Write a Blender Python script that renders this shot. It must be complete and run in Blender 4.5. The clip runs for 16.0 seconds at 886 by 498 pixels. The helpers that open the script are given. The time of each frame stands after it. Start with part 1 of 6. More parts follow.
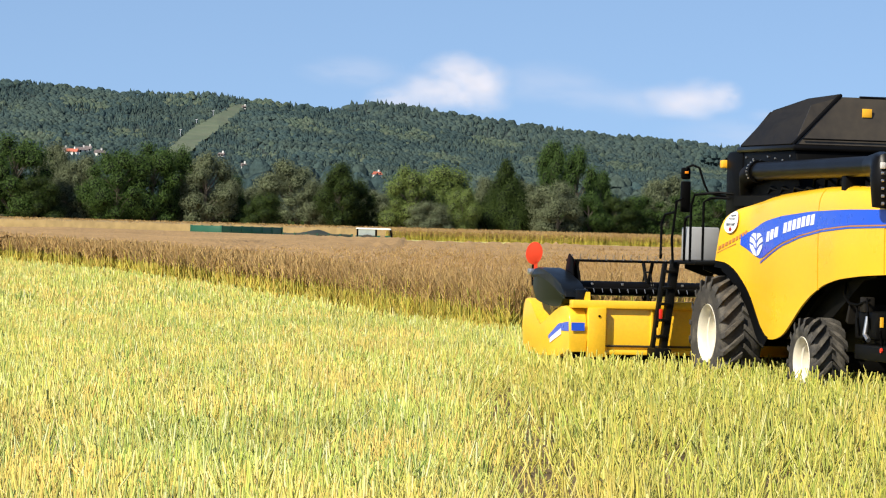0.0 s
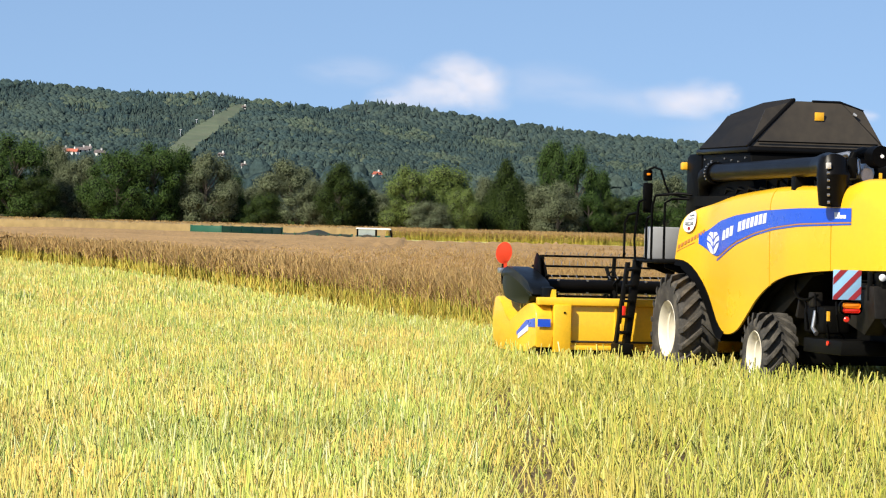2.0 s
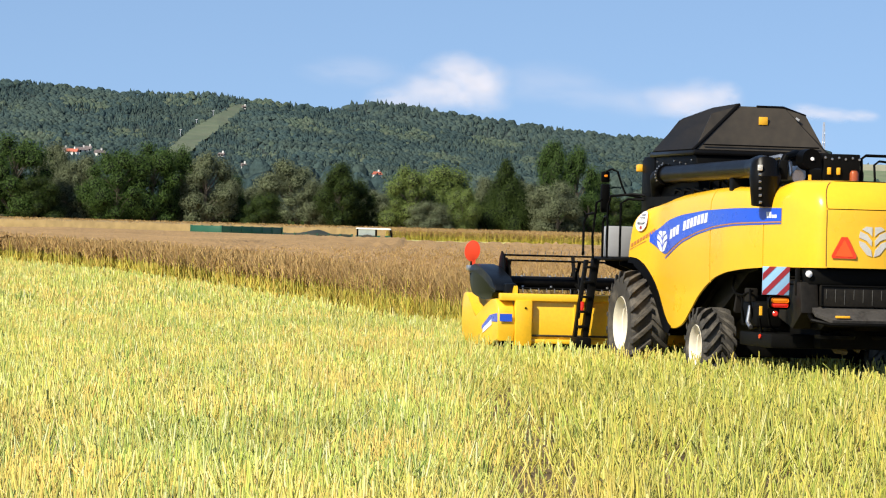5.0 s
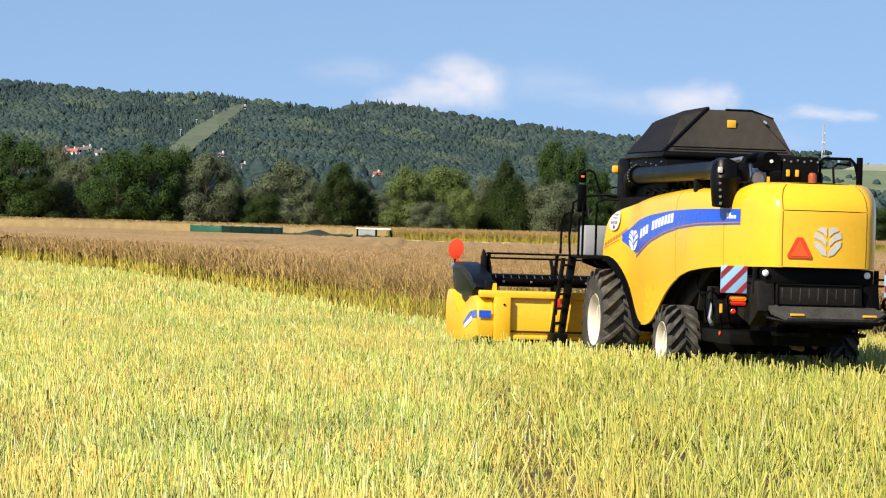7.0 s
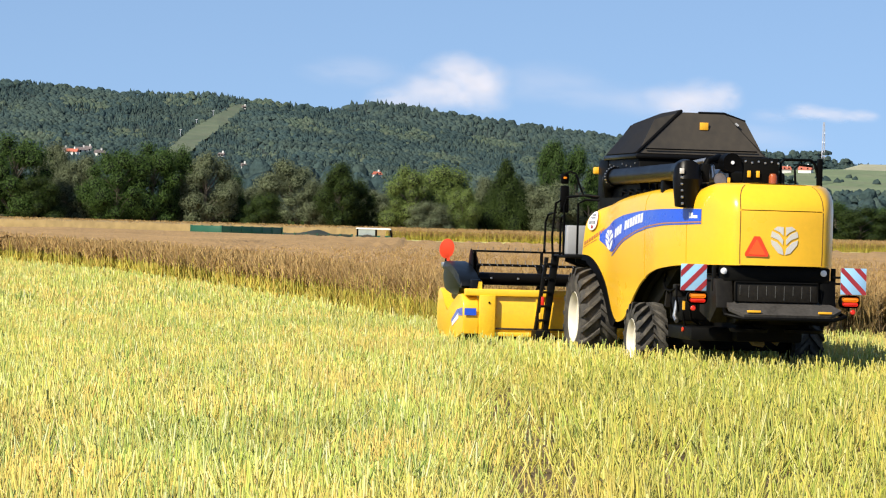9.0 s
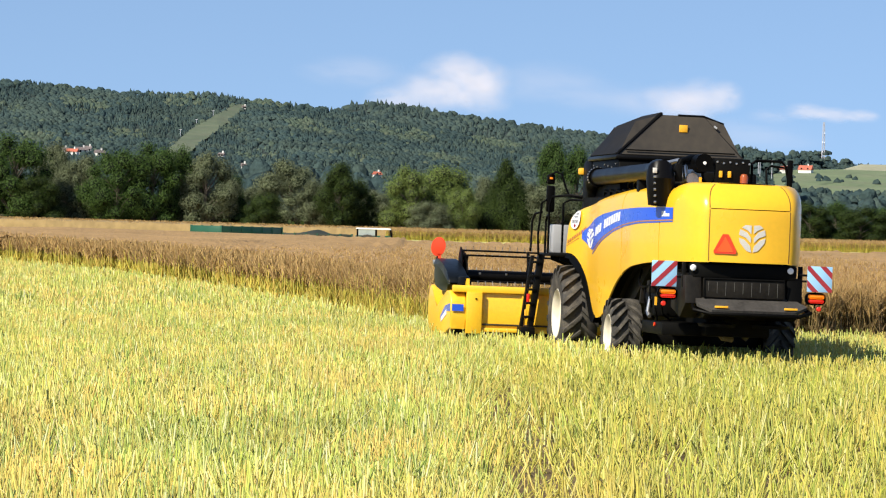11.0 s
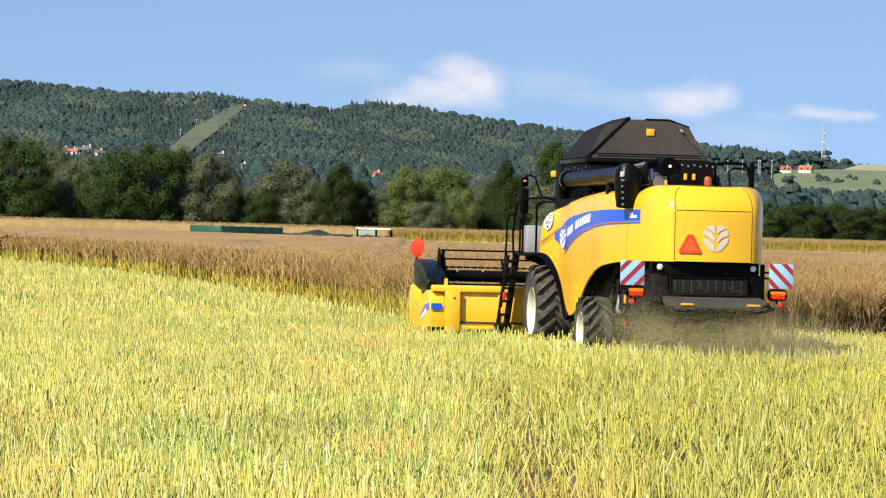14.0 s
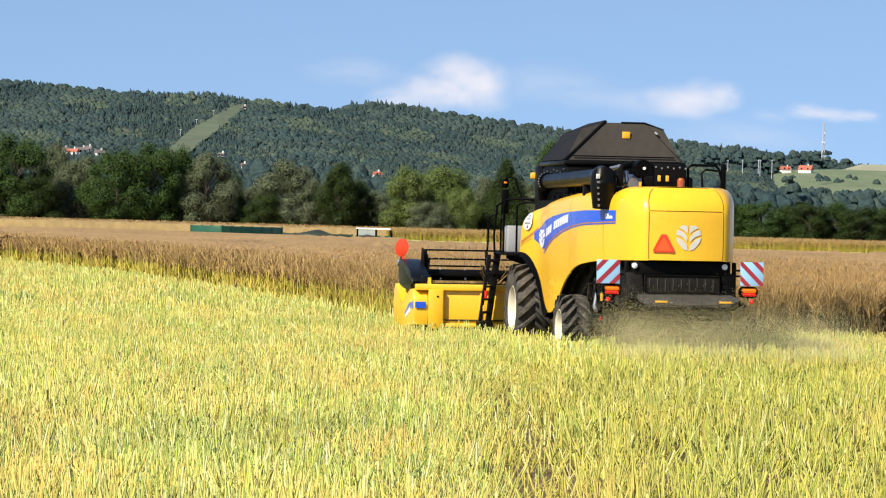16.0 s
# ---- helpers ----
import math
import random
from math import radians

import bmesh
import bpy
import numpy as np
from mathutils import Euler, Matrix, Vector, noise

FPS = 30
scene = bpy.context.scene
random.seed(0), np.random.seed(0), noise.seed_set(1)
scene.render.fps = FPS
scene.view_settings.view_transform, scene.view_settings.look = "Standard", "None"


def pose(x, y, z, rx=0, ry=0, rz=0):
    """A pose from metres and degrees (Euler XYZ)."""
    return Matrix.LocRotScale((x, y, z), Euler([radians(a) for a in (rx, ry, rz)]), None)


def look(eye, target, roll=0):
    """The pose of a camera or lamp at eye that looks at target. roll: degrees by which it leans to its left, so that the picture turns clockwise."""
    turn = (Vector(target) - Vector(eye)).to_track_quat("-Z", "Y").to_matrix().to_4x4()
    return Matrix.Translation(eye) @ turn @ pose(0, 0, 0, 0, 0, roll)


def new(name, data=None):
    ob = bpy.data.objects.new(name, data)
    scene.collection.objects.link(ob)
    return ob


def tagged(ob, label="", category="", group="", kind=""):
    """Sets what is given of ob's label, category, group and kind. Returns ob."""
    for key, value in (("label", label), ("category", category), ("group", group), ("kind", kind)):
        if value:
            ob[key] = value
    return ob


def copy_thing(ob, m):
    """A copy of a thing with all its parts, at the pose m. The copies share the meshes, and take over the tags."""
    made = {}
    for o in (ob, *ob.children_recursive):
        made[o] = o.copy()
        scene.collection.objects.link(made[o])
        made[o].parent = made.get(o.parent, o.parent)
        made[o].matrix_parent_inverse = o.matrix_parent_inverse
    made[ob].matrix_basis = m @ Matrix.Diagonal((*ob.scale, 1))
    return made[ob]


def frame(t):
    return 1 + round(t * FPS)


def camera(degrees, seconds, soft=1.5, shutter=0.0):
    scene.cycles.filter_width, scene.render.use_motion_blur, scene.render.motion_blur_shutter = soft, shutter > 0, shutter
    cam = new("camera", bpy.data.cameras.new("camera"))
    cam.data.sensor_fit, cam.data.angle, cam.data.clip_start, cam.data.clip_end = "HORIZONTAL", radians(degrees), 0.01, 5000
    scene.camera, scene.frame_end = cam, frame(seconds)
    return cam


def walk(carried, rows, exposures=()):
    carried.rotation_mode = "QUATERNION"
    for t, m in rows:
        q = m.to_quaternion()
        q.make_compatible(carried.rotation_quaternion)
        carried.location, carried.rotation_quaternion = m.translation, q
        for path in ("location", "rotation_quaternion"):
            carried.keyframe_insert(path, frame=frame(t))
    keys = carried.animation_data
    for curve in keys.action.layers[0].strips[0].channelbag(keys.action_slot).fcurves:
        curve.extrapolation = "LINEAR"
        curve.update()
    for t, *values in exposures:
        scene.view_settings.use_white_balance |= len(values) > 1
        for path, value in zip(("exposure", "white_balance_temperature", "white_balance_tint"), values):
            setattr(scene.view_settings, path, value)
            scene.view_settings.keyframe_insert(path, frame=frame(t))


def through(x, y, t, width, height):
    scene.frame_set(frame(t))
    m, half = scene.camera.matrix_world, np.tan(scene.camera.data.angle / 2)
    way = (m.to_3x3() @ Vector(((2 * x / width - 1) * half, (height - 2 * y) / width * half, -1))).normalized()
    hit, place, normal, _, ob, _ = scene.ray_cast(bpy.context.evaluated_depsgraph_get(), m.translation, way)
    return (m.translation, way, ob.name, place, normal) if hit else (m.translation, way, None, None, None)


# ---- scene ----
LENS = 14.93
cam = camera(LENS, 16.0, soft=1.18)
EYE = (0.0, 0.0, 2.328)
VIEW = look(EYE, (0.0, 100.0, 2.328 - 0.4418), 1.579)
walk(cam, [(0.0, VIEW), (16.0, VIEW)], exposures=[(0.0, 0.5), (16.0, 0.5)])

# ---- light ----
SUN_AZ, SUN_EL = radians(-137), radians(40)     # azimuth measured from +y towards +x
world = bpy.data.worlds.new("sky")
scene.world = world
world.use_nodes = True
wn = world.node_tree
sky = wn.nodes.new("ShaderNodeTexSky")
sky.sky_type, sky.sun_disc = "NISHITA", False
sky.sun_elevation, sky.sun_rotation = SUN_EL, SUN_AZ
sky.air_density, sky.dust_density, sky.ozone_density = 1.0, 0.4, 2.0
way_up = wn.nodes.new("ShaderNodeTexCoord")
lift = wn.nodes.new("ShaderNodeVectorMath")
lift.operation, lift.inputs[1].default_value = "ADD", (0, 0, 0.22)
wn.links.new(way_up.outputs["Generated"], lift.inputs[0])
wn.links.new(lift.outputs[0], sky.inputs[0])
wn.links.new(sky.outputs[0], wn.nodes["Background"].inputs[0])
wn.nodes["Background"].inputs[1].default_value = 0.121
sun = new("sun", bpy.data.lights.new("sun", "SUN"))
sun.data.energy, sun.data.angle, sun.data.color = 5.0, radians(0.55), (1.0, 0.93, 0.8)
TO_SUN = Vector((math.sin(SUN_AZ) * math.cos(SUN_EL), math.cos(SUN_AZ) * math.cos(SUN_EL), math.sin(SUN_EL)))
sun.matrix_world = look(TO_SUN * 60, (0, 0, 0))


# ---- materials ----
def mat(name, color, rough=0.6, metal=0.0, var=0.25, scale=6.0, fine=60.0, bump=0.15, island=0.0, colors=None, coat=0.0, spec=0.5,
        obj=0.0, through=0.0, dist=0.01, patch=None):
    """Surface with two scales of colour change, bump, and optional change per piece. colors: further colours picked per piece."""
    m = bpy.data.materials.new(name)
    m.use_nodes = True
    t = m.node_tree
    n, l = t.nodes, t.links
    p = n["Principled BSDF"]
    p.inputs["Roughness"].default_value, p.inputs["Metallic"].default_value = rough, metal
    p.inputs["Coat Weight"].default_value = coat
    p.inputs["Coat Roughness"].default_value = 0.08
    p.inputs["Specular IOR Level"].default_value = spec
    co = n.new("ShaderNodeTexCoord")
    a, b = n.new("ShaderNodeTexNoise"), n.new("ShaderNodeTexNoise")
    a.inputs["Scale"].default_value, b.inputs["Scale"].default_value = scale, fine
    a.inputs["Detail"].default_value, b.inputs["Detail"].default_value = 4, 3
    l.new(co.outputs["Object"], a.inputs["Vector"]), l.new(co.outputs["Object"], b.inputs["Vector"])
    if colors:
        geo = n.new("ShaderNodeNewGeometry")
        ramp = n.new("ShaderNodeValToRGB")
        every = [color] + list(colors)
        for i, c in enumerate(every):
            e = ramp.color_ramp.elements[i] if i < 2 else ramp.color_ramp.elements.new(1.0)
            e.position, e.color = i / (len(every) - 1), (*c, 1)
        if obj:
            info = n.new("ShaderNodeObjectInfo")
            l.new(info.outputs["Random"], ramp.inputs[0])
        else:
            l.new(geo.outputs["Random Per Island"], ramp.inputs[0])
        base = ramp.outputs[0]
    else:
        rgb = n.new("ShaderNodeRGB")
        rgb.outputs[0].default_value = (*color, 1)
        base = rgb.outputs[0]
    if patch:
        pn, pr, px = n.new("ShaderNodeTexNoise"), n.new("ShaderNodeMapRange"), n.new("ShaderNodeMix")
        pn.inputs["Scale"].default_value, pn.inputs["Detail"].default_value = patch[1], 4
        pr.inputs["From Min"].default_value, pr.inputs["From Max"].default_value, pr.inputs["To Max"].default_value = 0.46, 0.66, patch[2]
        px.data_type = "RGBA"
        l.new(co.outputs["Object"], pn.inputs["Vector"]), l.new(pn.outputs[0], pr.inputs[0]), l.new(pr.outputs[0], px.inputs[0])
        l.new(base, px.inputs[6])
        px.inputs[7].default_value = (*patch[0], 1)
        base = px.outputs[2]
    add = n.new("ShaderNodeMath")
    add.operation = "ADD"
    l.new(a.outputs[0], add.inputs[0]), l.new(b.outputs[0], add.inputs[1])
    rng = n.new("ShaderNodeMapRange")
    rng.inputs["From Min"].default_value, rng.inputs["From Max"].default_value = 0.6, 1.4
    rng.inputs["To Min"].default_value, rng.inputs["To Max"].default_value = 1 - var, 1 + var
    l.new(add.outputs[0], rng.inputs[0])
    mul = n.new("ShaderNodeVectorMath")
    mul.operation = "SCALE"
    l.new(base, mul.inputs[0]), l.new(rng.outputs[0], mul.inputs["Scale"])
    l.new(mul.outputs[0], p.inputs["Base Color"])
    if bump:
        bp = n.new("ShaderNodeBump")
        bp.inputs["Strength"].default_value, bp.inputs["Distance"].default_value = bump, dist
        l.new(b.outputs[0], bp.inputs["Height"]), l.new(bp.outputs[0], p.inputs["Normal"])
    rr = n.new("ShaderNodeMapRange")
    rr.inputs["To Min"].default_value, rr.inputs["To Max"].default_value = max(0.02, rough - 0.1), min(1, rough + 0.1)
    l.new(a.outputs[0], rr.inputs[0]), l.new(rr.outputs[0], p.inputs["Roughness"])
    if through:
        tr, mix = n.new("ShaderNodeBsdfTranslucent"), n.new("ShaderNodeMixShader")
        mix.inputs[0].default_value = through
        l.new(mul.outputs[0], tr.inputs[0])
        l.new(p.outputs[0], mix.inputs[1]), l.new(tr.outputs[0], mix.inputs[2])
        l.new(mix.outputs[0], n["Material Output"].inputs[0])
    return m


YELLOW = mat("yellow paint", (0.86, 0.475, 0.02), 0.3, var=0.05, scale=1.2, fine=14, bump=0.004, coat=0.3, spec=0.4)
YELLOW_DULL = mat("header yellow paint", (0.85, 0.49, 0.02), 0.42, var=0.1, scale=2.0, fine=20, bump=0.01, coat=0.2)
BLUE = mat("blue decal", (0.012, 0.085, 0.62), 0.3, var=0.05, bump=0, coat=0.4)
BLACK = mat("black plastic", (0.0026, 0.0025, 0.0023), 0.5, var=0.25, scale=2, fine=40, bump=0.05, spec=0.05)
BLACK_GLOSS = mat("black gloss paint", (0.004, 0.0035, 0.003), 0.36, var=0.3, scale=2, bump=0.02, coat=0.0, spec=0.13)
STEEL_BLACK = mat("black painted steel", (0.0042, 0.004, 0.0034), 0.55, var=0.4, scale=3, fine=50, bump=0.08, spec=0.08)
DARKDUST = mat("dark dusty steel", (0.013, 0.011, 0.0085), 0.6, var=0.5, scale=1.5, fine=14, bump=0.06, spec=0.15)
DUSTY = mat("dusty dark sheet metal", (0.034, 0.026, 0.016), 0.6, var=0.45, scale=0.9, fine=6, bump=0.02)
GATE = mat("scratched grey tailgate sheet", (0.055, 0.05, 0.044), 0.55, var=0.5, scale=3, fine=22, bump=0.06, spec=0.3)
DUST_RIB = mat("dusty black rib", (0.07, 0.068, 0.06), 0.7, var=0.3, bump=0.03)
GREY = mat("grey panel", (0.33, 0.33, 0.33), 0.45, var=0.08, bump=0.03)
STEEL = mat("bare steel", (0.55, 0.53, 0.5), 0.35, metal=0.9, var=0.2, bump=0.05)
RUBBER = mat("tyre rubber", (0.038, 0.034, 0.028), 0.8, var=0.5, scale=5, fine=40, bump=0.3, patch=((0.14, 0.122, 0.092), 4.0, 0.6))
RIM = mat("cream rim paint", (0.64, 0.59, 0.47), 0.45, var=0.12, scale=4, bump=0.04)
WHITE = mat("white film", (0.82, 0.82, 0.82), 0.4, var=0.04, bump=0)
SILVER = mat("silver film", (0.66, 0.62, 0.55), 0.4, metal=0.15, var=0.18, scale=2.2, bump=0)
RED = mat("red film", (0.34, 0.028, 0.036), 0.35, var=0.06, bump=0)
PALEBLUE = mat("reflective pale film", (0.33, 0.58, 0.82), 0.35, var=0.05, bump=0)
ORANGE_RED = mat("orange reflector", (0.9, 0.1, 0.015), 0.35, var=0.06, bump=0)
ORANGE_EDGE = mat("red reflector edge", (0.75, 0.05, 0.012), 0.35, var=0.06, bump=0)
SIGNAL = mat("signal red disc", (0.9, 0.07, 0.02), 0.5, var=0.05, bump=0)
AMBER = mat("amber lens", (0.85, 0.24, 0.01), 0.15, var=0.05, bump=0)
REDLENS = mat("red lens", (0.7, 0.03, 0.015), 0.15, var=0.05, bump=0)
SEAM = mat("dark panel joint", (0.12, 0.05, 0.008), 0.8, var=0.4, scale=6, bump=0)
BEACON = mat("red amber beacon lens", (0.33, 0.075, 0.02), 0.15, var=0.05, bump=0)
LABEL = mat("amber label", (0.85, 0.42, 0.02), 0.45, var=0.05, bump=0)
INK = mat("dark print", (0.05, 0.05, 0.06), 0.5, var=0.05, bump=0)
OCHRE = mat("ochre field dust on steel", (0.2, 0.15, 0.06), 0.9, var=0.5, scale=6, bump=0.1)
COPPERY = mat("heat-tinted steel", (0.36, 0.3, 0.26), 0.4, metal=0.7, var=0.35, scale=8, bump=0.03)
COPPER = mat("orange stripe film", (0.5, 0.2, 0.05), 0.4, var=0.05, bump=0)
OLIVE = mat("smoked olive plastic", (0.009, 0.011, 0.003), 0.35, var=0.1, scale=1, fine=5, bump=0, spec=0.15)
NAVY = mat("dark blue grey plastic", (0.004, 0.005, 0.006), 0.35, var=0.2, fine=6, bump=0.0, spec=0.16)
GLASS = mat("dark cab glass", (0.006, 0.007, 0.007), 0.35, var=0.05, bump=0, spec=0.04)
# opaque pane; the light seen through it is put into its pale colour
PALEGLASS = mat("opaque pale window glass", (0.34, 0.37, 0.34), 0.2, var=0.15, scale=2, bump=0)
SOIL = mat("soil with straw litter", (0.115, 0.075, 0.024), 0.95, var=0.55, scale=0.8, fine=25, bump=0.6, dist=0.05, patch=((0.24, 0.17, 0.055), 3.0, 0.75))
STALK = mat("cut rape stubble", (0.5, 0.57, 0.09), 0.5, patch=((0.8, 0.52, 0.14), 0.5, 0.62), var=0.34, scale=0.25, fine=9, bump=0, through=0.25,
            colors=[(0.68, 0.69, 0.18), (0.24, 0.34, 0.055), (0.62, 0.6, 0.14), (0.46, 0.55, 0.08), (0.58, 0.46, 0.1), (0.32, 0.44, 0.07), (0.8, 0.78, 0.38), (0.55, 0.61, 0.12)])
STALK_FRESH = mat("fresh green rape stubble", (0.47, 0.47, 0.08), 0.5, patch=((0.62, 0.42, 0.09), 0.5, 0.5), var=0.32, scale=0.25, fine=9, bump=0, through=0.25,
                  colors=[(0.66, 0.62, 0.13), (0.26, 0.32, 0.045), (0.6, 0.5, 0.1), (0.45, 0.48, 0.06), (0.34, 0.38, 0.055), (0.82, 0.76, 0.3)])
LITTER = mat("dry straw litter", (0.5, 0.37, 0.12), 0.7, var=0.25, bump=0, through=0.15, colors=[(0.3, 0.19, 0.06), (0.6, 0.48, 0.18), (0.2, 0.14, 0.05), (0.44, 0.33, 0.1)])
CROPSTEM = mat("green yellow crop stems", (0.7, 0.58, 0.085), 0.6, var=0.25, scale=0.4, fine=7, bump=0, through=0.25,
               colors=[(0.5, 0.48, 0.06), (0.74, 0.57, 0.11), (0.4, 0.42, 0.06), (0.76, 0.54, 0.12), (0.66, 0.58, 0.11)])
PODS = mat("ripe brown pods", (0.47, 0.3, 0.11), 0.75, var=0.25, scale=0.3, fine=5, bump=0, through=0.2,
           colors=[(0.54, 0.355, 0.135), (0.38, 0.235, 0.09), (0.6, 0.405, 0.14), (0.44, 0.275, 0.105)])
BROWNSTEM = mat("brown crop stems", (0.26, 0.17, 0.065), 0.7, var=0.25, scale=0.4, fine=7, bump=0, through=0.15, colors=[(0.18, 0.115, 0.05), (0.34, 0.24, 0.08), (0.24, 0.18, 0.06)])
CANOPY = mat("dense ripe crop canopy", (0.325, 0.198, 0.075), 0.95, var=0.35, scale=0.35, fine=4, bump=0.8, dist=0.2)
FARCROP = mat("far ripe crop", (0.27, 0.185, 0.075), 0.95, var=0.25, scale=0.05, fine=1.5, bump=0.5, dist=0.3)
FARSTUB = mat("far pale stubble", (0.5, 0.46, 0.14), 0.95, var=0.15, scale=0.05, fine=1.0, bump=0.3, dist=0.2)
LEAF_GREEN = mat("green leaves", (0.048, 0.086, 0.019), 0.6, var=0.25, scale=0.25, fine=1.5, bump=0, spec=0.1, through=0.1,
                 colors=[(0.035, 0.064, 0.015), (0.058, 0.1, 0.021), (0.043, 0.077, 0.017)])
LEAF_LIGHT = mat("light green leaves", (0.125, 0.175, 0.05), 0.6, var=0.25, scale=0.25, fine=1.5, bump=0, spec=0.1, through=0.12,
                 colors=[(0.105, 0.145, 0.034), (0.145, 0.195, 0.045), (0.125, 0.155, 0.045)])
LEAF_SILVER = mat("silver willow leaves", (0.12, 0.138, 0.074), 0.6, var=0.25, scale=0.25, fine=1.5, bump=0, spec=0.1, through=0.1,
                  colors=[(0.106, 0.124, 0.064), (0.13, 0.147, 0.082), (0.112, 0.13, 0.067)])
LEAF_DARK = mat("dark leaves", (0.032, 0.052, 0.011), 0.65, var=0.3, scale=0.25, fine=1.5, bump=0, spec=0.1, through=0.06,
                colors=[(0.024, 0.04, 0.008), (0.044, 0.066, 0.013)])
# fill inside the crowns; the shade between leaves is put into its colour
INNER = mat("crown core in shade colour", (0.009, 0.014, 0.006), 0.9, var=0.3, scale=0.5, fine=3, bump=0.5, spec=0.1)
INNER_PALE = mat("pale crown core in shade colour", (0.045, 0.056, 0.026), 0.9, var=0.35, scale=0.5, fine=3, bump=0.5, spec=0.1)
BARK = mat("grey brown bark", (0.1, 0.08, 0.06), 0.9, var=0.4, scale=2, fine=15, bump=0.5)
# distance haze is put into these forest colours, sunlight into the light one
FOREST = mat("hill forest crowns with haze tint", (0.037, 0.06, 0.058), 0.9, patch=((0.062, 0.084, 0.066), 0.016, 0.75), var=0.42, scale=0.012, fine=0.5, bump=0.9, dist=1.5, spec=0.05,
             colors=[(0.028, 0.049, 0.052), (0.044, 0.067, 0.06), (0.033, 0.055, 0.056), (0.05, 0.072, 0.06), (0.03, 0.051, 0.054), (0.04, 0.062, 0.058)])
FOREST_LIGHT = mat("broadleaf crowns with sun and haze tint", (0.066, 0.09, 0.064), 0.9, var=0.32, scale=0.012, fine=0.5, bump=0.9, dist=1.5, spec=0.05,
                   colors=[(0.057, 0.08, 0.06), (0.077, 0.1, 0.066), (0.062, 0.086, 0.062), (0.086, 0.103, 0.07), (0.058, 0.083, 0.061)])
FARFOREST = mat("ridge forest crowns with haze tint", (0.044, 0.066, 0.06), 0.9, var=0.3, scale=0.008, fine=0.4, bump=0.8, dist=1.5, spec=0.05, colors=[(0.036, 0.056, 0.055), (0.056, 0.078, 0.064), (0.05, 0.07, 0.06)])
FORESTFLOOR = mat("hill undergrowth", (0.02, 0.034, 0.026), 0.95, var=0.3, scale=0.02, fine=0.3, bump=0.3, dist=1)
MEADOW = mat("hill meadow", (0.125, 0.165, 0.075), 0.95, var=0.3, scale=0.02, fine=0.2, bump=0.2, dist=0.5, patch=((0.17, 0.18, 0.1), 0.03, 0.7))
PALEFIELD = mat("pale upland field", (0.3, 0.29, 0.19), 0.95, var=0.2, scale=0.02, fine=0.2, bump=0.2, dist=0.5)
PISTE = mat("mown slope grass", (0.088, 0.112, 0.058), 0.95, var=0.25, scale=0.03, fine=0.2, bump=0.2, dist=0.5, patch=((0.115, 0.125, 0.07), 0.05, 0.7))
ROOF = mat("red roof tiles", (0.42, 0.12, 0.07), 0.8, var=0.2, scale=0.3, fine=3, bump=0.2)
GREYROOF = mat("grey roof tiles", (0.16, 0.13, 0.12), 0.8, var=0.2, scale=0.3, fine=3, bump=0.2)
PLASTER = mat("white plaster", (0.75, 0.72, 0.66), 0.9, var=0.08, bump=0.1)
GREENBOARD = mat("green trailer boards", (0.008, 0.07, 0.038), 0.45, var=0.2, scale=1.5, bump=0.05)
TARP = mat("dark green tarp", (0.022, 0.028, 0.018), 0.7, var=0.3, scale=1.5, bump=0.1)
GALV = mat("galvanised lattice", (0.5, 0.5, 0.52), 0.5, metal=0.3, var=0.1, bump=0)
CHAFF = mat("chaff flecks", (0.8, 0.68, 0.28), 0.8, var=0.15, bump=0, through=0.5, colors=[(0.92, 0.82, 0.45), (0.8, 0.68, 0.3), (0.94, 0.88, 0.6)])


# ---- mesh tools ----
def mesh_of(name, verts, faces, material, smooth=False):
    me = bpy.data.meshes.new(name)
    me.from_pydata([tuple(v) for v in verts], [], [tuple(f) for f in faces])
    me.materials.append(material)
    if smooth:
        me.shade_smooth()
    me.update()
    return me


def quick_mesh(name, verts, quads, tris, material, smooth=False):
    """Large mesh from arrays."""
    me = bpy.data.meshes.new(name)
    nv, nq, nt = len(verts), len(quads), len(tris)
    me.vertices.add(nv)
    me.vertices.foreach_set("co", np.asarray(verts, np.float32).ravel())
    me.loops.add(nq * 4 + nt * 3)
    me.loops.foreach_set("vertex_index", np.concatenate([np.asarray(quads, np.int32).ravel(), np.asarray(tris, np.int32).ravel()]).astype(np.int32))
    me.polygons.add(nq + nt)
    me.polygons.foreach_set("loop_start", np.concatenate([np.arange(nq) * 4, nq * 4 + np.arange(nt) * 3]).astype(np.int32))
    me.materials.append(material)
    me.update(calc_edges=True)
    if smooth:
        me.shade_smooth()
    return me


def part(name, bm, material, parent, label=""):
    me = bpy.data.meshes.new(name)
    bmesh.ops.recalc_face_normals(bm, faces=bm.faces[:])
    bm.to_mesh(me)
    bm.free()
    me.materials.append(material)
    me.shade_smooth()
    me.set_sharp_from_angle(angle=radians(38))
    ob = new(name, me)
    ob.parent = parent
    return tagged(ob, label)


def box(bm, x0, x1, y0, y1, z0, z1, bevel=0.0, m=None, seg=2):
    g = bmesh.ops.create_cube(bm, size=1.0)["verts"]
    for v in g:
        v.co = ((x0 + x1) / 2 + v.co.x * (x1 - x0), (y0 + y1) / 2 + v.co.y * (y1 - y0), (z0 + z1) / 2 + v.co.z * (z1 - z0))
    if bevel:
        e = list({e for v in g for e in v.link_edges})
        g = list({v for f in bmesh.ops.bevel(bm, geom=e, offset=bevel, segments=seg, affect="EDGES", profile=0.5)["faces"] for v in f.verts} | {v for v in g if v.is_valid})
    if m is not None:
        for v in g:
            v.co = m @ v.co
    return bm


def B(*a, **k):
    return box(bmesh.new(), *a, **k)


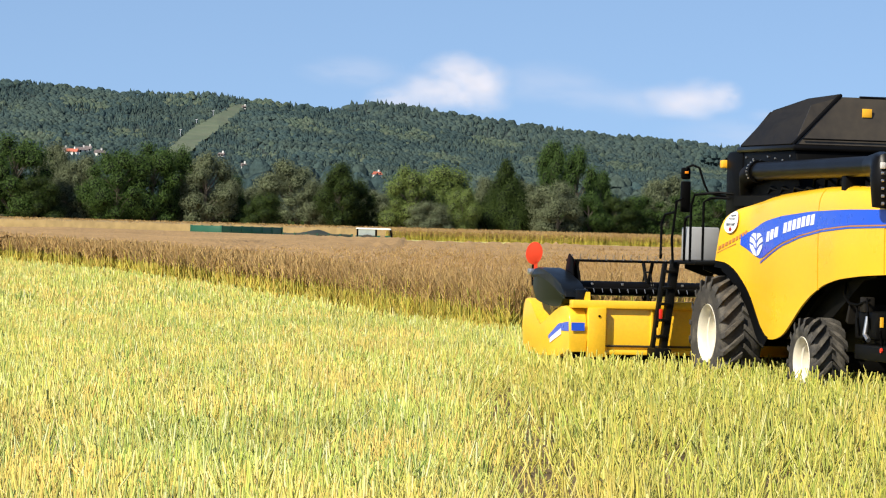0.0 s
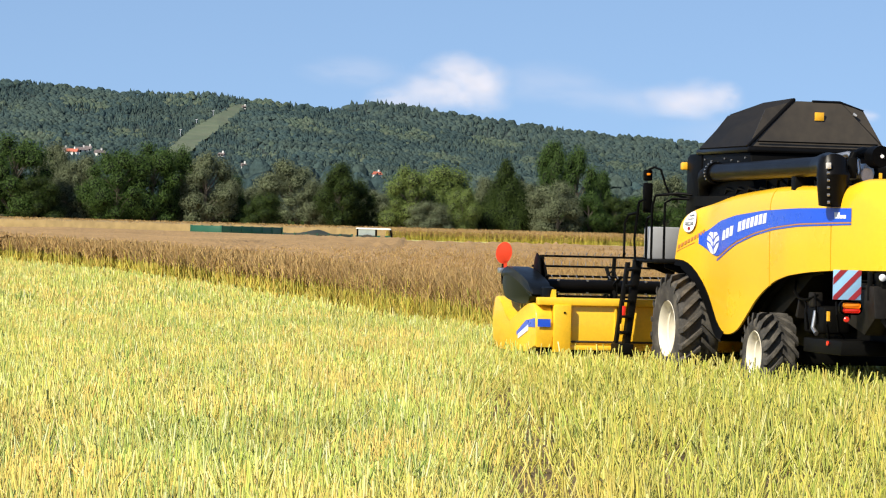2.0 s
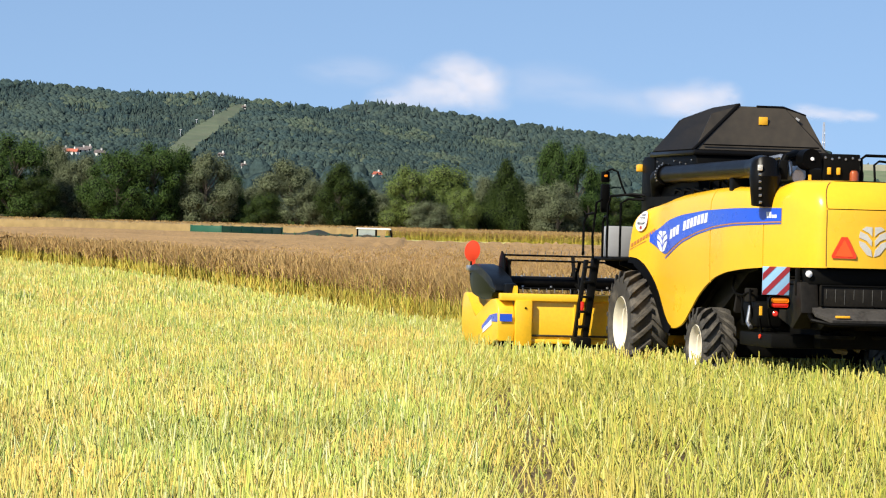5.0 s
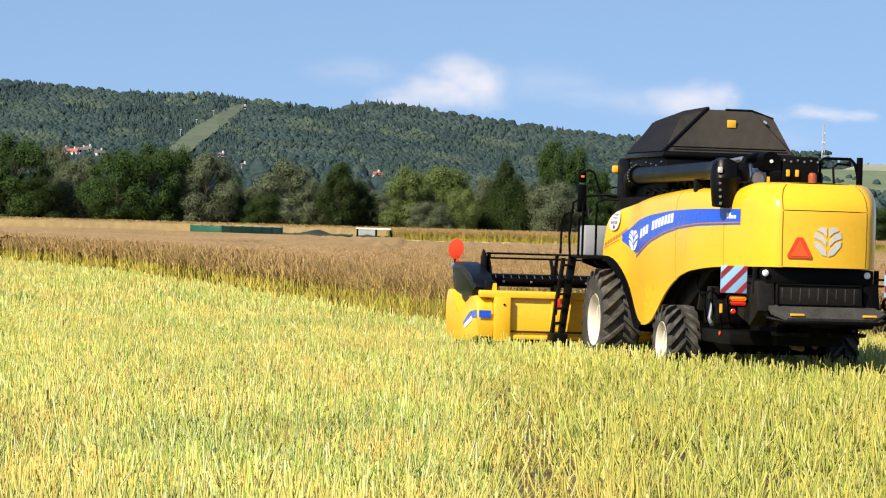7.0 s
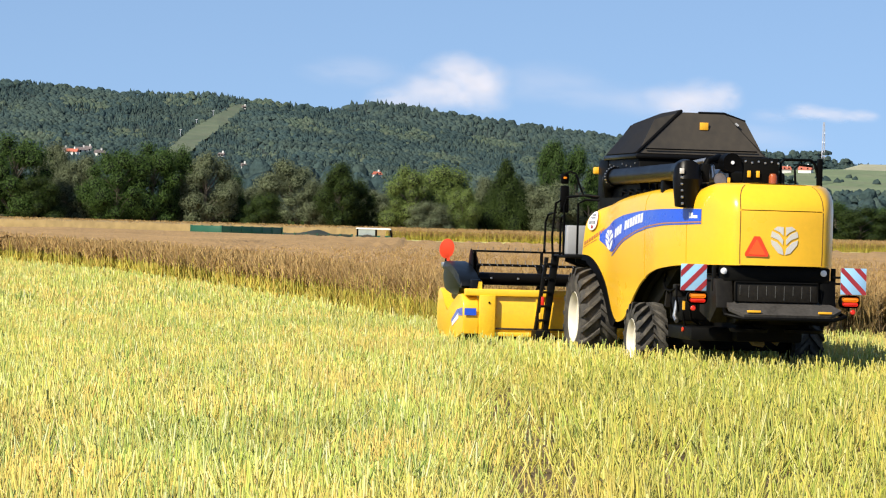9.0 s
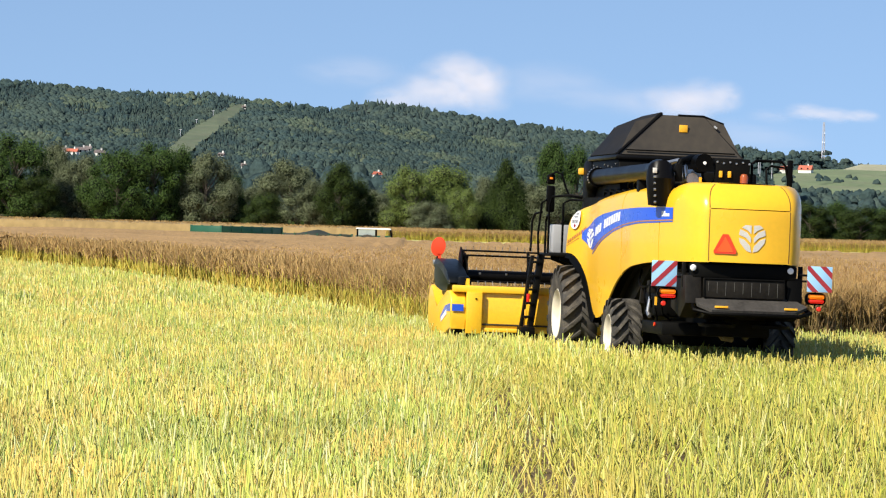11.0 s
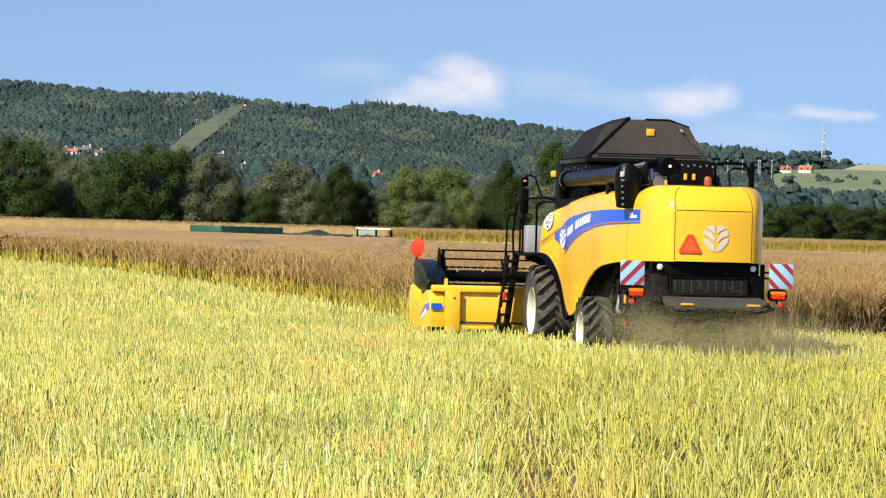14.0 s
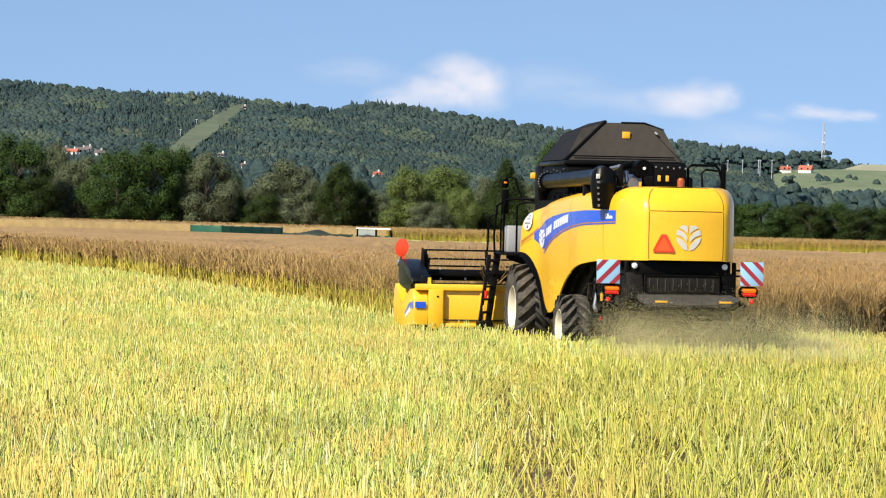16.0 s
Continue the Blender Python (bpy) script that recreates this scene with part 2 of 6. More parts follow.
def tube(bm, path, r, seg=8):
    """A round bar along a path; r is a radius or one for each point."""
    pts = [Vector(p) for p in path]
    rs = r if isinstance(r, (list, tuple)) else [r] * len(pts)
    rings = []
    prev = None
    for i, p in enumerate(pts):
        d = (pts[min(i + 1, len(pts) - 1)] - pts[max(i - 1, 0)]).normalized()
        if prev is None:
            s = d.orthogonal().normalized()
        else:
            s = (prev - d * prev.dot(d)).normalized()
        prev = s
        t = d.cross(s)
        rings.append([bm.verts.new(p + (s * math.cos(a) + t * math.sin(a)) * rs[i]) for a in [2 * math.pi * k / seg for k in range(seg)]])
    for a, b in zip(rings, rings[1:]):
        for k in range(seg):
            bm.faces.new((a[k], a[(k + 1) % seg], b[(k + 1) % seg], b[k]))
    bm.faces.new(rings[0][::-1])
    bm.faces.new(rings[-1])
    return bm


def T(path, r, seg=8):
    return tube(bmesh.new(), path, r, seg)


def prism(bm, outline, axis, lo, hi, bevel=0.0):
    """A plate with that outline (two numbers a point), thick from lo to hi along the axis."""
    def at(p, h):
        a, b = p
        return {"x": (h, a, b), "y": (a, h, b), "z": (a, b, h)}[axis]
    va = [bm.verts.new(at(p, lo)) for p in outline]
    vb = [bm.verts.new(at(p, hi)) for p in outline]
    n = len(outline)
    fs = [bm.faces.new(va[::-1]), bm.faces.new(vb)]
    for i in range(n):
        fs.append(bm.faces.new((va[i], va[(i + 1) % n], vb[(i + 1) % n], vb[i])))
    if bevel:
        es = [e for f in fs[:2] for e in f.edges]
        bmesh.ops.bevel(bm, geom=es, offset=bevel, segments=2, affect="EDGES", profile=0.5)
    return bm


def PR(*a, **k):
    return prism(bmesh.new(), *a, **k)


def lathe(bm, profile, centre, axis="y", seg=40, caps=True):
    """Turns (radius, along) points about an axis through the centre."""
    rings = []
    for r, h in profile:
        ring = []
        for k in range(seg):
            a = 2 * math.pi * k / seg
            c, s = r * math.cos(a), r * math.sin(a)
            o = {"y": (c, h, s), "x": (h, c, s), "z": (c, s, h)}[axis]
            ring.append(bm.verts.new(Vector(centre) + Vector(o)))
        rings.append(ring)
    for a, b in zip(rings, rings[1:]):
        for k in range(seg):
            bm.faces.new((a[k], a[(k + 1) % seg], b[(k + 1) % seg], b[k]))
    if caps and profile[0][0] > 1e-4:
        bm.faces.new(rings[0])
    if caps and profile[-1][0] > 1e-4:
        bm.faces.new(rings[-1][::-1])
    return bm


def rounded(pts, times=2):
    """The outline with its corners cut round."""
    for _ in range(times):
        pts = [q for i, p in enumerate(pts) for n in [pts[(i + 1) % len(pts)]] for q in ((0.75 * p[0] + 0.25 * n[0], 0.75 * p[1] + 0.25 * n[1]), (0.25 * p[0] + 0.75 * n[0], 0.25 * p[1] + 0.75 * n[1]))]
    return pts


def L(*a, **k):
    return lathe(bmesh.new(), *a, **k)


def prisms(base, top, r0, r1, rng, cap=False):
    """Arrays for many thin three-sided stalks from base to top."""
    n = len(base)
    turn = rng.uniform(0, 2 * np.pi, n)
    vs = np.empty((n, 6, 3))
    for k in range(3):
        a = turn + k * 2 * np.pi / 3
        o = np.stack([np.cos(a), np.sin(a), np.zeros(n)], 1)
        vs[:, k] = base + o * np.reshape(r0, (-1, 1))
        vs[:, 3 + k] = top + o * np.reshape(r1, (-1, 1))
    i = np.arange(n)[:, None] * 6
    q = np.concatenate([i + np.array([[0, 1, 4, 3]]), i + np.array([[1, 2, 5, 4]]), i + np.array([[2, 0, 3, 5]])])
    t = i + np.array([[3, 4, 5]]) if cap else np.zeros((0, 3), int)
    return vs.reshape(-1, 3), q, t


def join_arrays(parts):
    vs, qs, ts, n = [], [], [], 0
    for v, q, t in parts:
        vs.append(v), qs.append(q + n), ts.append(t + n)
        n += len(v)
    return np.concatenate(vs), np.concatenate(qs), np.concatenate(ts)


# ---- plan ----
def rise(y):
    """Height of the ground: level where the machine drives, then rising gently."""
    y = np.asarray(y, float)
    return np.interp(y, [72, 95, 120, 155, 190, 240, 300, 420, 600, 1000], [0, 0.05, 0.16, 0.32, 0.5, 0.9, 1.27, 1.5, 1.7, 1.9])


def east(u, y):
    return (u - 784) / 5984 * y


def level(u, v, y):
    """Height at range y of a sight line."""
    return 2.328 + (414.6 + (u - 784) * 0.02756 - v) / 5984 * y


# front edge of the standing crop, as y over x
EDGE_X = np.array([-60, -27, -19.4, -12.4, -6.8, -2.64, -0.8, 0.25, 1.39, 4.95, 9.5, 14, 60])
EDGE_Y = np.array([250, 176, 148, 128, 106, 87, 78.0, 73.2, 69.2, 70.3, 71.8, 73, 80])


def edge(x):
    return np.interp(x, EDGE_X, EDGE_Y)


# the machine's way: seconds, x, y, heading, pitch, roll
WAY = [(0.0, 5.87, 53.16, 103.8, -0.2, -0.1), (0.5, 5.73, 53.722, 103.9, 0.0, 0.0), (1.0, 5.602, 54.254, 103.95, 0.2, -0.2), (1.5, 5.493, 54.735, 103.6, 0.04, -0.2),
       (2.0, 5.385, 55.196, 103.55, 0.02, -0.11), (2.5, 5.278, 55.644, 103.43, 0.1, -0.11), (3.0, 5.168, 56.094, 103.24, 0.11, -0.12), (3.5, 5.064, 56.53, 103.12, 0.15, 0.03),
       (4.0, 4.96, 56.964, 102.85, 0.1, 0.03), (6.5, 4.499, 59.067, 101.59, -0.1, -0.1), (7.0, 4.41, 59.474, 101.32, -0.13, 0.14), (7.5, 4.337, 59.858, 100.66, -0.13, 0.45),
       (8.0, 4.268, 60.249, 100.03, -0.13, 0.25), (8.5, 4.193, 60.676, 99.84, -0.2, 0.23), (9.0, 4.126, 61.097, 99.61, -0.12, 0.04), (11.5, 3.802, 63.163, 98.38, 0.06, 0.85),
       (12.0, 3.739, 63.576, 98.35, -0.06, 0.57), (12.5, 3.676, 63.991, 98.8, 0.07, 0.01), (13.0, 3.617, 64.404, 98.64, 0.15, -0.35), (13.5, 3.552, 64.834, 98.6, -0.02, -0.2),
       (14.0, 3.482, 65.284, 98.85, -0.06, -0.15), (14.5, 3.41, 65.763, 98.56, 0.07, -0.07), (15.0, 3.327, 66.287, 98.63, 0.06, -0.23), (15.5, 3.241, 66.828, 98.8, 0.03, -0.44),
       (16.0, 3.159, 67.369, 99.01, -0.08, -0.49)]
WAY_A = np.array(WAY)


def way(t):
    return [float(np.interp(t, WAY_A[:, 0], WAY_A[:, k])) for k in range(1, 6)]


def machine_pose(t):
    x, y, h, p, r = way(t)
    return pose(x, y, 0, r, p, h)


# ---- ground ----
def build_ground():
    ys = np.concatenate([np.arange(-120, 60, 12), np.arange(60, 260, 4), np.arange(260, 900, 25), np.arange(900, 4700, 200)])
    xs = np.concatenate([-np.geomspace(1500, 10, 26), np.arange(-8, 9, 2), np.geomspace(10, 1500, 26)])
    X, Y = np.meshgrid(xs, ys)
    Z = rise(Y)
    V = np.stack([X, Y, Z], -1).reshape(-1, 3)
    nx = len(xs)
    i, j = np.meshgrid(np.arange(len(ys) - 1), np.arange(nx - 1), indexing="ij")
    a = (i * nx + j).ravel()
    q = np.stack([a, a + 1, a + nx + 1, a + nx], 1)
    g = new("ground", quick_mesh("ground", V, q, np.zeros((0, 3), int), SOIL, True))
    tagged(g, "brown field soil strewn with straw litter", "ground", kind="structure")


def sheet(name, xs, ys, zf, material, label, category):
    """A gridded cover over part of the field, with a skirt down to the soil."""
    X, Y = np.meshgrid(xs, ys)
    Z = zf(X, Y)
    nx, ny = len(xs), len(ys)
    V = np.stack([X, Y, Z], -1).reshape(-1, 3)
    i, j = np.meshgrid(np.arange(ny - 1), np.arange(nx - 1), indexing="ij")
    a = (i * nx + j).ravel()
    q = [np.stack([a, a + 1, a + nx + 1, a + nx], 1)]
    front = V[:nx].copy()
    front[:, 2] = rise(front[:, 1]) - 0.05
    k = np.arange(nx - 1)
    n = len(V)
    q.append(np.stack([n + k, n + k + 1, k + 1, k], 1))
    ob = new(name, quick_mesh(name, np.concatenate([V, front]), np.concatenate(q), np.zeros((0, 3), int), material, False))
    return tagged(ob, label, category, kind="stuff")


def bumps(X, Y, s, h, seed):
    r = np.random.RandomState(seed)
    out = np.zeros_like(X)
    for _ in range(7):
        a, b, c = r.uniform(-1, 1, 2) / s, r.uniform(0, 6.28), 0
        out += np.sin(X * a[0] * 6.28 + Y * a[1] * 6.28 + b)
    return out * h / 3.5


# ---- standing crop ----
CROP_H = 1.5


def in_swath(x, y):
    """Inside the strip that the header takes during the clip."""
    h = math.radians(98.9)
    c, s = math.cos(h), math.sin(h)
    dx, dy = x - 3.2, y - 67.4
    along, side = dx * c + dy * s, -dx * s + dy * c
    return (np.abs(side) < 3.45) & (along < 4.6)


def plants(pts, rng, tall=CROP_H, branches=7, thick=1.0, low_pod=0.62):
    """Stem arrays and pod-branch arrays for ripe rape plants at the points."""
    n = len(pts)
    base = np.stack([pts[:, 0], pts[:, 1], rise(pts[:, 1])], 1)
    h = tall * rng.uniform(0.82, 1.08, n)
    lean = rng.normal(0, 0.09, (n, 2))
    top = base + np.stack([lean[:, 0], lean[:, 1], h * 0.8], 1)
    stems = [prisms(base, top, np.full(n, 0.011 * thick), np.full(n, 0.007 * thick), rng)]
    low = []
    for _ in range(4):                       # side leaves and weeds low down
        a = rng.uniform(0, 6.28, n)
        b0 = base + (top - base) * rng.uniform(0.05, 0.5, n)[:, None]
        b1 = b0 + np.stack([np.cos(a) * 0.14, np.sin(a) * 0.14, rng.uniform(0.15, 0.4, n)], 1)
        low.append(prisms(b0, b1, np.full(n, 0.013 * thick), np.full(n, 0.006 * thick), rng))
    pods = []
    for _ in range(branches):
        a = rng.uniform(0, 6.28, n)
        f = rng.uniform(low_pod, 1.0, n)[:, None]
        b0 = base + (top - base) * f
        o = rng.uniform(0.08, 0.26, n)
        b1 = b0 + np.stack([np.cos(a) * o, np.sin(a) * o, rng.uniform(0.1, 0.42, n)], 1)
        b1[:, 2] = np.minimum(b1[:, 2], base[:, 2] + h)
        pods.append(prisms(b0, b1, np.full(n, 0.0075 * thick), np.full(n, 0.007 * thick), rng))
    return join_arrays(stems + low), join_arrays(pods)


def build_crop():
    rng = np.random.RandomState(3)
    # body of the field: a dense canopy that starts 1 m behind the edge
    xs = np.concatenate([np.arange(-60, -28, 2.0), np.arange(-28, -4, 0.5), np.arange(-4, 12, 0.2), np.arange(12, 30, 1.0)])
    ks = np.concatenate([np.linspace(0, 0.04, 16), np.linspace(0.045, 1, 70) ** 1.6])
    ks = np.unique(ks)
    X, K = np.meshgrid(xs, ks)
    sl = np.gradient(edge(xs), xs)
    E0 = edge(X) + 1.3 * np.sqrt(1 + sl ** 2)[None]
    E0 = np.where(np.abs((X - 2.9)) < 3.9, np.maximum(E0, 73.4), np.minimum(E0, 188))
    FAR = np.interp(X, [-60, 0, 5, 60], [190, 190, 192, 192])
    Y = E0 + (FAR - E0) * K
    SX = X * np.where(K > 0, 1 + K * 1.6 * (np.abs(X) > 8), 1)
    Z = rise(Y) + 1.2 + (0.2 + 0.16 * (X < -2) + 0.4 * np.clip((X - 9) / 4, 0, 1)) * np.clip((Y - 100) / 80, 0, 1) + bumps(SX, Y, 9, 0.05, 5) + rng.normal(0, 0.05, X.shape)
    V = np.stack([SX, Y, Z], -1).reshape(-1, 3)
    nx, ny = len(xs), len(ks)
    i, j = np.meshgrid(np.arange(ny - 1), np.arange(nx - 1), indexing="ij")
    a = (i * nx + j).ravel()
    q = [np.stack([a, a + 1, a + nx + 1, a + nx], 1)]
    front = V[:nx].copy()
    front[:, 2] = rise(front[:, 1]) - 0.05
    k = np.arange(nx - 1)
    n = len(V)
    q.append(np.stack([n + k, n + k + 1, k + 1, k], 1))
    body = new("rape_crop", quick_mesh("rape_crop", np.concatenate([V, front]), np.concatenate(q), np.zeros((0, 3), int), CANOPY))
    tagged(body, "standing ripe rapeseed crop with brown pods", "crop", kind="stuff")
    # single plants along the edge
    pts = []
    for x0, x1, deep, dens in ((-3.5, 14, 1.7, 52), (-13, -3.5, 2.0, 42), (-30, -13, 1.6, 44)):
        n = int((x1 - x0) * deep * dens * (1.6 if x1 < 0 else 1.25))
        x = rng.uniform(x0, x1, n)
        slope = np.abs(np.gradient(edge(np.linspace(x0, x1, 50)), (x1 - x0) / 49))
        d = rng.uniform(0, 1, n) ** 1.2 * deep * np.sqrt(1 + np.interp(x, np.linspace(x0, x1, 50), slope) ** 2)
        y = edge(x) + d + rng.normal(0, 0.12, n)
        pts.append(np.stack([x, y], 1))
    pts = np.concatenate(pts)
    pts = pts[~in_swath(pts[:, 0], pts[:, 1])]
    # and behind the strip that will be cut
    more = np.stack([rng.uniform(-1.4, 7.2, 900), rng.uniform(71.8, 74.4, 900)], 1)
    more = more[(~in_swath(more[:, 0], more[:, 1])) & (more[:, 1] > edge(more[:, 0]))]
    pts = np.concatenate([pts, more])
    far = np.clip((pts[:, 1] - 70) / 60, 0, 1)
    near = pts[far < 0.35]
    rest = pts[far >= 0.35]
    right = near[near[:, 0] > 3.0]
    for grp, th, sm in ((near[near[:, 0] <= 3.0], 1.25, CROPSTEM), (rest, 2.2, CROPSTEM), (right, 1.25, BROWNSTEM)):
        st, pd = plants(grp, rng, thick=th, low_pod=0.66 if sm is BROWNSTEM else 0.7, branches=8)
        a = new("crop_stems", quick_mesh("crop_stems", *st, sm))
        a.parent = body
        tagged(a, "yellow-green stalks" if sm is CROPSTEM else "brown stalks", kind="stuff")
        b = new("seed_pods", quick_mesh("seed_pods", *pd, PODS))
        b.parent = body
        tagged(b, "ripe brown seed pods", kind="stuff")
    # pod tips over the canopy
    n = 32000
    y = 71 + 118 * rng.uniform(0, 1, n) ** 1.5
    x = rng.uniform(-1, 1, n) * (0.14 * y + 1)
    ok = (y > edge(x) + 0.9) & ((y > 73.6) | (np.abs(x - 2.9) > 3.9))
    x, y = x[ok], y[ok]
    b0 = np.stack([x, y, rise(y) + 1.05], 1)
    th = 0.0075 + 0.0001 * (y - 70)
    tips = []
    for _ in range(2):
        o = rng.normal(0, 0.2, (len(x), 2))
        b1 = b0 + np.stack([o[:, 0], o[:, 1], rng.uniform(0.12, 0.4, len(x))], 1)
        tips.append(prisms(b0, b1, th, th * 0.9, rng))
    c = new("seed_pods", quick_mesh("pod_tips", *join_arrays(tips), PODS))
    c.parent = body
    tagged(c, "ripe brown seed pods", kind="stuff")


SWATH = []          # rows of crop that the header takes: object, distance along the way


def build_swath():
    rng = np.random.RandomState(8)
    h = math.radians(98.9)
    c, s = math.cos(h), math.sin(h)
    for k in range(12):
        a0 = 1.2 + k * 0.29
        n = 330
        al, sd = rng.uniform(a0, a0 + 0.29, n), rng.uniform(-3.45, 3.45, n)
        x, y = 3.2 + al * c - sd * s, 67.4 + al * s + sd * c
        ok = y > edge(x)
        if ok.sum() < 15:
            continue
        local = np.stack([al[ok] - a0, sd[ok]], 1)
        st, pd = plants(local, rng, branches=6, thick=1.25)
        ob = new("crop_row")
        tagged(ob, "row of ripe rapeseed plants ahead of the header", "crop", "crop rows before the header")
        for nm, arr, m, lb in (("stem_layer", st, CROPSTEM, "yellow-green stalks"), ("pod_layer", pd, PODS, "ripe brown seed pods")):
            o = new(nm, quick_mesh(nm, *arr, m))
            o.parent = ob
            tagged(o, lb, kind="stuff")
        SWATH.append((ob, a0, pose(3.2 + a0 * c, 67.4 + a0 * s, 0, 0, 0, 98.9)))


# ---- stubble ----
def build_stubble():
    rng = np.random.RandomState(11)
    for i, (y0, y1, dens, r, hh) in enumerate(((22, 34, 135, 0.0076, 0.4), (34, 48, 118, 0.009, 0.42), (48, 75, 108, 0.0096, 0.42), (75, 175, 30, 0.0165, 0.43))):
        w1 = 0.145 * y1 + 1
        n = int(dens * (y1 - y0) * 2 * w1)
        y = rng.uniform(y0, y1, n)
        x = rng.uniform(-w1, w1, n)
        # drilled rows show weakly
        ok = (np.abs(x) < 0.145 * y + 1) & ((y < edge(x) + 0.3) | in_swath(x, y)) & (y < 173)
        x, y = x[ok], y[ok]
        clump = np.sin(x * 1.9 + 1.3 * np.sin(y * 0.8)) + np.sin(y * 1.1 + 2 * np.sin(x * 0.7))
        track = np.exp(-((x - 0.95 - 0.12 * np.sin(y * 0.4)) / 0.55) ** 2) * np.clip((58 - y) / 8, 0, 1) * (0.7 + 0.3 * np.sin(x * 9 + y * 3))
        for tx, ty, tw in ((3.5, 31, 0.5), (-4.1, 32, 0.35), (2.3, 33, 0.3), (2.1, 44, 0.4)):        # bare, trodden spots
            track = np.maximum(track, np.exp(-((x - tx) / tw) ** 2 - ((y - ty) / 2.6) ** 2) * (0.75 + 0.25 * np.sin(x * 13 + y * 5)))
        ok = rng.uniform(0, 1, len(x)) < np.clip(0.86 + 0.14 * clump - 0.85 * track - 0.2 * ((x > 0.3 + 0.4 * np.sin(y)) & (y < 50)), 0.1, 1)
        tuft = np.sin(x * 11 + 2 * np.sin(y * 2.3)) * np.sin(y * 3.1 + 2 * np.sin(x * 4.0))
        fresh = (x > 0.9 + 0.5 * np.sin(y * 0.9) + rng.normal(0, 0.25, len(x))) & (y < 56)
        ok &= ~((tuft < -0.35) & (y < 46) & (rng.uniform(0, 1, len(x)) < 0.5 * np.clip((46 - y) / 10, 0, 1)))
        ok &= ~(fresh & (tuft < -0.25) & (rng.uniform(0, 1, len(x)) < 0.75))
        every = x, y, track
        for keep, stem, say in ((ok & ~fresh, STALK, "pale yellow-green cut rapeseed stubble"), (ok & fresh, STALK_FRESH, "greener tufted cut rapeseed stubble")):
            x, y, track = (k[keep] for k in every)
            if len(x) < 50:
                continue
            n = len(x)
            base = np.stack([x, y, rise(y) - 0.01], 1)
            tall = hh * np.clip(rng.normal(1, 0.2, n), 0.35, 1.45) * (1 - 0.45 * track)
            bend = rng.normal(0, 0.16, (n, 2)) * (np.where(rng.uniform(0, 1, n) < 0.14, 3.0, 1) + 2.2 * track)[:, None]
            top = base + np.stack([bend[:, 0] * tall, bend[:, 1] * tall, tall], 1)
            rr = r * rng.uniform(0.5, 1.5, n) * (1.15 if stem is STALK_FRESH else 1.0)
            arr = [prisms(base, top, rr, rr * 0.85, rng, True)]
            pick = rng.uniform(0, 1, n) < 0.35          # forked side shoots
            b0 = base[pick] + (top[pick] - base[pick]) * rng.uniform(0.3, 0.7, pick.sum())[:, None]
            a = rng.uniform(0, 6.28, pick.sum())
            b1 = b0 + np.stack([np.cos(a) * 0.09, np.sin(a) * 0.09, rng.uniform(0.08, 0.24, pick.sum())], 1)
            arr.append(prisms(b0, b1, rr[pick] * 0.6, rr[pick] * 0.5, rng))
            pick = rng.uniform(0, 1, n) < (0.12 if y1 < 60 else 0.05)          # straw lying between
            m = pick.sum()
            a = rng.uniform(0, 6.28, m)
            b0 = base[pick] + np.array([0, 0, 0.04]) + np.stack([np.zeros(m), np.zeros(m), rng.uniform(0, 0.22, m)], 1)
            b1 = b0 + np.stack([np.cos(a) * 0.3, np.sin(a) * 0.3, rng.uniform(-0.03, 0.12, m)], 1)
            arr.append(prisms(b0, b1, rr[pick] * 0.6, rr[pick] * 0.5, rng))
            if y1 < 60:                                  # broken straw and leaves on the soil
                m = int(n * 0.8)
                a, at = rng.uniform(0, 6.28, m), rng.randint(0, n, m)
                b0 = base[at] + np.stack([rng.normal(0, 0.08, m), rng.normal(0, 0.08, m), rng.uniform(0.02, 0.1, m)], 1)
                b1 = b0 + np.stack([np.cos(a), np.sin(a), rng.normal(0.05, 0.15, m)], 1) * rng.uniform(0.08, 0.28, (m, 1))
                lt = new("straw_litter", quick_mesh("straw_litter", *prisms(b0, b1, np.full(m, r * 0.9), np.full(m, r * 0.6), rng), LITTER))
                tagged(lt, "dry brown straw litter between the stubble", "straw", kind="stuff")
            ob = new("stubble", quick_mesh("stubble", *join_arrays(arr), stem))
            tagged(ob, say, "stubble", kind="stuff")


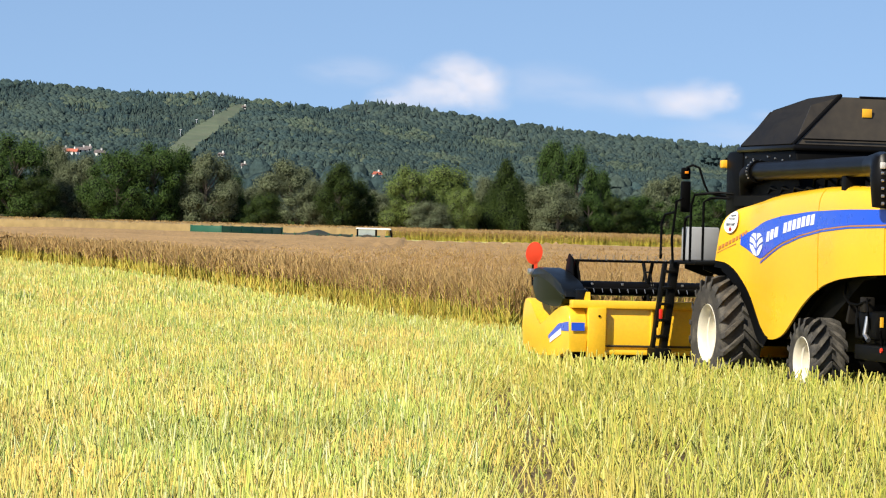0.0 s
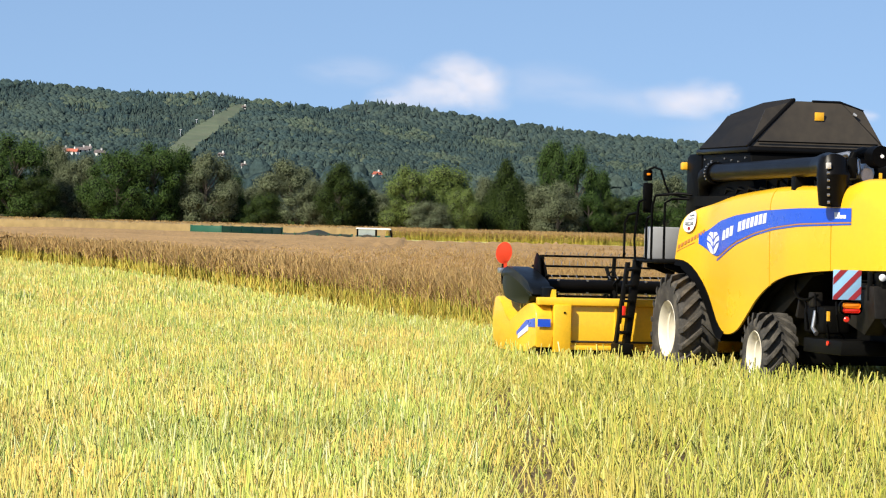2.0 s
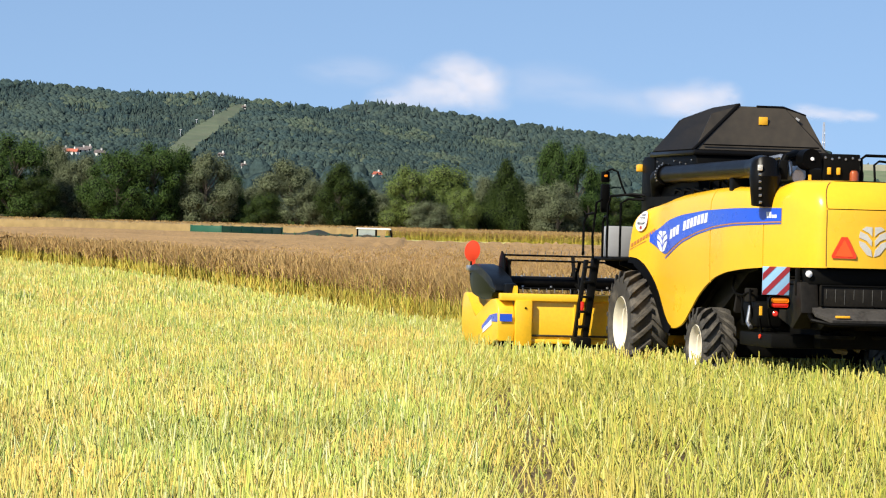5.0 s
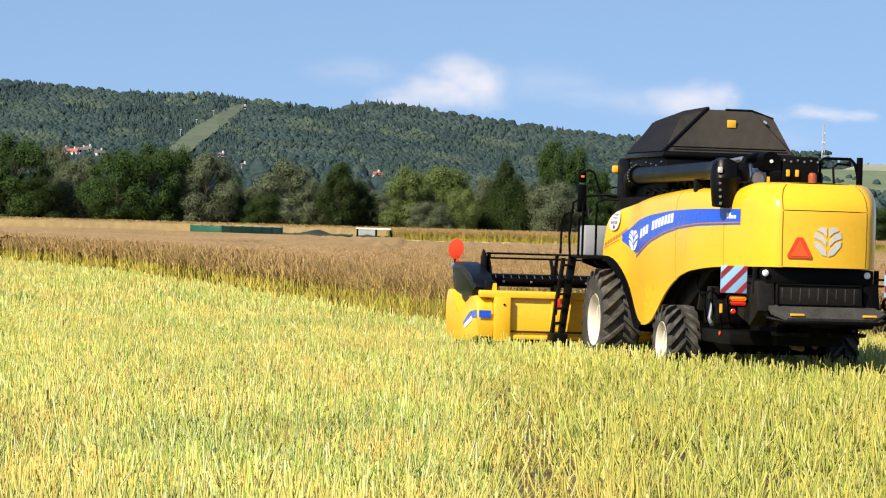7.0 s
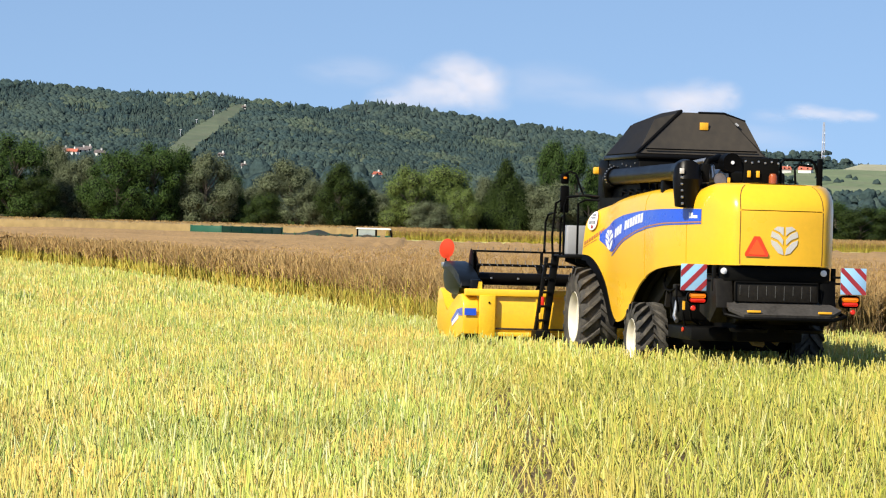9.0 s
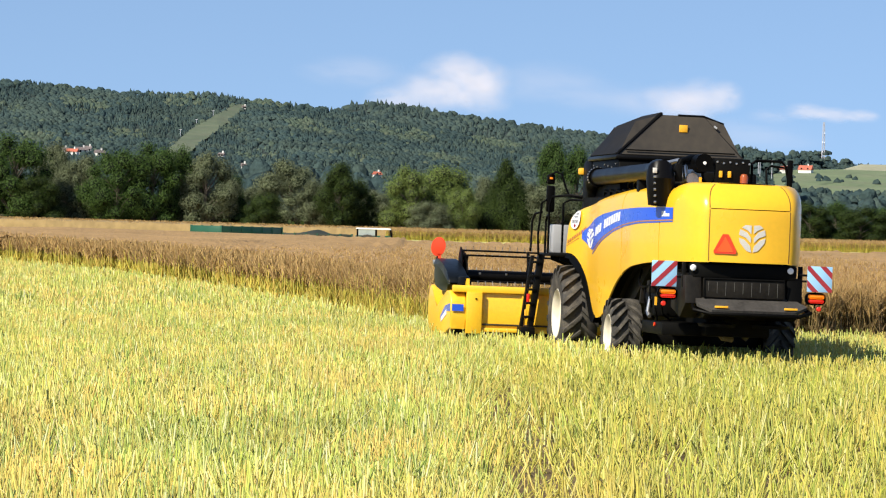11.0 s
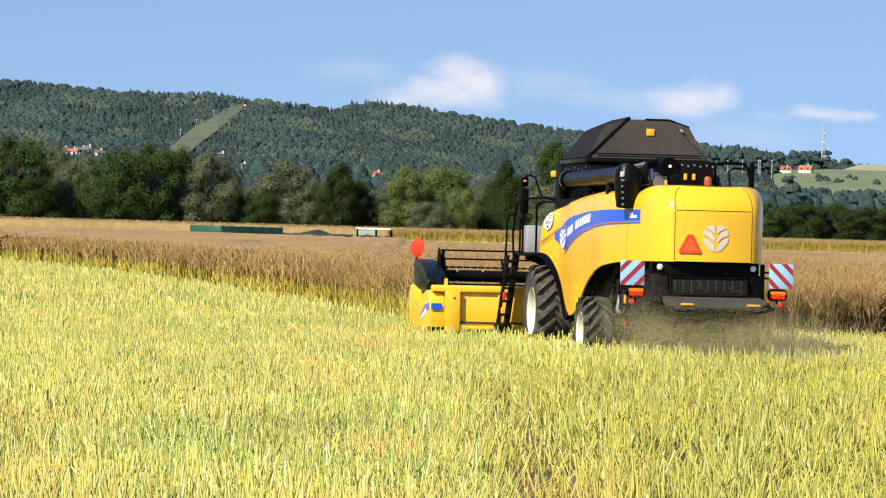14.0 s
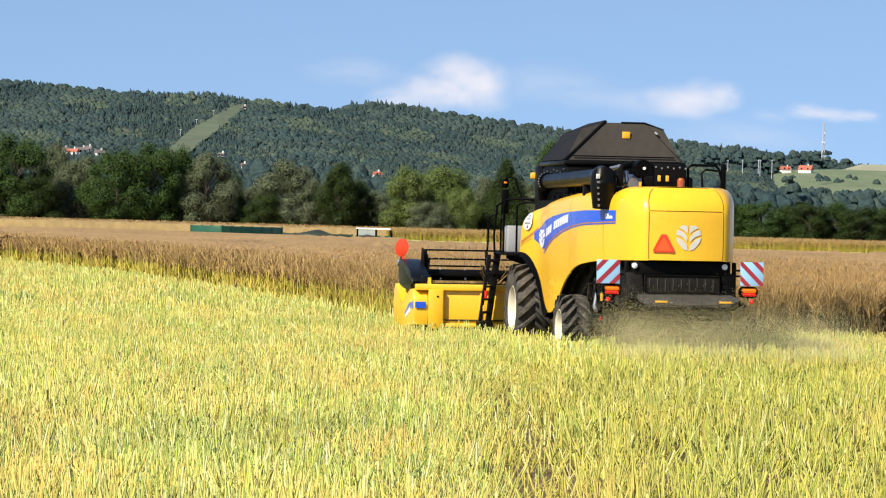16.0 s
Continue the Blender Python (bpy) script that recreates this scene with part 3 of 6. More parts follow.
# ---- far field ----
def build_far_field():
    rng = np.random.RandomState(4)

    def zf(h):
        return lambda X, Y: rise(Y) + h + rng.normal(0, 0.06, X.shape)
    xs = np.linspace(-150, 150, 500)
    sheet("far_stubble", xs, np.linspace(188, 302, 14), lambda X, Y: rise(Y) + 0.45 + rng.normal(0, 0.03, X.shape), FARSTUB,
          "pale cut stubble strip beyond the standing crop", "stubble")
    fc = sheet("far_crop", xs, np.linspace(300.8, 602, 24), zf(1.3), FARCROP, "far standing crop in front of the trees", "crop")
    # its front face of yellow-green stalks and ripe tops
    n = 5600
    x = rng.uniform(-5, 46, n)
    pts = np.stack([x, 300 + rng.uniform(0, 1.2, n)], 1)
    st, pd = plants(pts, rng, thick=2.2, branches=3)
    for nm, arr, m, lb in (("crop_stems", st, CROPSTEM, "yellow-green stalks"), ("seed_pods", pd, PODS, "ripe brown seed pods")):
        o = new(nm, quick_mesh(nm, *arr, m))
        o.parent = fc
        tagged(o, lb, kind="stuff")
    n = 11000
    y = rng.uniform(301, 600, n)
    x = rng.uniform(-0.15, 0.15, n) * y
    b0 = np.stack([x, y, rise(y) + 1.1], 1)
    b1 = b0 + np.stack([rng.normal(0, 0.4, n), rng.normal(0, 0.4, n), rng.uniform(0.25, 0.5, n)], 1)
    o = new("seed_pods", quick_mesh("far_pods", *prisms(b0, b1, np.full(n, 0.045), np.full(n, 0.03), rng), PODS))
    o.parent = fc
    tagged(o, "ripe brown seed pods", kind="stuff")


# ---- woods and hills ----
def ico(fine):
    bm = bmesh.new()
    bmesh.ops.create_icosphere(bm, subdivisions=fine, radius=1.0)
    v = np.array([w.co[:] for w in bm.verts])
    f = np.array([[w.index for w in g.verts] for g in bm.faces])
    bm.free()
    return v, f


def dome(v, f, low):
    """The upper part of a ball."""
    keep = v[:, 2] > low
    f = f[keep[f].all(1)]
    back = np.cumsum(keep) - 1
    return v[keep], back[f]


BALLS = {2: ico(2)}
BALLS[1] = dome(*BALLS[2], -0.3)


def crowns(pts, rad, tall, rng, rough=0.28, fine=2, fir=None):
    """Arrays for many uneven tree crowns; fir marks the pointed ones."""
    ICO_V, ICO_F = BALLS[fine]
    n, k = len(pts), len(ICO_V)
    v = np.repeat(ICO_V[None], n, 0) * (1 + rng.uniform(-rough, rough, (n, k, 1)))
    point = rng.uniform(0, 1, n) ** 3 * 0.5 if fir is None else np.where(fir, 0.75, rng.uniform(0, 0.2, n))
    v[:, :, :2] *= 1 - point[:, None, None] * np.clip(v[:, :, 2:3] + 0.2, 0, 1)
    v = v * np.stack([rad, rad, tall], 1)[:, None] + pts[:, None]
    t = (np.arange(n)[:, None, None] * k + ICO_F[None]).reshape(-1, 3)
    return v.reshape(-1, 3), np.zeros((0, 4), int), t


# skylines of the hills, as height over bearing
HILL_A = ([-300, 0, 60, 130, 200, 300, 380, 430, 470, 560, 610, 640, 700, 800, 900, 1000, 1100, 1250, 1340, 1378, 1400, 1568, 1900],
          [140, 143, 146, 155, 162, 166, 166, 178, 178, 191, 199, 208, 218, 236, 252, 266, 279, 296, 303, 325, 352, 362, 370])
HILL_B = ([450, 560, 605, 620, 660, 720, 800, 870, 930, 1000, 1080, 1160, 1250, 1290, 1340, 1400, 1450, 1500, 1568, 1900],
          [230, 205, 188, 182, 180, 188, 201, 213, 221, 231, 241, 246, 258, 259, 266, 280, 287, 292, 298, 310])


def hill_z(prof, u, y, y0, y1, foot):
    s = np.clip((y - y0) / (y1 - y0), 0, 1)
    v = foot + (u - 784) * 0.02756 + (np.interp(u, *prof) - foot - (u - 784) * 0.02756) * s ** 0.85
    return level(u, v, y)


def hill(name, prof, y0, y1, foot, u0, u1, label, n, seed, rad, keep=None, tint=FOREST):
    rng = np.random.RandomState(seed)
    us, ys = np.linspace(u0, u1, 150), np.concatenate([np.linspace(y0, y1, 40), [y1 + 150, y1 + 500]])
    U, Y = np.meshgrid(us, ys)
    Z = hill_z(prof, U, np.minimum(Y, y1), y0, y1, foot)
    Z = np.where(Y > y1, Z - (Y - y1) * 0.12, Z) - 2
    V = np.stack([east(U, Y), Y, Z], -1).reshape(-1, 3)
    nx = len(us)
    i, j = np.meshgrid(np.arange(len(ys) - 1), np.arange(nx - 1), indexing="ij")
    a = (i * nx + j).ravel()
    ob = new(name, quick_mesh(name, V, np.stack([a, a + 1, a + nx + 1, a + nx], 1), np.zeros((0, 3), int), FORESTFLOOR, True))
    tagged(ob, label, "hill", kind="structure")
    u, y = rng.uniform(max(u0, -70), min(u1, 1650), n), y0 + (y1 - y0) * rng.uniform(0.3, 1, n)
    if keep is None:
        ok = (u > 580) & (y > y0 + 0.45 * (y1 - y0))
        u, y = u[ok], y[ok]
    if keep is not None:
        ok = keep(u, (y - y0) / (y1 - y0))
        u, y = u[ok], y[ok]
    z = hill_z(prof, u, y, y0, y1, foot)
    ok = 414.6 + (u - 784) * 0.02756 - (z - 2.328) * 5984 / y < 352      # lower down the valley woods hide the slope
    u, y, z = u[ok], y[ok], z[ok]
    near = (y - y0) / (y1 - y0)
    r = rad * rng.uniform(0.55, 1.3, len(u)) * y / y1
    wave = np.sin(u * 0.021 + 3 * np.sin(y * 0.006)) + np.sin(y * 0.011 + u * 0.008) + 0.7 * np.sin(u * 0.057 - y * 0.013)
    fir = (wave > 0.5) & (rng.uniform(0, 1, len(u)) < 0.75)
    fir |= (np.abs(u - 330) < 110) & (near > 0.5) & (u < 420) & (rng.uniform(0, 1, len(u)) < 0.6)
    r = np.where(fir, r * 0.6, r)
    tall = r * np.where(fir, rng.uniform(1.9, 2.8, len(u)), rng.uniform(0.85, 1.25, len(u)))
    # broadleaf stands along the ridge and in drifts down the slope; sunlight is in their colour
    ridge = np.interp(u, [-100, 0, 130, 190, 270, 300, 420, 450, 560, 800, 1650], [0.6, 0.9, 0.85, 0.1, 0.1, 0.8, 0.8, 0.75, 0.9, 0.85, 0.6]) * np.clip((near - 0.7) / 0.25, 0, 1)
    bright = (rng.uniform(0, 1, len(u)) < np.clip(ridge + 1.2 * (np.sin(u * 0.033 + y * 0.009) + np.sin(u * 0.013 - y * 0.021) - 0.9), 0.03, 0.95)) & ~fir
    pts = np.stack([east(u, y), y, z - tall * 0.4], 1)
    for pick, m, say in ((~bright, tint, "dense mixed forest, crown colour blued as distance haze"), (bright, FOREST_LIGHT if tint is FOREST else tint, "lighter broadleaf stands, haze put into their colour")):
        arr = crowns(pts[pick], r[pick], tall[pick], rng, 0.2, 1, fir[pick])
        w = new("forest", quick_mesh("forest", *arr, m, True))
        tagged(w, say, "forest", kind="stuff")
    return ob


def on_piste(u, s):
    v = 400 + (u - 784) * 0.0276 + (np.interp(u, *HILL_A) - 400 - (u - 784) * 0.0276) * s ** 0.85
    lo = np.interp(v, [185, 200, 230, 262, 300], [412, 384, 332, 296, 250])
    hi = np.interp(v, [185, 200, 230, 262, 300], [428, 416, 382, 340, 310])
    return (u > lo) & (u < hi) & (v > 186)


def build_hills():
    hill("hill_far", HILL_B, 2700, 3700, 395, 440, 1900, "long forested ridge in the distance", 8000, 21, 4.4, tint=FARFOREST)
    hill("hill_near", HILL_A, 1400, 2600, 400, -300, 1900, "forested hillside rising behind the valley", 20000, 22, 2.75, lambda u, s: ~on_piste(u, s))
    # mown ski run on the hillside
    us, ss = np.linspace(225, 440, 90), np.linspace(0.3, 1.0, 90)
    U, S = np.meshgrid(us, ss)
    Y = 1400 + 1200 * S
    Z = hill_z(HILL_A, U, Y, 1400, 2600, 400) + 0.5
    V = np.stack([east(U, Y), Y, Z], -1).reshape(-1, 3)
    i, j = np.meshgrid(np.arange(89), np.arange(89), indexing="ij")
    i, j = i.ravel(), j.ravel()
    ok = on_piste(us[j], ss[i])
    a = (i * 90 + j)[ok]
    ob = new("ski_run", quick_mesh("ski_run", V, np.stack([a, a + 1, a + 91, a + 90], 1), np.zeros((0, 3), int), PISTE, True))
    tagged(ob, "mown grass ski run cut through the hill forest", "ski run", kind="structure")
    # meadow slope with houses
    us, ss = np.linspace(1365, 1800, 60), np.linspace(0, 1, 30)
    U, S = np.meshgrid(us, ss)
    Y = 2200 + 480 * S
    v0 = 352 + (U - 1380) * 0.02
    v1 = np.interp(U, [1365, 1400, 1480, 1568, 1800], [304, 301, 300, 303, 310])
    Z = level(U, v0 + (v1 - v0) * S, Y)
    V = np.stack([east(U, Y), Y, Z], -1).reshape(-1, 3)
    i, j = np.meshgrid(np.arange(29), np.arange(59), indexing="ij")
    a = (i * 60 + j).ravel()
    ob = new("meadow", quick_mesh("meadow", V, np.stack([a, a + 1, a + 61, a + 60], 1), np.zeros((0, 3), int), MEADOW, True))
    tagged(ob, "green meadow slope below the houses", "meadow", kind="structure")
    # pale field on the crest beside the meadow
    us, ss = np.linspace(1488, 1800, 30), np.linspace(0, 1, 8)
    U, S = np.meshgrid(us, ss)
    Y = 2690 + 60 * S
    V = np.stack([east(U, Y), Y, level(U, 305 + (np.interp(U, [1488, 1520, 1568, 1800], [300, 291, 292, 300]) - 305) * S, Y)], -1).reshape(-1, 3)
    i, j = np.meshgrid(np.arange(7), np.arange(29), indexing="ij")
    a = (i * 30 + j).ravel()
    ob = new("upland_field", quick_mesh("upland_field", V, np.stack([a, a + 1, a + 31, a + 30], 1), np.zeros((0, 3), int), PALEFIELD, True))
    tagged(ob, "pale mown field on the crest of the hill", "field", kind="structure")


def build_mid_woods():
    """Woods between the tree line and the hill's foot."""
    rng = np.random.RandomState(31)
    out = []
    for y, n, u0, u1, top, spread in ((760, 500, -60, 1300, 354, 14), (900, 460, -60, 1640, 342, 14), (1080, 500, 380, 1660, 330, 14), (760, 260, 1270, 1640, 397, 10)):
        u = rng.uniform(u0, u1, n)
        yy = y + rng.uniform(-60, 60, n)
        v = top + (u - 784) * 0.05 + rng.normal(0, spread, n)
        z = level(u, v, yy)
        r = rng.uniform(1.8, 3.8, n)
        for k in range(2):
            zz = z - r * 0.9 - k * 3.2
            ok = zz > 1.5
            out.append(crowns(np.stack([east(u, yy), yy - k, zz], 1)[ok], r[ok] * (1 + 0.15 * k), r[ok] * 1.1, rng, 0.22, 1))
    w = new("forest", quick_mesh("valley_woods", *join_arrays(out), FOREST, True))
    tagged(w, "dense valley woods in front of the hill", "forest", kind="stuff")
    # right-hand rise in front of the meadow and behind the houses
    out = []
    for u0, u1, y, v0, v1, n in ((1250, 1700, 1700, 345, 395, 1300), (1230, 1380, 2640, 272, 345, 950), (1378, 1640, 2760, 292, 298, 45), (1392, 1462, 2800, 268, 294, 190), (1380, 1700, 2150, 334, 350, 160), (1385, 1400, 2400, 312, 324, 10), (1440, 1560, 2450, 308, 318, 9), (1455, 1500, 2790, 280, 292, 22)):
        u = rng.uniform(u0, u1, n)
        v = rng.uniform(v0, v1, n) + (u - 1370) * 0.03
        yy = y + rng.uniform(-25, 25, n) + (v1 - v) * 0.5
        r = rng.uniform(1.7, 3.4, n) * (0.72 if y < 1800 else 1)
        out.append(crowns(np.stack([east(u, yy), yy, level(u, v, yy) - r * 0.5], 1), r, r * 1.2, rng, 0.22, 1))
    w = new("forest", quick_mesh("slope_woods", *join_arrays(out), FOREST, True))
    tagged(w, "clumped woods round the meadow slope", "forest", kind="stuff")


# ---- single trees ----
def tree_meshes(kind, seed):
    """Trunk with limbs, and a crown of leaf sprays, for a tree one unit high and about one wide."""
    rng = np.random.RandomState(seed)
    bm = bmesh.new()
    tube(bm, [(0, 0, 0), (0.01, 0.01, 0.2), (-0.01, 0, 0.5), (0.01, 0, 0.85)], [0.03, 0.024, 0.016, 0.005], 7)
    lobes = []
    nl = {"round": 26, "tall": 24, "bush": 18, "cone": 24}[kind]
    for k in range(nl):
        a = k * 2.4 + rng.uniform(-0.4, 0.4)
        f = (k + 0.5) / nl
        if kind == "cone":
            z, reach = 0.14 + 0.78 * f, 0.33 * (1 - f) + 0.03
            rad = 0.2 * (1 - f) + 0.07
        elif kind == "tall":
            z, reach, rad = 0.15 + 0.76 * f, rng.uniform(0.5, 1.1) * (0.24 * math.sin(3.0 * f + 0.3) + 0.09), rng.uniform(0.08, 0.15)
        elif kind == "bush":
            z, reach, rad = 0.1 + 0.7 * f, rng.uniform(0.5, 1.1) * 0.38 * math.sqrt(1 - f * 0.8), rng.uniform(0.11, 0.19)
        else:
            z, reach, rad = 0.13 + 0.74 * f + rng.uniform(-0.05, 0.05), rng.uniform(0.55, 1.1) * 0.37 * math.sqrt(max(0.05, 1 - (f - 0.3) ** 2 * 1.8)), rng.uniform(0.085, 0.17)
        p = np.array([math.cos(a) * reach, math.sin(a) * reach, z])
        rad *= 1.18
        lobes.append((p, rad))
        tube(bm, [(0, 0, max(0.1, z - 0.25)), tuple(p * [0.5, 0.5, 1] - [0, 0, 0.1]), tuple(p)], [0.011, 0.008, 0.003], 5)
    trunk = bpy.data.meshes.new("trunk")
    bm.to_mesh(trunk)
    bm.free()
    trunk.materials.append(BARK)
    vs = []
    for p, rad in lobes:
        n = int(1150 * (rad / 0.17) ** 2)
        d = rng.normal(0, 1, (n, 3))
        d /= np.linalg.norm(d, axis=1)[:, None]
        d = d * (rad * rng.uniform(0.45, 1.1, n) ** 0.6)[:, None] * [1, 1, 0.85]
        c = p + d + rng.normal(0, 0.018, (n, 3))
        ok = c[:, 2] > 0.02
        c, d = c[ok], d[ok]
        n = len(c)
        out = d / np.linalg.norm(d, axis=1)[:, None] + rng.normal(0, 0.26, (n, 3)) + [0, 0, 0.12]
        out /= np.linalg.norm(out, axis=1)[:, None]
        t1 = np.cross(out, rng.normal(0, 1, (n, 3)))
        t1 /= np.linalg.norm(t1, axis=1)[:, None]
        t2 = np.cross(out, t1)
        s = rng.uniform(0.005, 0.0118, n)[:, None]
        vs.append(np.stack([c - t1 * s - t2 * s * 0.5, c + t1 * s - t2 * s * 0.5, c + t2 * s * 1.1], 1))
    v = np.concatenate(vs)
    q = np.arange(len(v) * 3).reshape(-1, 3)
    # added solid cores, one per lobe, coloured as the crown's inner shade
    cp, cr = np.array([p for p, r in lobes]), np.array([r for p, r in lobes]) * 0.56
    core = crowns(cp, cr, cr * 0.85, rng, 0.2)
    return trunk, v.reshape(-1, 3), q, core


# bearing, height of the top, width, kind, leaf, range
TREES = [(22, 236, 150, "round", "g", 590), (92, 250, 100, "tall", "s", 605), (140, 272, 120, "round", "s", 600), (205, 258, 130, "round", "g", 592), (268, 252, 130, "round", "g", 596),
         (318, 262, 95, "tall", "g", 600), (362, 266, 125, "round", "s", 598), (405, 300, 80, "bush", "g", 606), (466, 332, 92, "bush", "d", 585), (512, 280, 135, "round", "s", 604),
         (556, 318, 80, "round", "s", 600), (598, 288, 110, "tall", "d", 590), (628, 318, 80, "round", "d", 596), (664, 335, 80, "round", "s", 608), (728, 292, 110, "round", "l", 592),
         (782, 292, 130, "round", "l", 596), (816, 322, 70, "bush", "l", 590), (858, 312, 80, "tall", "s", 612), (893, 276, 90, "cone", "d", 598), (925, 318, 80, "round", "s", 606),
         (972, 246, 90, "tall", "g", 612), (1018, 262, 100, "tall", "g", 608), (985, 318, 120, "round", "s", 592), (1040, 340, 80, "round", "g", 596), (1088, 348, 90, "round", "d", 600),
         (1132, 342, 100, "round", "g", 606), (1178, 306, 110, "round", "s", 620), (1222, 330, 100, "round", "g", 606), (1262, 345, 90, "round", "g", 598), (1302, 360, 90, "round", "d", 600),
         (1345, 356, 110, "round", "g", 596), (1392, 362, 90, "round", "d", 602), (1432, 358, 100, "round", "d", 598), (1478, 358, 95, "tall", "g", 604), (1522, 366, 110, "round", "d", 596),
         (1572, 362, 110, "round", "g", 600), (-40, 244, 130, "round", "g", 600), (445, 330, 80, "tall", "s", 615), (1060, 300, 70, "tall", "g", 620), (700, 330, 60, "bush", "g", 612),
         (60, 300, 110, "bush", "d", 586), (180, 310, 110, "bush", "d", 600), (390, 330, 90, "bush", "d", 604), (760, 350, 90, "bush", "s", 586), (940, 350, 90, "bush", "d", 603)]
LEAVES = {"g": (LEAF_GREEN, "green"), "s": (LEAF_SILVER, "silvery grey-green"), "l": (LEAF_LIGHT, "fresh light green"), "d": (LEAF_DARK, "dark green")}


def build_trees():
    made = {}
    for i, (u, v, w, kind, leaf, y) in enumerate(TREES):
        key = (kind, leaf, i % 2)
        foot = float(rise(y))
        z = float(level(u, v, y)) - foot
        wide = w / 5984 * y * 1.08
        m = pose(east(u, y), y, foot, 0, 0, (i * 77) % 360) @ Matrix.Diagonal((wide, wide, z, 1))
        if key not in made:
            trunk, vv, q, core = tree_meshes(kind, 40 + i)
            t = new("tree")
            a = new("trunk", trunk)
            b = new("crown", quick_mesh("crown", vv, np.zeros((0, 4), int), q, LEAVES[leaf][0]))
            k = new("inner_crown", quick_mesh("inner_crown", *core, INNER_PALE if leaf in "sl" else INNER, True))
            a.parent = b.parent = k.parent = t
            tagged(k, "solid crown core, inner shade put into its colour")
            word = {"round": "broad leafy tree", "tall": "tall slender tree", "bush": "low dense bushy tree", "cone": "pointed dense tree"}[kind]
            tagged(t, f"{LEAVES[leaf][1]} {word} at the field's far edge", "tree", "tree line behind the field")
            made[key] = t
            t.matrix_basis = m
        else:
            t = copy_thing(made[key], Matrix.Identity(4))
            t.matrix_basis = m
    # undergrowth that closes the foot of the tree line
    rng = np.random.RandomState(77)
    u = rng.uniform(-60, 1640, 520)
    y = 604 + rng.uniform(-6, 12, 520)
    h = rng.uniform(1.5, 4.0, 520)
    n = 60
    c = np.repeat(np.stack([east(u, y), y, rise(y) + h * 0.45], 1), n, 0)
    d = rng.normal(0, 1, (len(c), 3))
    d /= np.linalg.norm(d, axis=1)[:, None]
    c = c + d * np.repeat(np.stack([h * 0.75, h * 0.6, h * 0.6], 1), n, 0) * rng.uniform(0.6, 1.05, (len(c), 1))
    t1 = np.cross(d, rng.normal(0, 1, d.shape))
    t1 /= np.linalg.norm(t1, axis=1)[:, None]
    t2 = np.cross(d, t1)
    s = rng.uniform(0.2, 0.45, (len(c), 1))
    v = np.stack([c - t1 * s, c + t2 * s, c + t1 * s, c - t2 * s + d * s * 0.4], 1).reshape(-1, 3)
    b = new("undergrowth", quick_mesh("undergrowth", v, np.arange(len(v)).reshape(-1, 4), np.zeros((0, 3), int), LEAF_DARK))
    tagged(b, "dark green shrubs under the tree line", "shrub", kind="stuff")


# ---- clouds ----
def cloud_material(name, dense):
    m = bpy.data.materials.new(name)
    m.use_nodes = True
    n, l = m.node_tree.nodes, m.node_tree.links
    n.clear()
    out, mix, tr, em = (n.new(k) for k in ("ShaderNodeOutputMaterial", "ShaderNodeMixShader", "ShaderNodeBsdfTransparent", "ShaderNodeEmission"))
    em.inputs[0].default_value, em.inputs[1].default_value = (0.92, 0.865, 0.89, 1), 0.78
    co, no, info = n.new("ShaderNodeTexCoord"), n.new("ShaderNodeTexNoise"), n.new("ShaderNodeObjectInfo")
    no.noise_dimensions = "4D"
    far = n.new("ShaderNodeMath")
    far.operation = "MULTIPLY"
    far.inputs[1].default_value = 20
    l.new(info.outputs["Random"], far.inputs[0]), l.new(far.outputs[0], no.inputs["W"])
    no.inputs["Scale"].default_value, no.inputs["Detail"].default_value = 1.7, 7
    gr = n.new("ShaderNodeTexGradient")
    gr.gradient_type = "SPHERICAL"
    l.new(co.outputs["Object"], gr.inputs[0]), l.new(co.outputs["Object"], no.inputs["Vector"])
    a = n.new("ShaderNodeMath")
    a.operation = "MULTIPLY_ADD"
    a.inputs[1].default_value, a.inputs[2].default_value = 1.7, 0.0
    l.new(no.outputs[0], a.inputs[0])
    s = n.new("ShaderNodeMath")
    s.operation = "MULTIPLY"
    l.new(a.outputs[0], s.inputs[0]), l.new(gr.outputs[0], s.inputs[1])
    r = n.new("ShaderNodeMapRange")
    r.interpolation_type = "SMOOTHSTEP"
    r.inputs["From Min"].default_value, r.inputs["From Max"].default_value = 0.06, 0.85
    l.new(s.outputs[0], r.inputs[0])
    k = n.new("ShaderNodeMath")
    k.operation = "MULTIPLY"
    k.inputs[1].default_value = dense
    l.new(r.outputs[0], k.inputs[0])
    l.new(k.outputs[0], mix.inputs[0]), l.new(tr.outputs[0], mix.inputs[1]), l.new(em.outputs[0], mix.inputs[2]), l.new(mix.outputs[0], out.inputs[0])
    return m


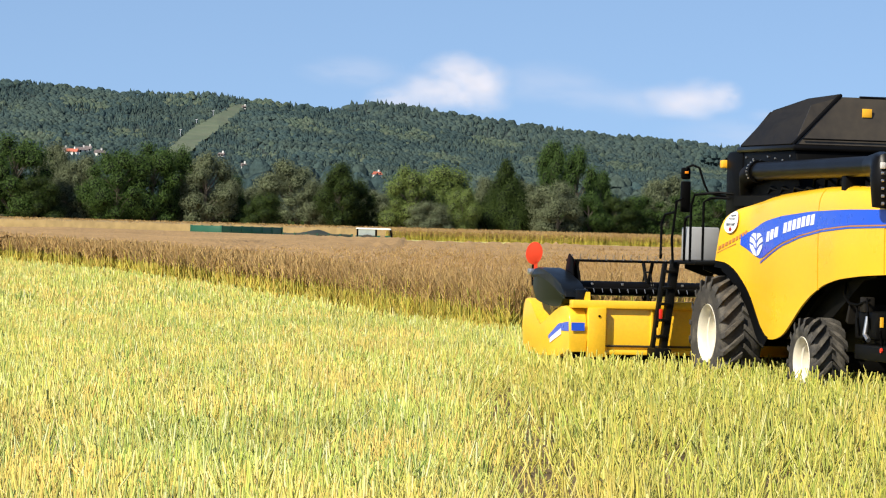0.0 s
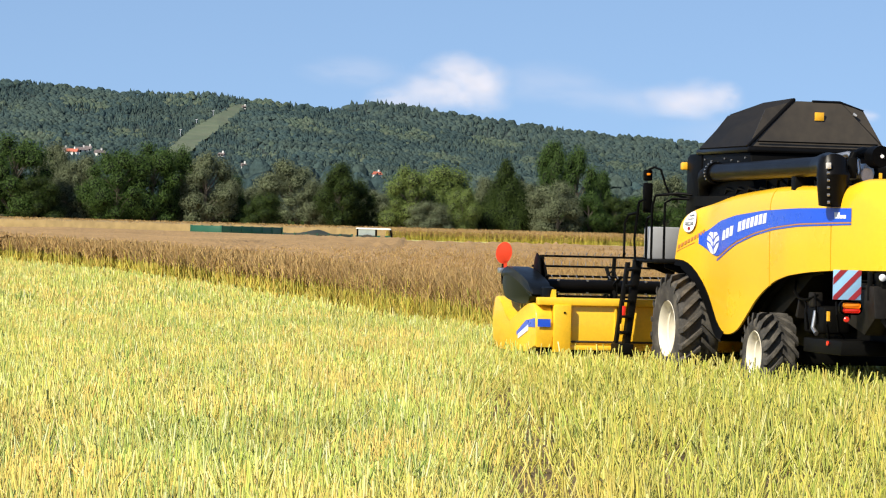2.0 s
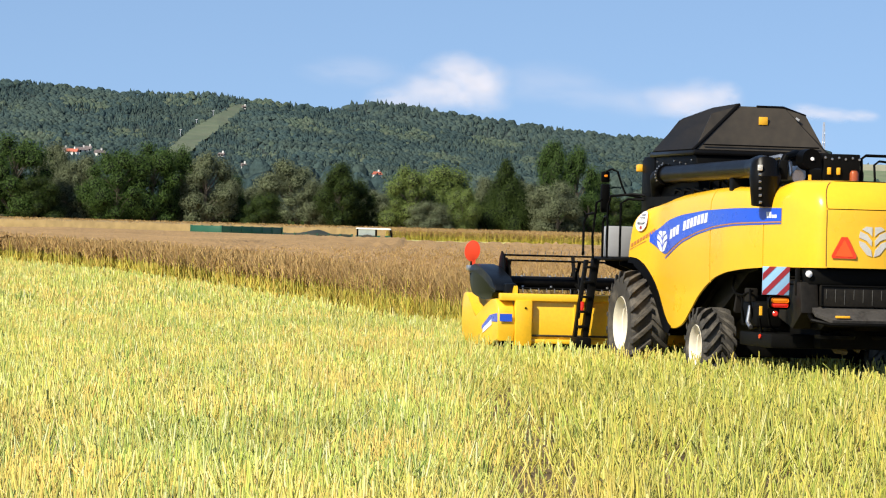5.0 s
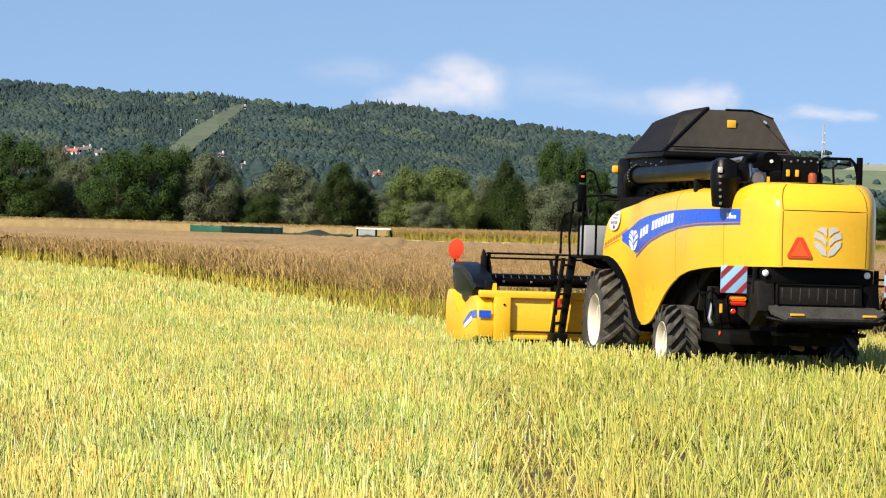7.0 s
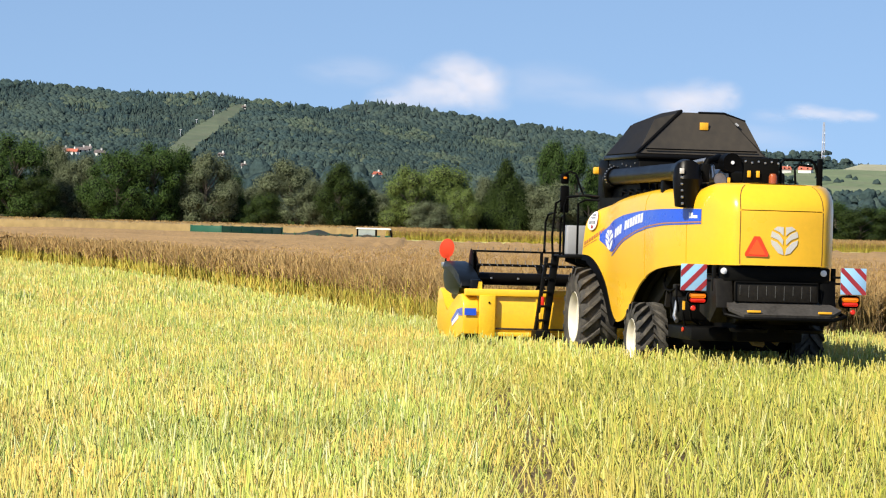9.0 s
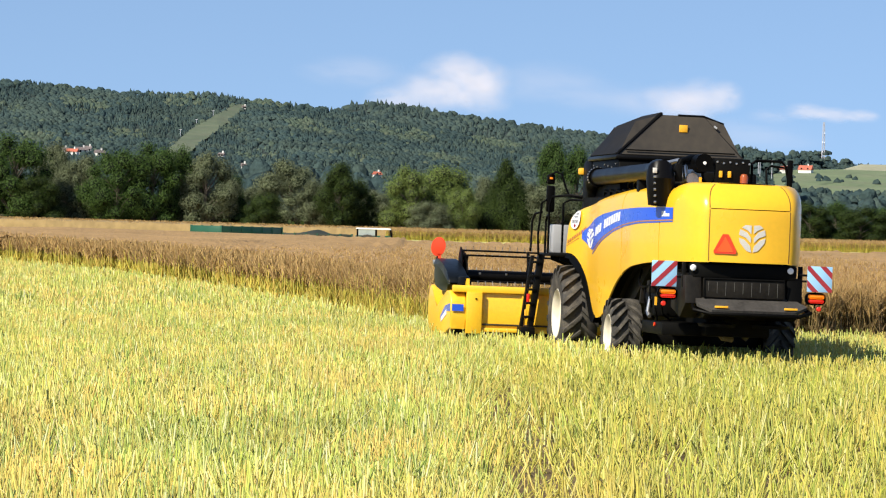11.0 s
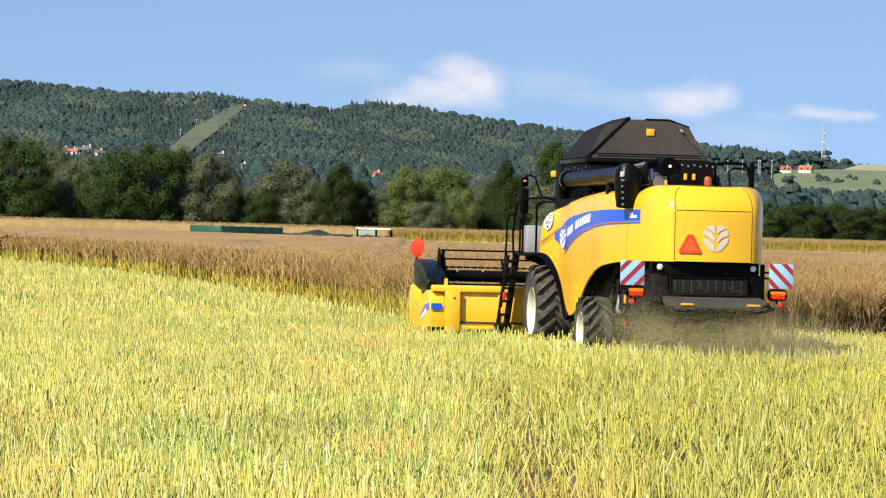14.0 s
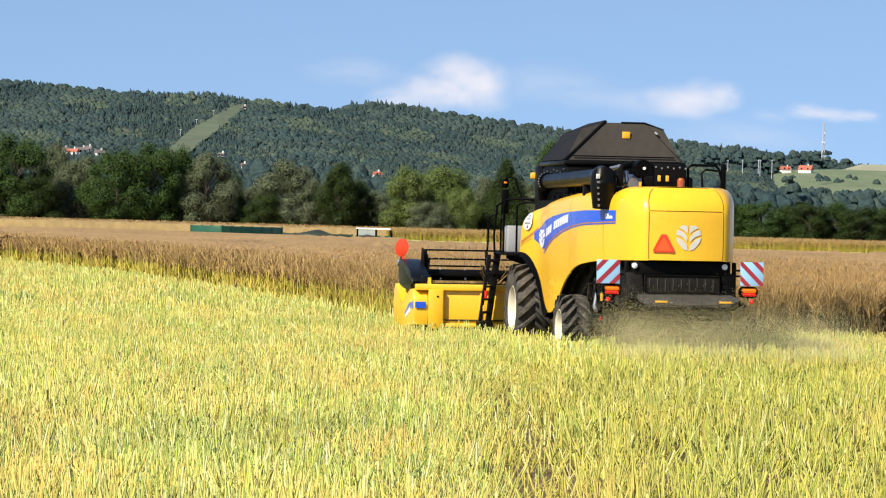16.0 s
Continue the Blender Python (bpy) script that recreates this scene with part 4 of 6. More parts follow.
def build_clouds():
    thick, mid, thin = cloud_material("cloud", 0.62), cloud_material("soft cloud", 0.42), cloud_material("thin cloud", 0.16)
    big, small, wisp = "soft white cumulus cloud above the ridge", "small white cloud", "faint white cloud wisp"
    for u, v, w, h, m, lab in ((790, 150, 95, 62, thick, big), (845, 140, 62, 48, thick, big), (740, 165, 80, 46, mid, big), (850, 175, 62, 40, mid, big), (800, 118, 70, 36, mid, big), (690, 178, 70, 34, mid, big),
                               (1185, 178, 72, 42, mid, small), (1238, 174, 66, 46, mid, small), (1275, 172, 46, 36, mid, small), (1215, 188, 80, 34, mid, small), (1140, 184, 80, 36, thin, small),
                               (1420, 197, 50, 20, mid, wisp), (1470, 204, 60, 18, mid, wisp), (1520, 206, 42, 16, mid, wisp), (1360, 206, 60, 18, thin, wisp),
                               (620, 128, 130, 40, thin, wisp), (960, 148, 150, 50, thin, wisp), (1080, 176, 150, 42, thin, wisp), (1320, 240, 190, 40, thin, wisp)):
        y = 4550 + u * 0.1
        me = bpy.data.meshes.new("cloud")
        me.from_pydata([(-1, 0, -1), (1, 0, -1), (1, 0, 1), (-1, 0, 1)], [], [(0, 1, 2, 3)])
        me.materials.append(m)
        ob = new("cloud", me)
        ob.matrix_basis = pose(east(u, y), y, level(u, v, y), 0, 1.5, 0) @ Matrix.Diagonal((w / 5984 * y, 1, h / 5984 * y, 1))
        ob.visible_shadow = False
        tagged(ob, lab, "cloud", kind="structure")


# ---- combine harvester: x forward, y to its left, z up, origin under the front axle ----
MOVING = {}
PLAN_X = [0.3, 0.0, -0.2, -0.7, -0.95, -2.0, -4.6, -5.4, -6.0, -6.35, -6.6, -6.9, -7.12, -7.28, -7.4, -7.46]
PLAN_W = [1.66, 1.63, 1.585, 1.45, 1.42, 1.45, 1.40, 1.32, 1.22, 1.15, 1.09, 1.02, 0.95, 0.88, 0.80, 0.70]
TOP_X = [0.0, -0.2, -0.8, -1.5, -2.6, -3.8, -5.0, -5.95, -6.25, -6.4, -6.6, -7.0, -7.6]
TOP_Z = [2.78, 2.86, 2.96, 3.05, 3.12, 3.18, 3.20, 3.19, 3.19, 3.24, 3.28, 3.29, 3.28]
LOW_X = [0.0, -0.15, -0.35, -0.55, -0.75, -0.97, -1.3, -1.55, -1.75, -2.1, -2.45, -2.8, -3.2, -3.6, -4.1, -4.7, -5.4, -6.2, -7.6]
LOW_Z = [2.03, 2.03, 2.0, 1.88, 1.7, 1.46, 1.16, 0.95, 0.88, 0.89, 0.97, 1.17, 1.42, 1.6, 1.76, 1.86, 1.92, 1.96, 1.98]


def smooth_interp(x, xs, ys, w=0.12):
    w = min(w, max(0.0, (x + 7.46) * 0.6)) if x < -6.9 else w
    return sum(float(np.interp(x + k * w, xs[::-1], ys[::-1])) for k in (-1, -0.5, 0, 0.5, 1)) / 5


def side_inset(z, zt):
    """How far the skin leans in from the plan line at height z."""
    e = max(0.0, z - (zt - 0.34)) / 0.34
    low = max(0.0, 2.25 - z)
    return 0.015 + 0.2 * (1 - math.sqrt(max(0.0, 1 - min(e, 1.0) ** 2.2))) + 0.025 * low


def side_y(x, z):
    return smooth_interp(x, PLAN_X, PLAN_W) - side_inset(z, smooth_interp(x, TOP_X, TOP_Z))


def hood_lean(x, z):
    """The rear hood leans forward at its top."""
    if x > -0.9:
        return (2.45 - z) * 0.45 * (x + 0.9) / 0.9
    k = min(1.0, max(0.0, (-6.4 - x) / 1.05))
    return 0.34 * min(1.0, max(0.0, (z - 2.75) / 0.55)) ** 2.2 * k * k * (3 - 2 * k)


def skin(bm, x0, x1, side, nx=None, nz=14, z_from=None, z_to=None):
    """A body panel on one flank between two stations, 3 cm thick."""
    nx = nx or max(4, int(abs(x1 - x0) / 0.12))
    grids = []
    for depth in (0.0, 0.03):
        g = []
        for i in range(nx + 1):
            x = x0 + (x1 - x0) * i / nx
            lo, hi = smooth_interp(x, LOW_X, LOW_Z), smooth_interp(x, TOP_X, TOP_Z)
            a, b = (z_from if z_from is not None else lo), (z_to if z_to is not None else hi)
            row = []
            for k in range(nz + 1):
                z = a + (b - a) * (1 - (1 - k / nz) ** 1.4)
                y = smooth_interp(x, PLAN_X, PLAN_W) - side_inset(z, hi) - depth
                row.append(bm.verts.new((x + hood_lean(x, z), side * y, z)))
            g.append(row)
        grids.append(g)
    for g in grids:
        for i in range(nx):
            for k in range(nz):
                bm.faces.new((g[i][k], g[i + 1][k], g[i + 1][k + 1], g[i][k + 1]))
    o, n = grids
    for i in range(nx):
        for k in (0, nz):
            bm.faces.new((o[i][k], o[i + 1][k], n[i + 1][k], n[i][k]))
    for k in range(nz):
        for i in (0, nx):
            bm.faces.new((o[i][k], o[i][k + 1], n[i][k + 1], n[i][k]))
    return bm


def rear_x(y, z):
    """The rear door's skin: bowed across and leaning in at the top."""
    top = max(0.0, (z - 2.75) / 0.55)
    return -7.456 - 0.09 * (1 - min(1.0, abs(y) / 0.68) ** 2) + 0.34 * min(top, 1.0) ** 2.2


def rear_skin(bm, y0, y1, z0, z1, ny=14, nz=10):
    grids = []
    for d in (0.0, 0.03):
        g = []
        for i in range(ny + 1):
            row = []
            for k in range(nz + 1):
                z = z0 + (z1 - z0) * k / nz
                y = (y0 + (y1 - y0) * i / ny) * (side_y(-7.455, z) - 0.016) / 0.67
                row.append(bm.verts.new((rear_x(y, z) + d, y, z)))
            g.append(row)
        grids.append(g)
    for g in grids:
        for i in range(ny):
            for k in range(nz):
                bm.faces.new((g[i][k], g[i + 1][k], g[i + 1][k + 1], g[i][k + 1]))
    o, n = grids
    for i in range(ny):
        for k in (0, nz):
            bm.faces.new((o[i][k], o[i + 1][k], n[i + 1][k], n[i][k]))
    for k in range(nz):
        for i in (0, ny):
            bm.faces.new((o[i][k], o[i][k + 1], n[i][k + 1], n[i][k]))
    return bm


def film(bm, outline, proud=0.008, side=1):
    """A sticker on the flank: quads between pairs of points (x, z low, z high), lying on the skin."""
    rows = []
    for x, a, b in outline:
        rows.append([[bm.verts.new((x + hood_lean(x, a + (b - a) * k / 6), side * (side_y(x, a + (b - a) * k / 6) + d), a + (b - a) * k / 6)) for k in range(7)] for d in (proud, proud - 0.005)])
    for r, s in zip(rows, rows[1:]):
        for k in range(6):
            bm.faces.new((r[0][k], s[0][k], s[0][k + 1], r[0][k + 1]))
        bm.faces.new((r[0][0], s[0][0], s[1][0], r[1][0]))
        bm.faces.new((r[0][6], s[0][6], s[1][6], r[1][6]))
    return bm


def flank_poly(bm, pts, proud):
    """A small flat-cut sticker on the left flank."""
    a = [bm.verts.new((x + hood_lean(x, z), side_y(x, z) + proud, z)) for x, z in pts]
    b = [bm.verts.new((x + hood_lean(x, z), side_y(x, z) + proud - 0.005, z)) for x, z in pts]
    n = len(pts)
    bm.faces.new(a)
    for i in range(n):
        bm.faces.new((a[i], a[(i + 1) % n], b[(i + 1) % n], b[i]))
    return bm


def rear_poly(bm, pts, proud, thick=0.006):
    a = [bm.verts.new((rear_x(y, z) - proud, y, z)) for y, z in pts]
    b = [bm.verts.new((rear_x(y, z) - proud + thick, y, z)) for y, z in pts]
    n = len(pts)
    bm.faces.new(a)
    for i in range(n):
        bm.faces.new((a[i], a[(i + 1) % n], b[(i + 1) % n], b[i]))
    return bm


def wheel(parent, name, centre, r, width, rim_r, lugs, side):
    """A wheel with a lugged tyre, dished rim and hub; turns about its own axle."""
    w = new(name)
    w.parent = parent
    h = width / 2
    s = side
    bm = bmesh.new()
    core = r - 0.085
    lathe(bm, [(rim_r, -h * 0.8), (rim_r + 0.04, -h * 0.93), (rim_r + (core - rim_r) * 0.5, -h), (core - 0.05, -h * 0.97), (core - 0.01, -h * 0.82), (core, -h * 0.4), (core, 0), (core, h * 0.4), (core - 0.01, h * 0.82),
               (core - 0.05, h * 0.97), (rim_r + (core - rim_r) * 0.5, h), (rim_r + 0.04, h * 0.93), (rim_r, h * 0.8)], (0, 0, 0), "y", 64, False)
    part("tyre", bm, RUBBER, w, "worn black lugged rubber tyre")
    shapes = {}
    for sg in (-1, 1):
        bm = bmesh.new()
        pts = []
        for f, rr in ((0.02, 0.0), (0.55, 0.0), (0.93, -0.01), (1.01, -0.1)):
            ang = -f * 0.36 * (0.9 / r)
            wd = 0.04 / r
            for da in (-wd, wd):
                pts.append((ang + da, sg * h * f, r + rr))
        top = [bm.verts.new((q * math.cos(a), y, -q * math.sin(a))) for a, y, q in pts]
        low = [bm.verts.new(((q - 0.1) * math.cos(a), y, -(q - 0.1) * math.sin(a))) for a, y, q in pts]
        for i in range(3):
            t0, t1, t2, t3 = top[2 * i], top[2 * i + 1], top[2 * i + 3], top[2 * i + 2]
            b0, b1, b2, b3 = low[2 * i], low[2 * i + 1], low[2 * i + 3], low[2 * i + 2]
            bm.faces.new((t0, t1, t2, t3))
            bm.faces.new((t0, t3, b3, b0))
            bm.faces.new((t1, b1, b2, t2))
        bm.faces.new((top[0], low[0], low[1], top[1]))
        bm.faces.new((top[6], top[7], low[7], low[6]))
        bmesh.ops.recalc_face_normals(bm, faces=bm.faces[:])
        shapes[sg] = bpy.data.meshes.new("lug")
        bm.to_mesh(shapes[sg])
        bm.free()
        shapes[sg].materials.append(RUBBER)
    for k in range(lugs * 2):
        lug = new("lug", shapes[1 if k % 2 else -1])
        lug.parent = w
        lug.matrix_basis = Matrix.Rotation(math.pi * k / lugs, 4, "Y")
    bm = L([(rim_r + 0.035, s * h * 0.86), (rim_r + 0.02, s * h * 0.93), (rim_r, s * h * 0.86), (rim_r - 0.02, s * h * 0.7), (rim_r - 0.03, s * h * 0.52), (rim_r - 0.055, s * h * 0.48), (rim_r - 0.06, s * h * 0.2), (rim_r - 0.08, s * h * 0.05), (rim_r * 0.68, s * h * 0.02), (rim_r * 0.64, s * h * 0.1), (rim_r * 0.6, s * h * 0.02),
            (rim_r * 0.55, s * h * 0.16), (rim_r * 0.4, s * h * 0.18), (0.0, s * h * 0.18)], (0, 0, 0), "y", 48, False)
    part("rim", bm, RIM, w, "cream painted dished rim")
    hub = part("hub", L([(rim_r * 0.3, s * h * 0.15), (rim_r * 0.3, s * h * 0.36), (rim_r * 0.22, s * h * 0.42), (0, s * h * 0.42)], (0, 0, 0), "y", 20), RIM, w)
    for k in range(10):
        a = 2 * math.pi * k / 10
        c = (rim_r * 0.48 * math.cos(a), s * h * 0.18, rim_r * 0.48 * math.sin(a))
        part("bolt", L([(0.016, 0), (0.016, s * 0.03), (0, s * 0.03)], c, "y", 6), STEEL, w)
    w.matrix_basis = pose(*centre)
    return w


def striped_board(parent, sgn):
    """Square warning board with slanting stripes; sgn is the side it hangs on."""
    x, z0, s = (-7.02 if sgn > 0 else -7.3), 1.552, 0.423
    y0 = 1.515 - s if sgn > 0 else -1.465
    bd = part("warning_board", B(x, x + 0.012, y0, y0 + s, z0, z0 + s, 0.003), PALEBLUE, parent, "warning board with slanting red and pale stripes")
    for c in (-0.62, 0.02, 0.66) if sgn > 0 else (-0.66, -0.02, 0.62):
        w = 0.125
        # clip a slanting band to the square
        n = 24
        lo_hi = []
        for i in range(n + 1):
            v = i / n
            a = (v + c if sgn > 0 else 1 - v + c)
            u0, u1 = max(0, a - w), min(1, a + w)
            if u1 > u0 + 1e-4:
                lo_hi.append((v, u0, u1))
        if len(lo_hi) < 3:
            continue
        # seen from behind, u grows to the machine's right
        ring = [(y0 + s - u0 * s, z0 + v * s) for v, u0, u1 in lo_hi] + [(y0 + s - u1 * s, z0 + v * s) for v, u0, u1 in reversed(lo_hi)]
        clean = [p for i, p in enumerate(ring) if i == 0 or (abs(p[0] - ring[i - 1][0]) + abs(p[1] - ring[i - 1][1]) > 1e-5)]
        part("stripe", PR(clean, "x", x - 0.004, x), RED, bd)
    yc = y0 + s / 2 - sgn * 0.06
    lamp = part("tail_lamp", B(x - 0.03, x + 0.06, yc - 0.17, yc + 0.17, 1.335, 1.54, 0.08, seg=4), BLACK, parent, "rear lamp cluster")
    part("lens", B(x - 0.055, x - 0.03, yc - 0.13, yc + 0.13, 1.435, 1.51, 0.03, seg=3), AMBER, lamp, "amber lens")
    part("lens", B(x - 0.055, x - 0.03, yc - 0.125, yc + 0.125, 1.367, 1.433, 0.028, seg=3), REDLENS, lamp, "red lens")
    part("reflector", L([(0.042, 0), (0.042, -0.02), (0.03, -0.03), (0, -0.03)], (x, yc + sgn * 0.06, 1.27), "x", 20), REDLENS, parent, "round red reflector")
    part("lamp_bracket", T([(x + 0.03, sgn * 0.9, 1.72), (x + 0.03, y0 + s / 2, 1.72)], 0.018), STEEL_BLACK, parent)
    part("lamp_bracket", T([(x + 0.03, sgn * 0.9, 1.82), (x + 0.03, y0 + s / 2, 1.82)], 0.018), STEEL_BLACK, parent)
    part("lamp_bracket", T([(x + 0.03, yc, 1.85), (x + 0.03, yc, 1.28)], 0.015), STEEL_BLACK, parent)


def build_combine():
    c = new("combine_harvester")
    tagged(c, "yellow combine harvester with black tank and blue stripe, driving over stubble", "combine harvester")
    # flanks
    for side in (1, -1):
        part("side_panel", skin(bmesh.new(), 0.0, -3.86, side), YELLOW, c, "curved yellow front side panel")
        part("side_panel", skin(bmesh.new(), -3.9, -6.0, side), YELLOW, c, "curved yellow side panel over the rear wheel")
        part("hood_corner", skin(bmesh.new(), -6.03, -7.455, side, nx=22), YELLOW, c, "rounded yellow rear hood corner")
    part("rear_door", rear_skin(bmesh.new(), -0.67, 0.67, 1.985, 2.85), YELLOW, c, "yellow rear hood door")
    part("rear_door", rear_skin(bmesh.new(), -0.67, 0.67, 2.864, 3.275), YELLOW, c, "yellow upper rear hood")
    # hood top
    bm = bmesh.new()
    rows = []
    for i in range(13):
        x = -6.3 - 1.155 * i / 12
        zt = smooth_interp(x, TOP_X, TOP_Z)
        w = side_y(x, zt) - 0.002
        rows.append([bm.verts.new((x + hood_lean(x, zt), w * k / 6, zt + 0.012 * (1 - (k / 6) ** 2))) for k in range(-6, 7)])
    for a, b in zip(rows, rows[1:]):
        for k in range(12):
            bm.faces.new((a[k], a[k + 1], b[k + 1], b[k]))
    part("hood_top", bm, YELLOW, c, "yellow rear hood top")
    # dark inner body, deck and chassis
    part("inner_body", PR([(-5.5, 1.9), (-5.5, 3.08), (-6.9, 3.08), (-7.2, 2.7), (-7.25, 1.95)], "y", -0.66, 0.66), STEEL_BLACK, c, "dark inner body")
    part("inner_body", PR([(0.4, 2.0), (0.4, 2.7), (-1.5, 2.9), (-5.5, 3.0), (-5.5, 1.9), (-5, 1.85), (-3.8, 1.3), (-2.6, 1.0), (-1.2, 1.0), (-0.8, 1.4)], "y", -1.1, 1.1), STEEL_BLACK, c, "dark inner body")
    part("engine_deck", PR([(0.35, -1.27), (0.35, 1.27), (-4.6, 1.24), (-6.2, 0.98), (-6.2, -0.98), (-4.6, -1.24)], "z", 2.9, 3.06), STEEL_BLACK, c, "black engine deck")
    part("chassis", B(-6.9, 0.3, -0.55, 0.55, 0.75, 1.3, 0.04), STEEL_BLACK, c)
    part("front_axle", T([(0, -1.3, 0.9), (0, 1.3, 0.9)], 0.19, 14), STEEL_BLACK, c)
    part("rear_axle", B(-3.9, -3.56, -1.15, 1.15, 0.5, 0.78, 0.05), STEEL_BLACK, c)
    # black fender edge in front of the side panel
    for side in (1, -1):
        bm = bmesh.new()
        pts = []
        for i in range(16):
            x = 0.0 - 1.78 * i / 15
            pts.append((x, smooth_interp(x, LOW_X, LOW_Z)))
        out = [(p[0] - 0.02, p[1] + 0.03) for p in pts]
        inn = [(p[0] + (0.17 if 0 < i < 15 else 0.05) * (1 if i > 2 else 0.3), p[1] - 0.1) for i, p in enumerate(pts)]
        lean = [hood_lean(p[0], p[1]) for p in pts]
        va = [[bm.verts.new((p[0] + e, side * (smooth_interp(p[0], PLAN_X, PLAN_W) + y), p[1])) for p, e in zip(out, lean)] for y in (-0.05, -0.14)]
        vb = [[bm.verts.new((p[0] + e, side * (smooth_interp(p[0], PLAN_X, PLAN_W) + y), p[1])) for p, e in zip(inn, lean)] for y in (-0.01, -0.14)]
        for i in range(15):
            bm.faces.new((va[0][i], va[0][i + 1], vb[0][i + 1], vb[0][i]))
            bm.faces.new((vb[0][i], vb[0][i + 1], vb[1][i + 1], vb[1][i]))
            bm.faces.new((va[1][i], va[1][i + 1], vb[1][i + 1], vb[1][i]))
        part("fender", bm, BLACK, c, "black rubber wheel-arch edge")
        # dark linings of the arches
        part("arch_lining", PR([(-2.1, 0.9), (-2.7, 1.15), (-3.4, 1.55), (-4.2, 1.82), (-5.5, 1.93), (-5.5, 2.2), (-1.5, 2.2), (-1.5, 0.95)], "y", side * 1.12, side * 1.2), STEEL_BLACK, c, "dark wheel-arch lining")
    # blue stripe with its fine lines
    st = []
    for i in range(40):
        x = -0.62 - 5.93 * i / 39
        up = np.interp(-x, [0, 0.9, 1.6, 2.4, 3.6, 5.0, 6.0, 6.6], [2.34, 2.5, 2.66, 2.75, 2.82, 2.855, 2.86, 2.86])
        lo = np.interp(-x, [0.32, 1.1, 1.45, 2.4, 3.2, 4.0, 5.0, 6.6], [2.39, 2.14, 2.09, 2.35, 2.48, 2.57, 2.63, 2.665])
        st.append((x, float(lo), float(max(up, lo + 0.01))))
    part("side_stripe", film(bmesh.new(), st), BLUE, c, "blue side stripe")
    fine = [(-1.42 - 5.13 * i / 30, float(np.interp(1.42 + 5.13 * i / 30, [1.42, 2.4, 3.2, 4.0, 5.0, 6.6], [2.02, 2.295, 2.435, 2.525, 2.585, 2.62]))) for i in range(31)]
    part("pinstripe", film(bmesh.new(), [(x, z, z + 0.02) for x, z in fine]), BLUE, c, "thin blue pinstripe")
    part("pinstripe", film(bmesh.new(), [(x, z + 0.026, z + 0.044) for x, z in fine], 0.006), COPPER, c, "thin orange pinstripe")
    # leaf badge and word bars on the stripe
    BLADES = ([(0.015, 2.16), (0.11, 2.19), (0.23, 2.33), (0.25, 2.42), (0.14, 2.38), (0.035, 2.27)], [(0.03, 2.33), (0.12, 2.42), (0.25, 2.47), (0.23, 2.57), (0.11, 2.52), (0.025, 2.42)],
              [(0.022, 2.49), (0.09, 2.55), (0.2, 2.6), (0.13, 2.65), (0.022, 2.64)])
    for sg in (-1, 1):
        for blade in BLADES:
            part("badge_leaf", flank_poly(bmesh.new(), [(-1.24 + sg * by * 1.25, 2.13 + (bz - 2.16) * 0.72) for by, bz in blade], 0.016), WHITE, c, "white leaf badge blade")
    for i in range(11):
        if i == 3:
            continue
        x = -1.72 - i * 0.187
        z = float(np.interp(-x, [1.7, 2.5, 3.3, 3.9], [2.36, 2.51, 2.61, 2.655]))
        part("lettering_bar", flank_poly(bmesh.new(), [(x, z - 0.015), (x - 0.135, z), (x - 0.175, z + 0.155), (x - 0.04, z + 0.14)], 0.014), WHITE, c, "white lettering bar")
    for i in range(4):
        x = -6.12 - i * 0.08
        part("lettering_bar", flank_poly(bmesh.new(), [(x, 2.71), (x - 0.06, 2.71), (x - 0.06, 2.71 + (0.09 if i < 2 else 0.05)), (x, 2.71 + (0.09 if i < 2 else 0.05))], 0.014), WHITE, c, "white lettering bar")
    ring = [(-0.34 + 0.19 * math.cos(a), 2.64 + 0.17 * math.sin(a)) for a in [2 * math.pi * k / 28 for k in range(28)]]
    part("round_sticker", flank_poly(bmesh.new(), ring, 0.034), WHITE, c, "round white sticker with lines of print")
    for k, (w, z) in enumerate(((0.26, 2.74), (0.3, 2.69), (0.38, 2.615), (0.36, 2.59))):
        part("print_bar", flank_poly(bmesh.new(), [(-0.34 + w * 0.33, z), (-0.34 - w * 0.33, z + 0.006), (-0.34 - w * 0.33, z + 0.018), (-0.34 + w * 0.33, z + 0.012)], 0.042), INK, c)
    part("red_spot", flank_poly(bmesh.new(), [(-0.36 + 0.035 * math.cos(a), 2.53 + 0.03 * math.sin(a)) for a in [2 * math.pi * k / 12 for k in range(12)]], 0.042), RED, c, "red spot of the sticker")
    for i in range(9):
        x = -0.06 - i * 0.085
        z = 2.2 + i * 0.031
        part("lettering_bar", flank_poly(bmesh.new(), [(x, z), (x - 0.055, z + 0.018), (x - 0.055, z + 0.075), (x, z + 0.057)], 0.01), COPPER, c, "copper-coloured lettering bar")
    part("lettering_bar", flank_poly(bmesh.new(), [(-0.04, 2.15), (-0.5, 2.3), (-0.5, 2.315), (-0.04, 2.165)], 0.01), COPPER, c, "copper-coloured underline")
    # rear badge, triangle
    tri = [(0.42, 2.445), (0.375, 2.445), (0.235, 2.165), (0.245, 2.125), (0.595, 2.125), (0.605, 2.165), (0.465, 2.445)]
    sm = part("slow_vehicle_sign", rear_poly(bmesh.new(), tri, 0.03, 0.014), ORANGE_EDGE, c, "orange-red slow vehicle triangle")
    part("sign_face", rear_poly(bmesh.new(), [(0.42, 2.4), (0.285, 2.155), (0.555, 2.155)], 0.035), ORANGE_RED, sm)
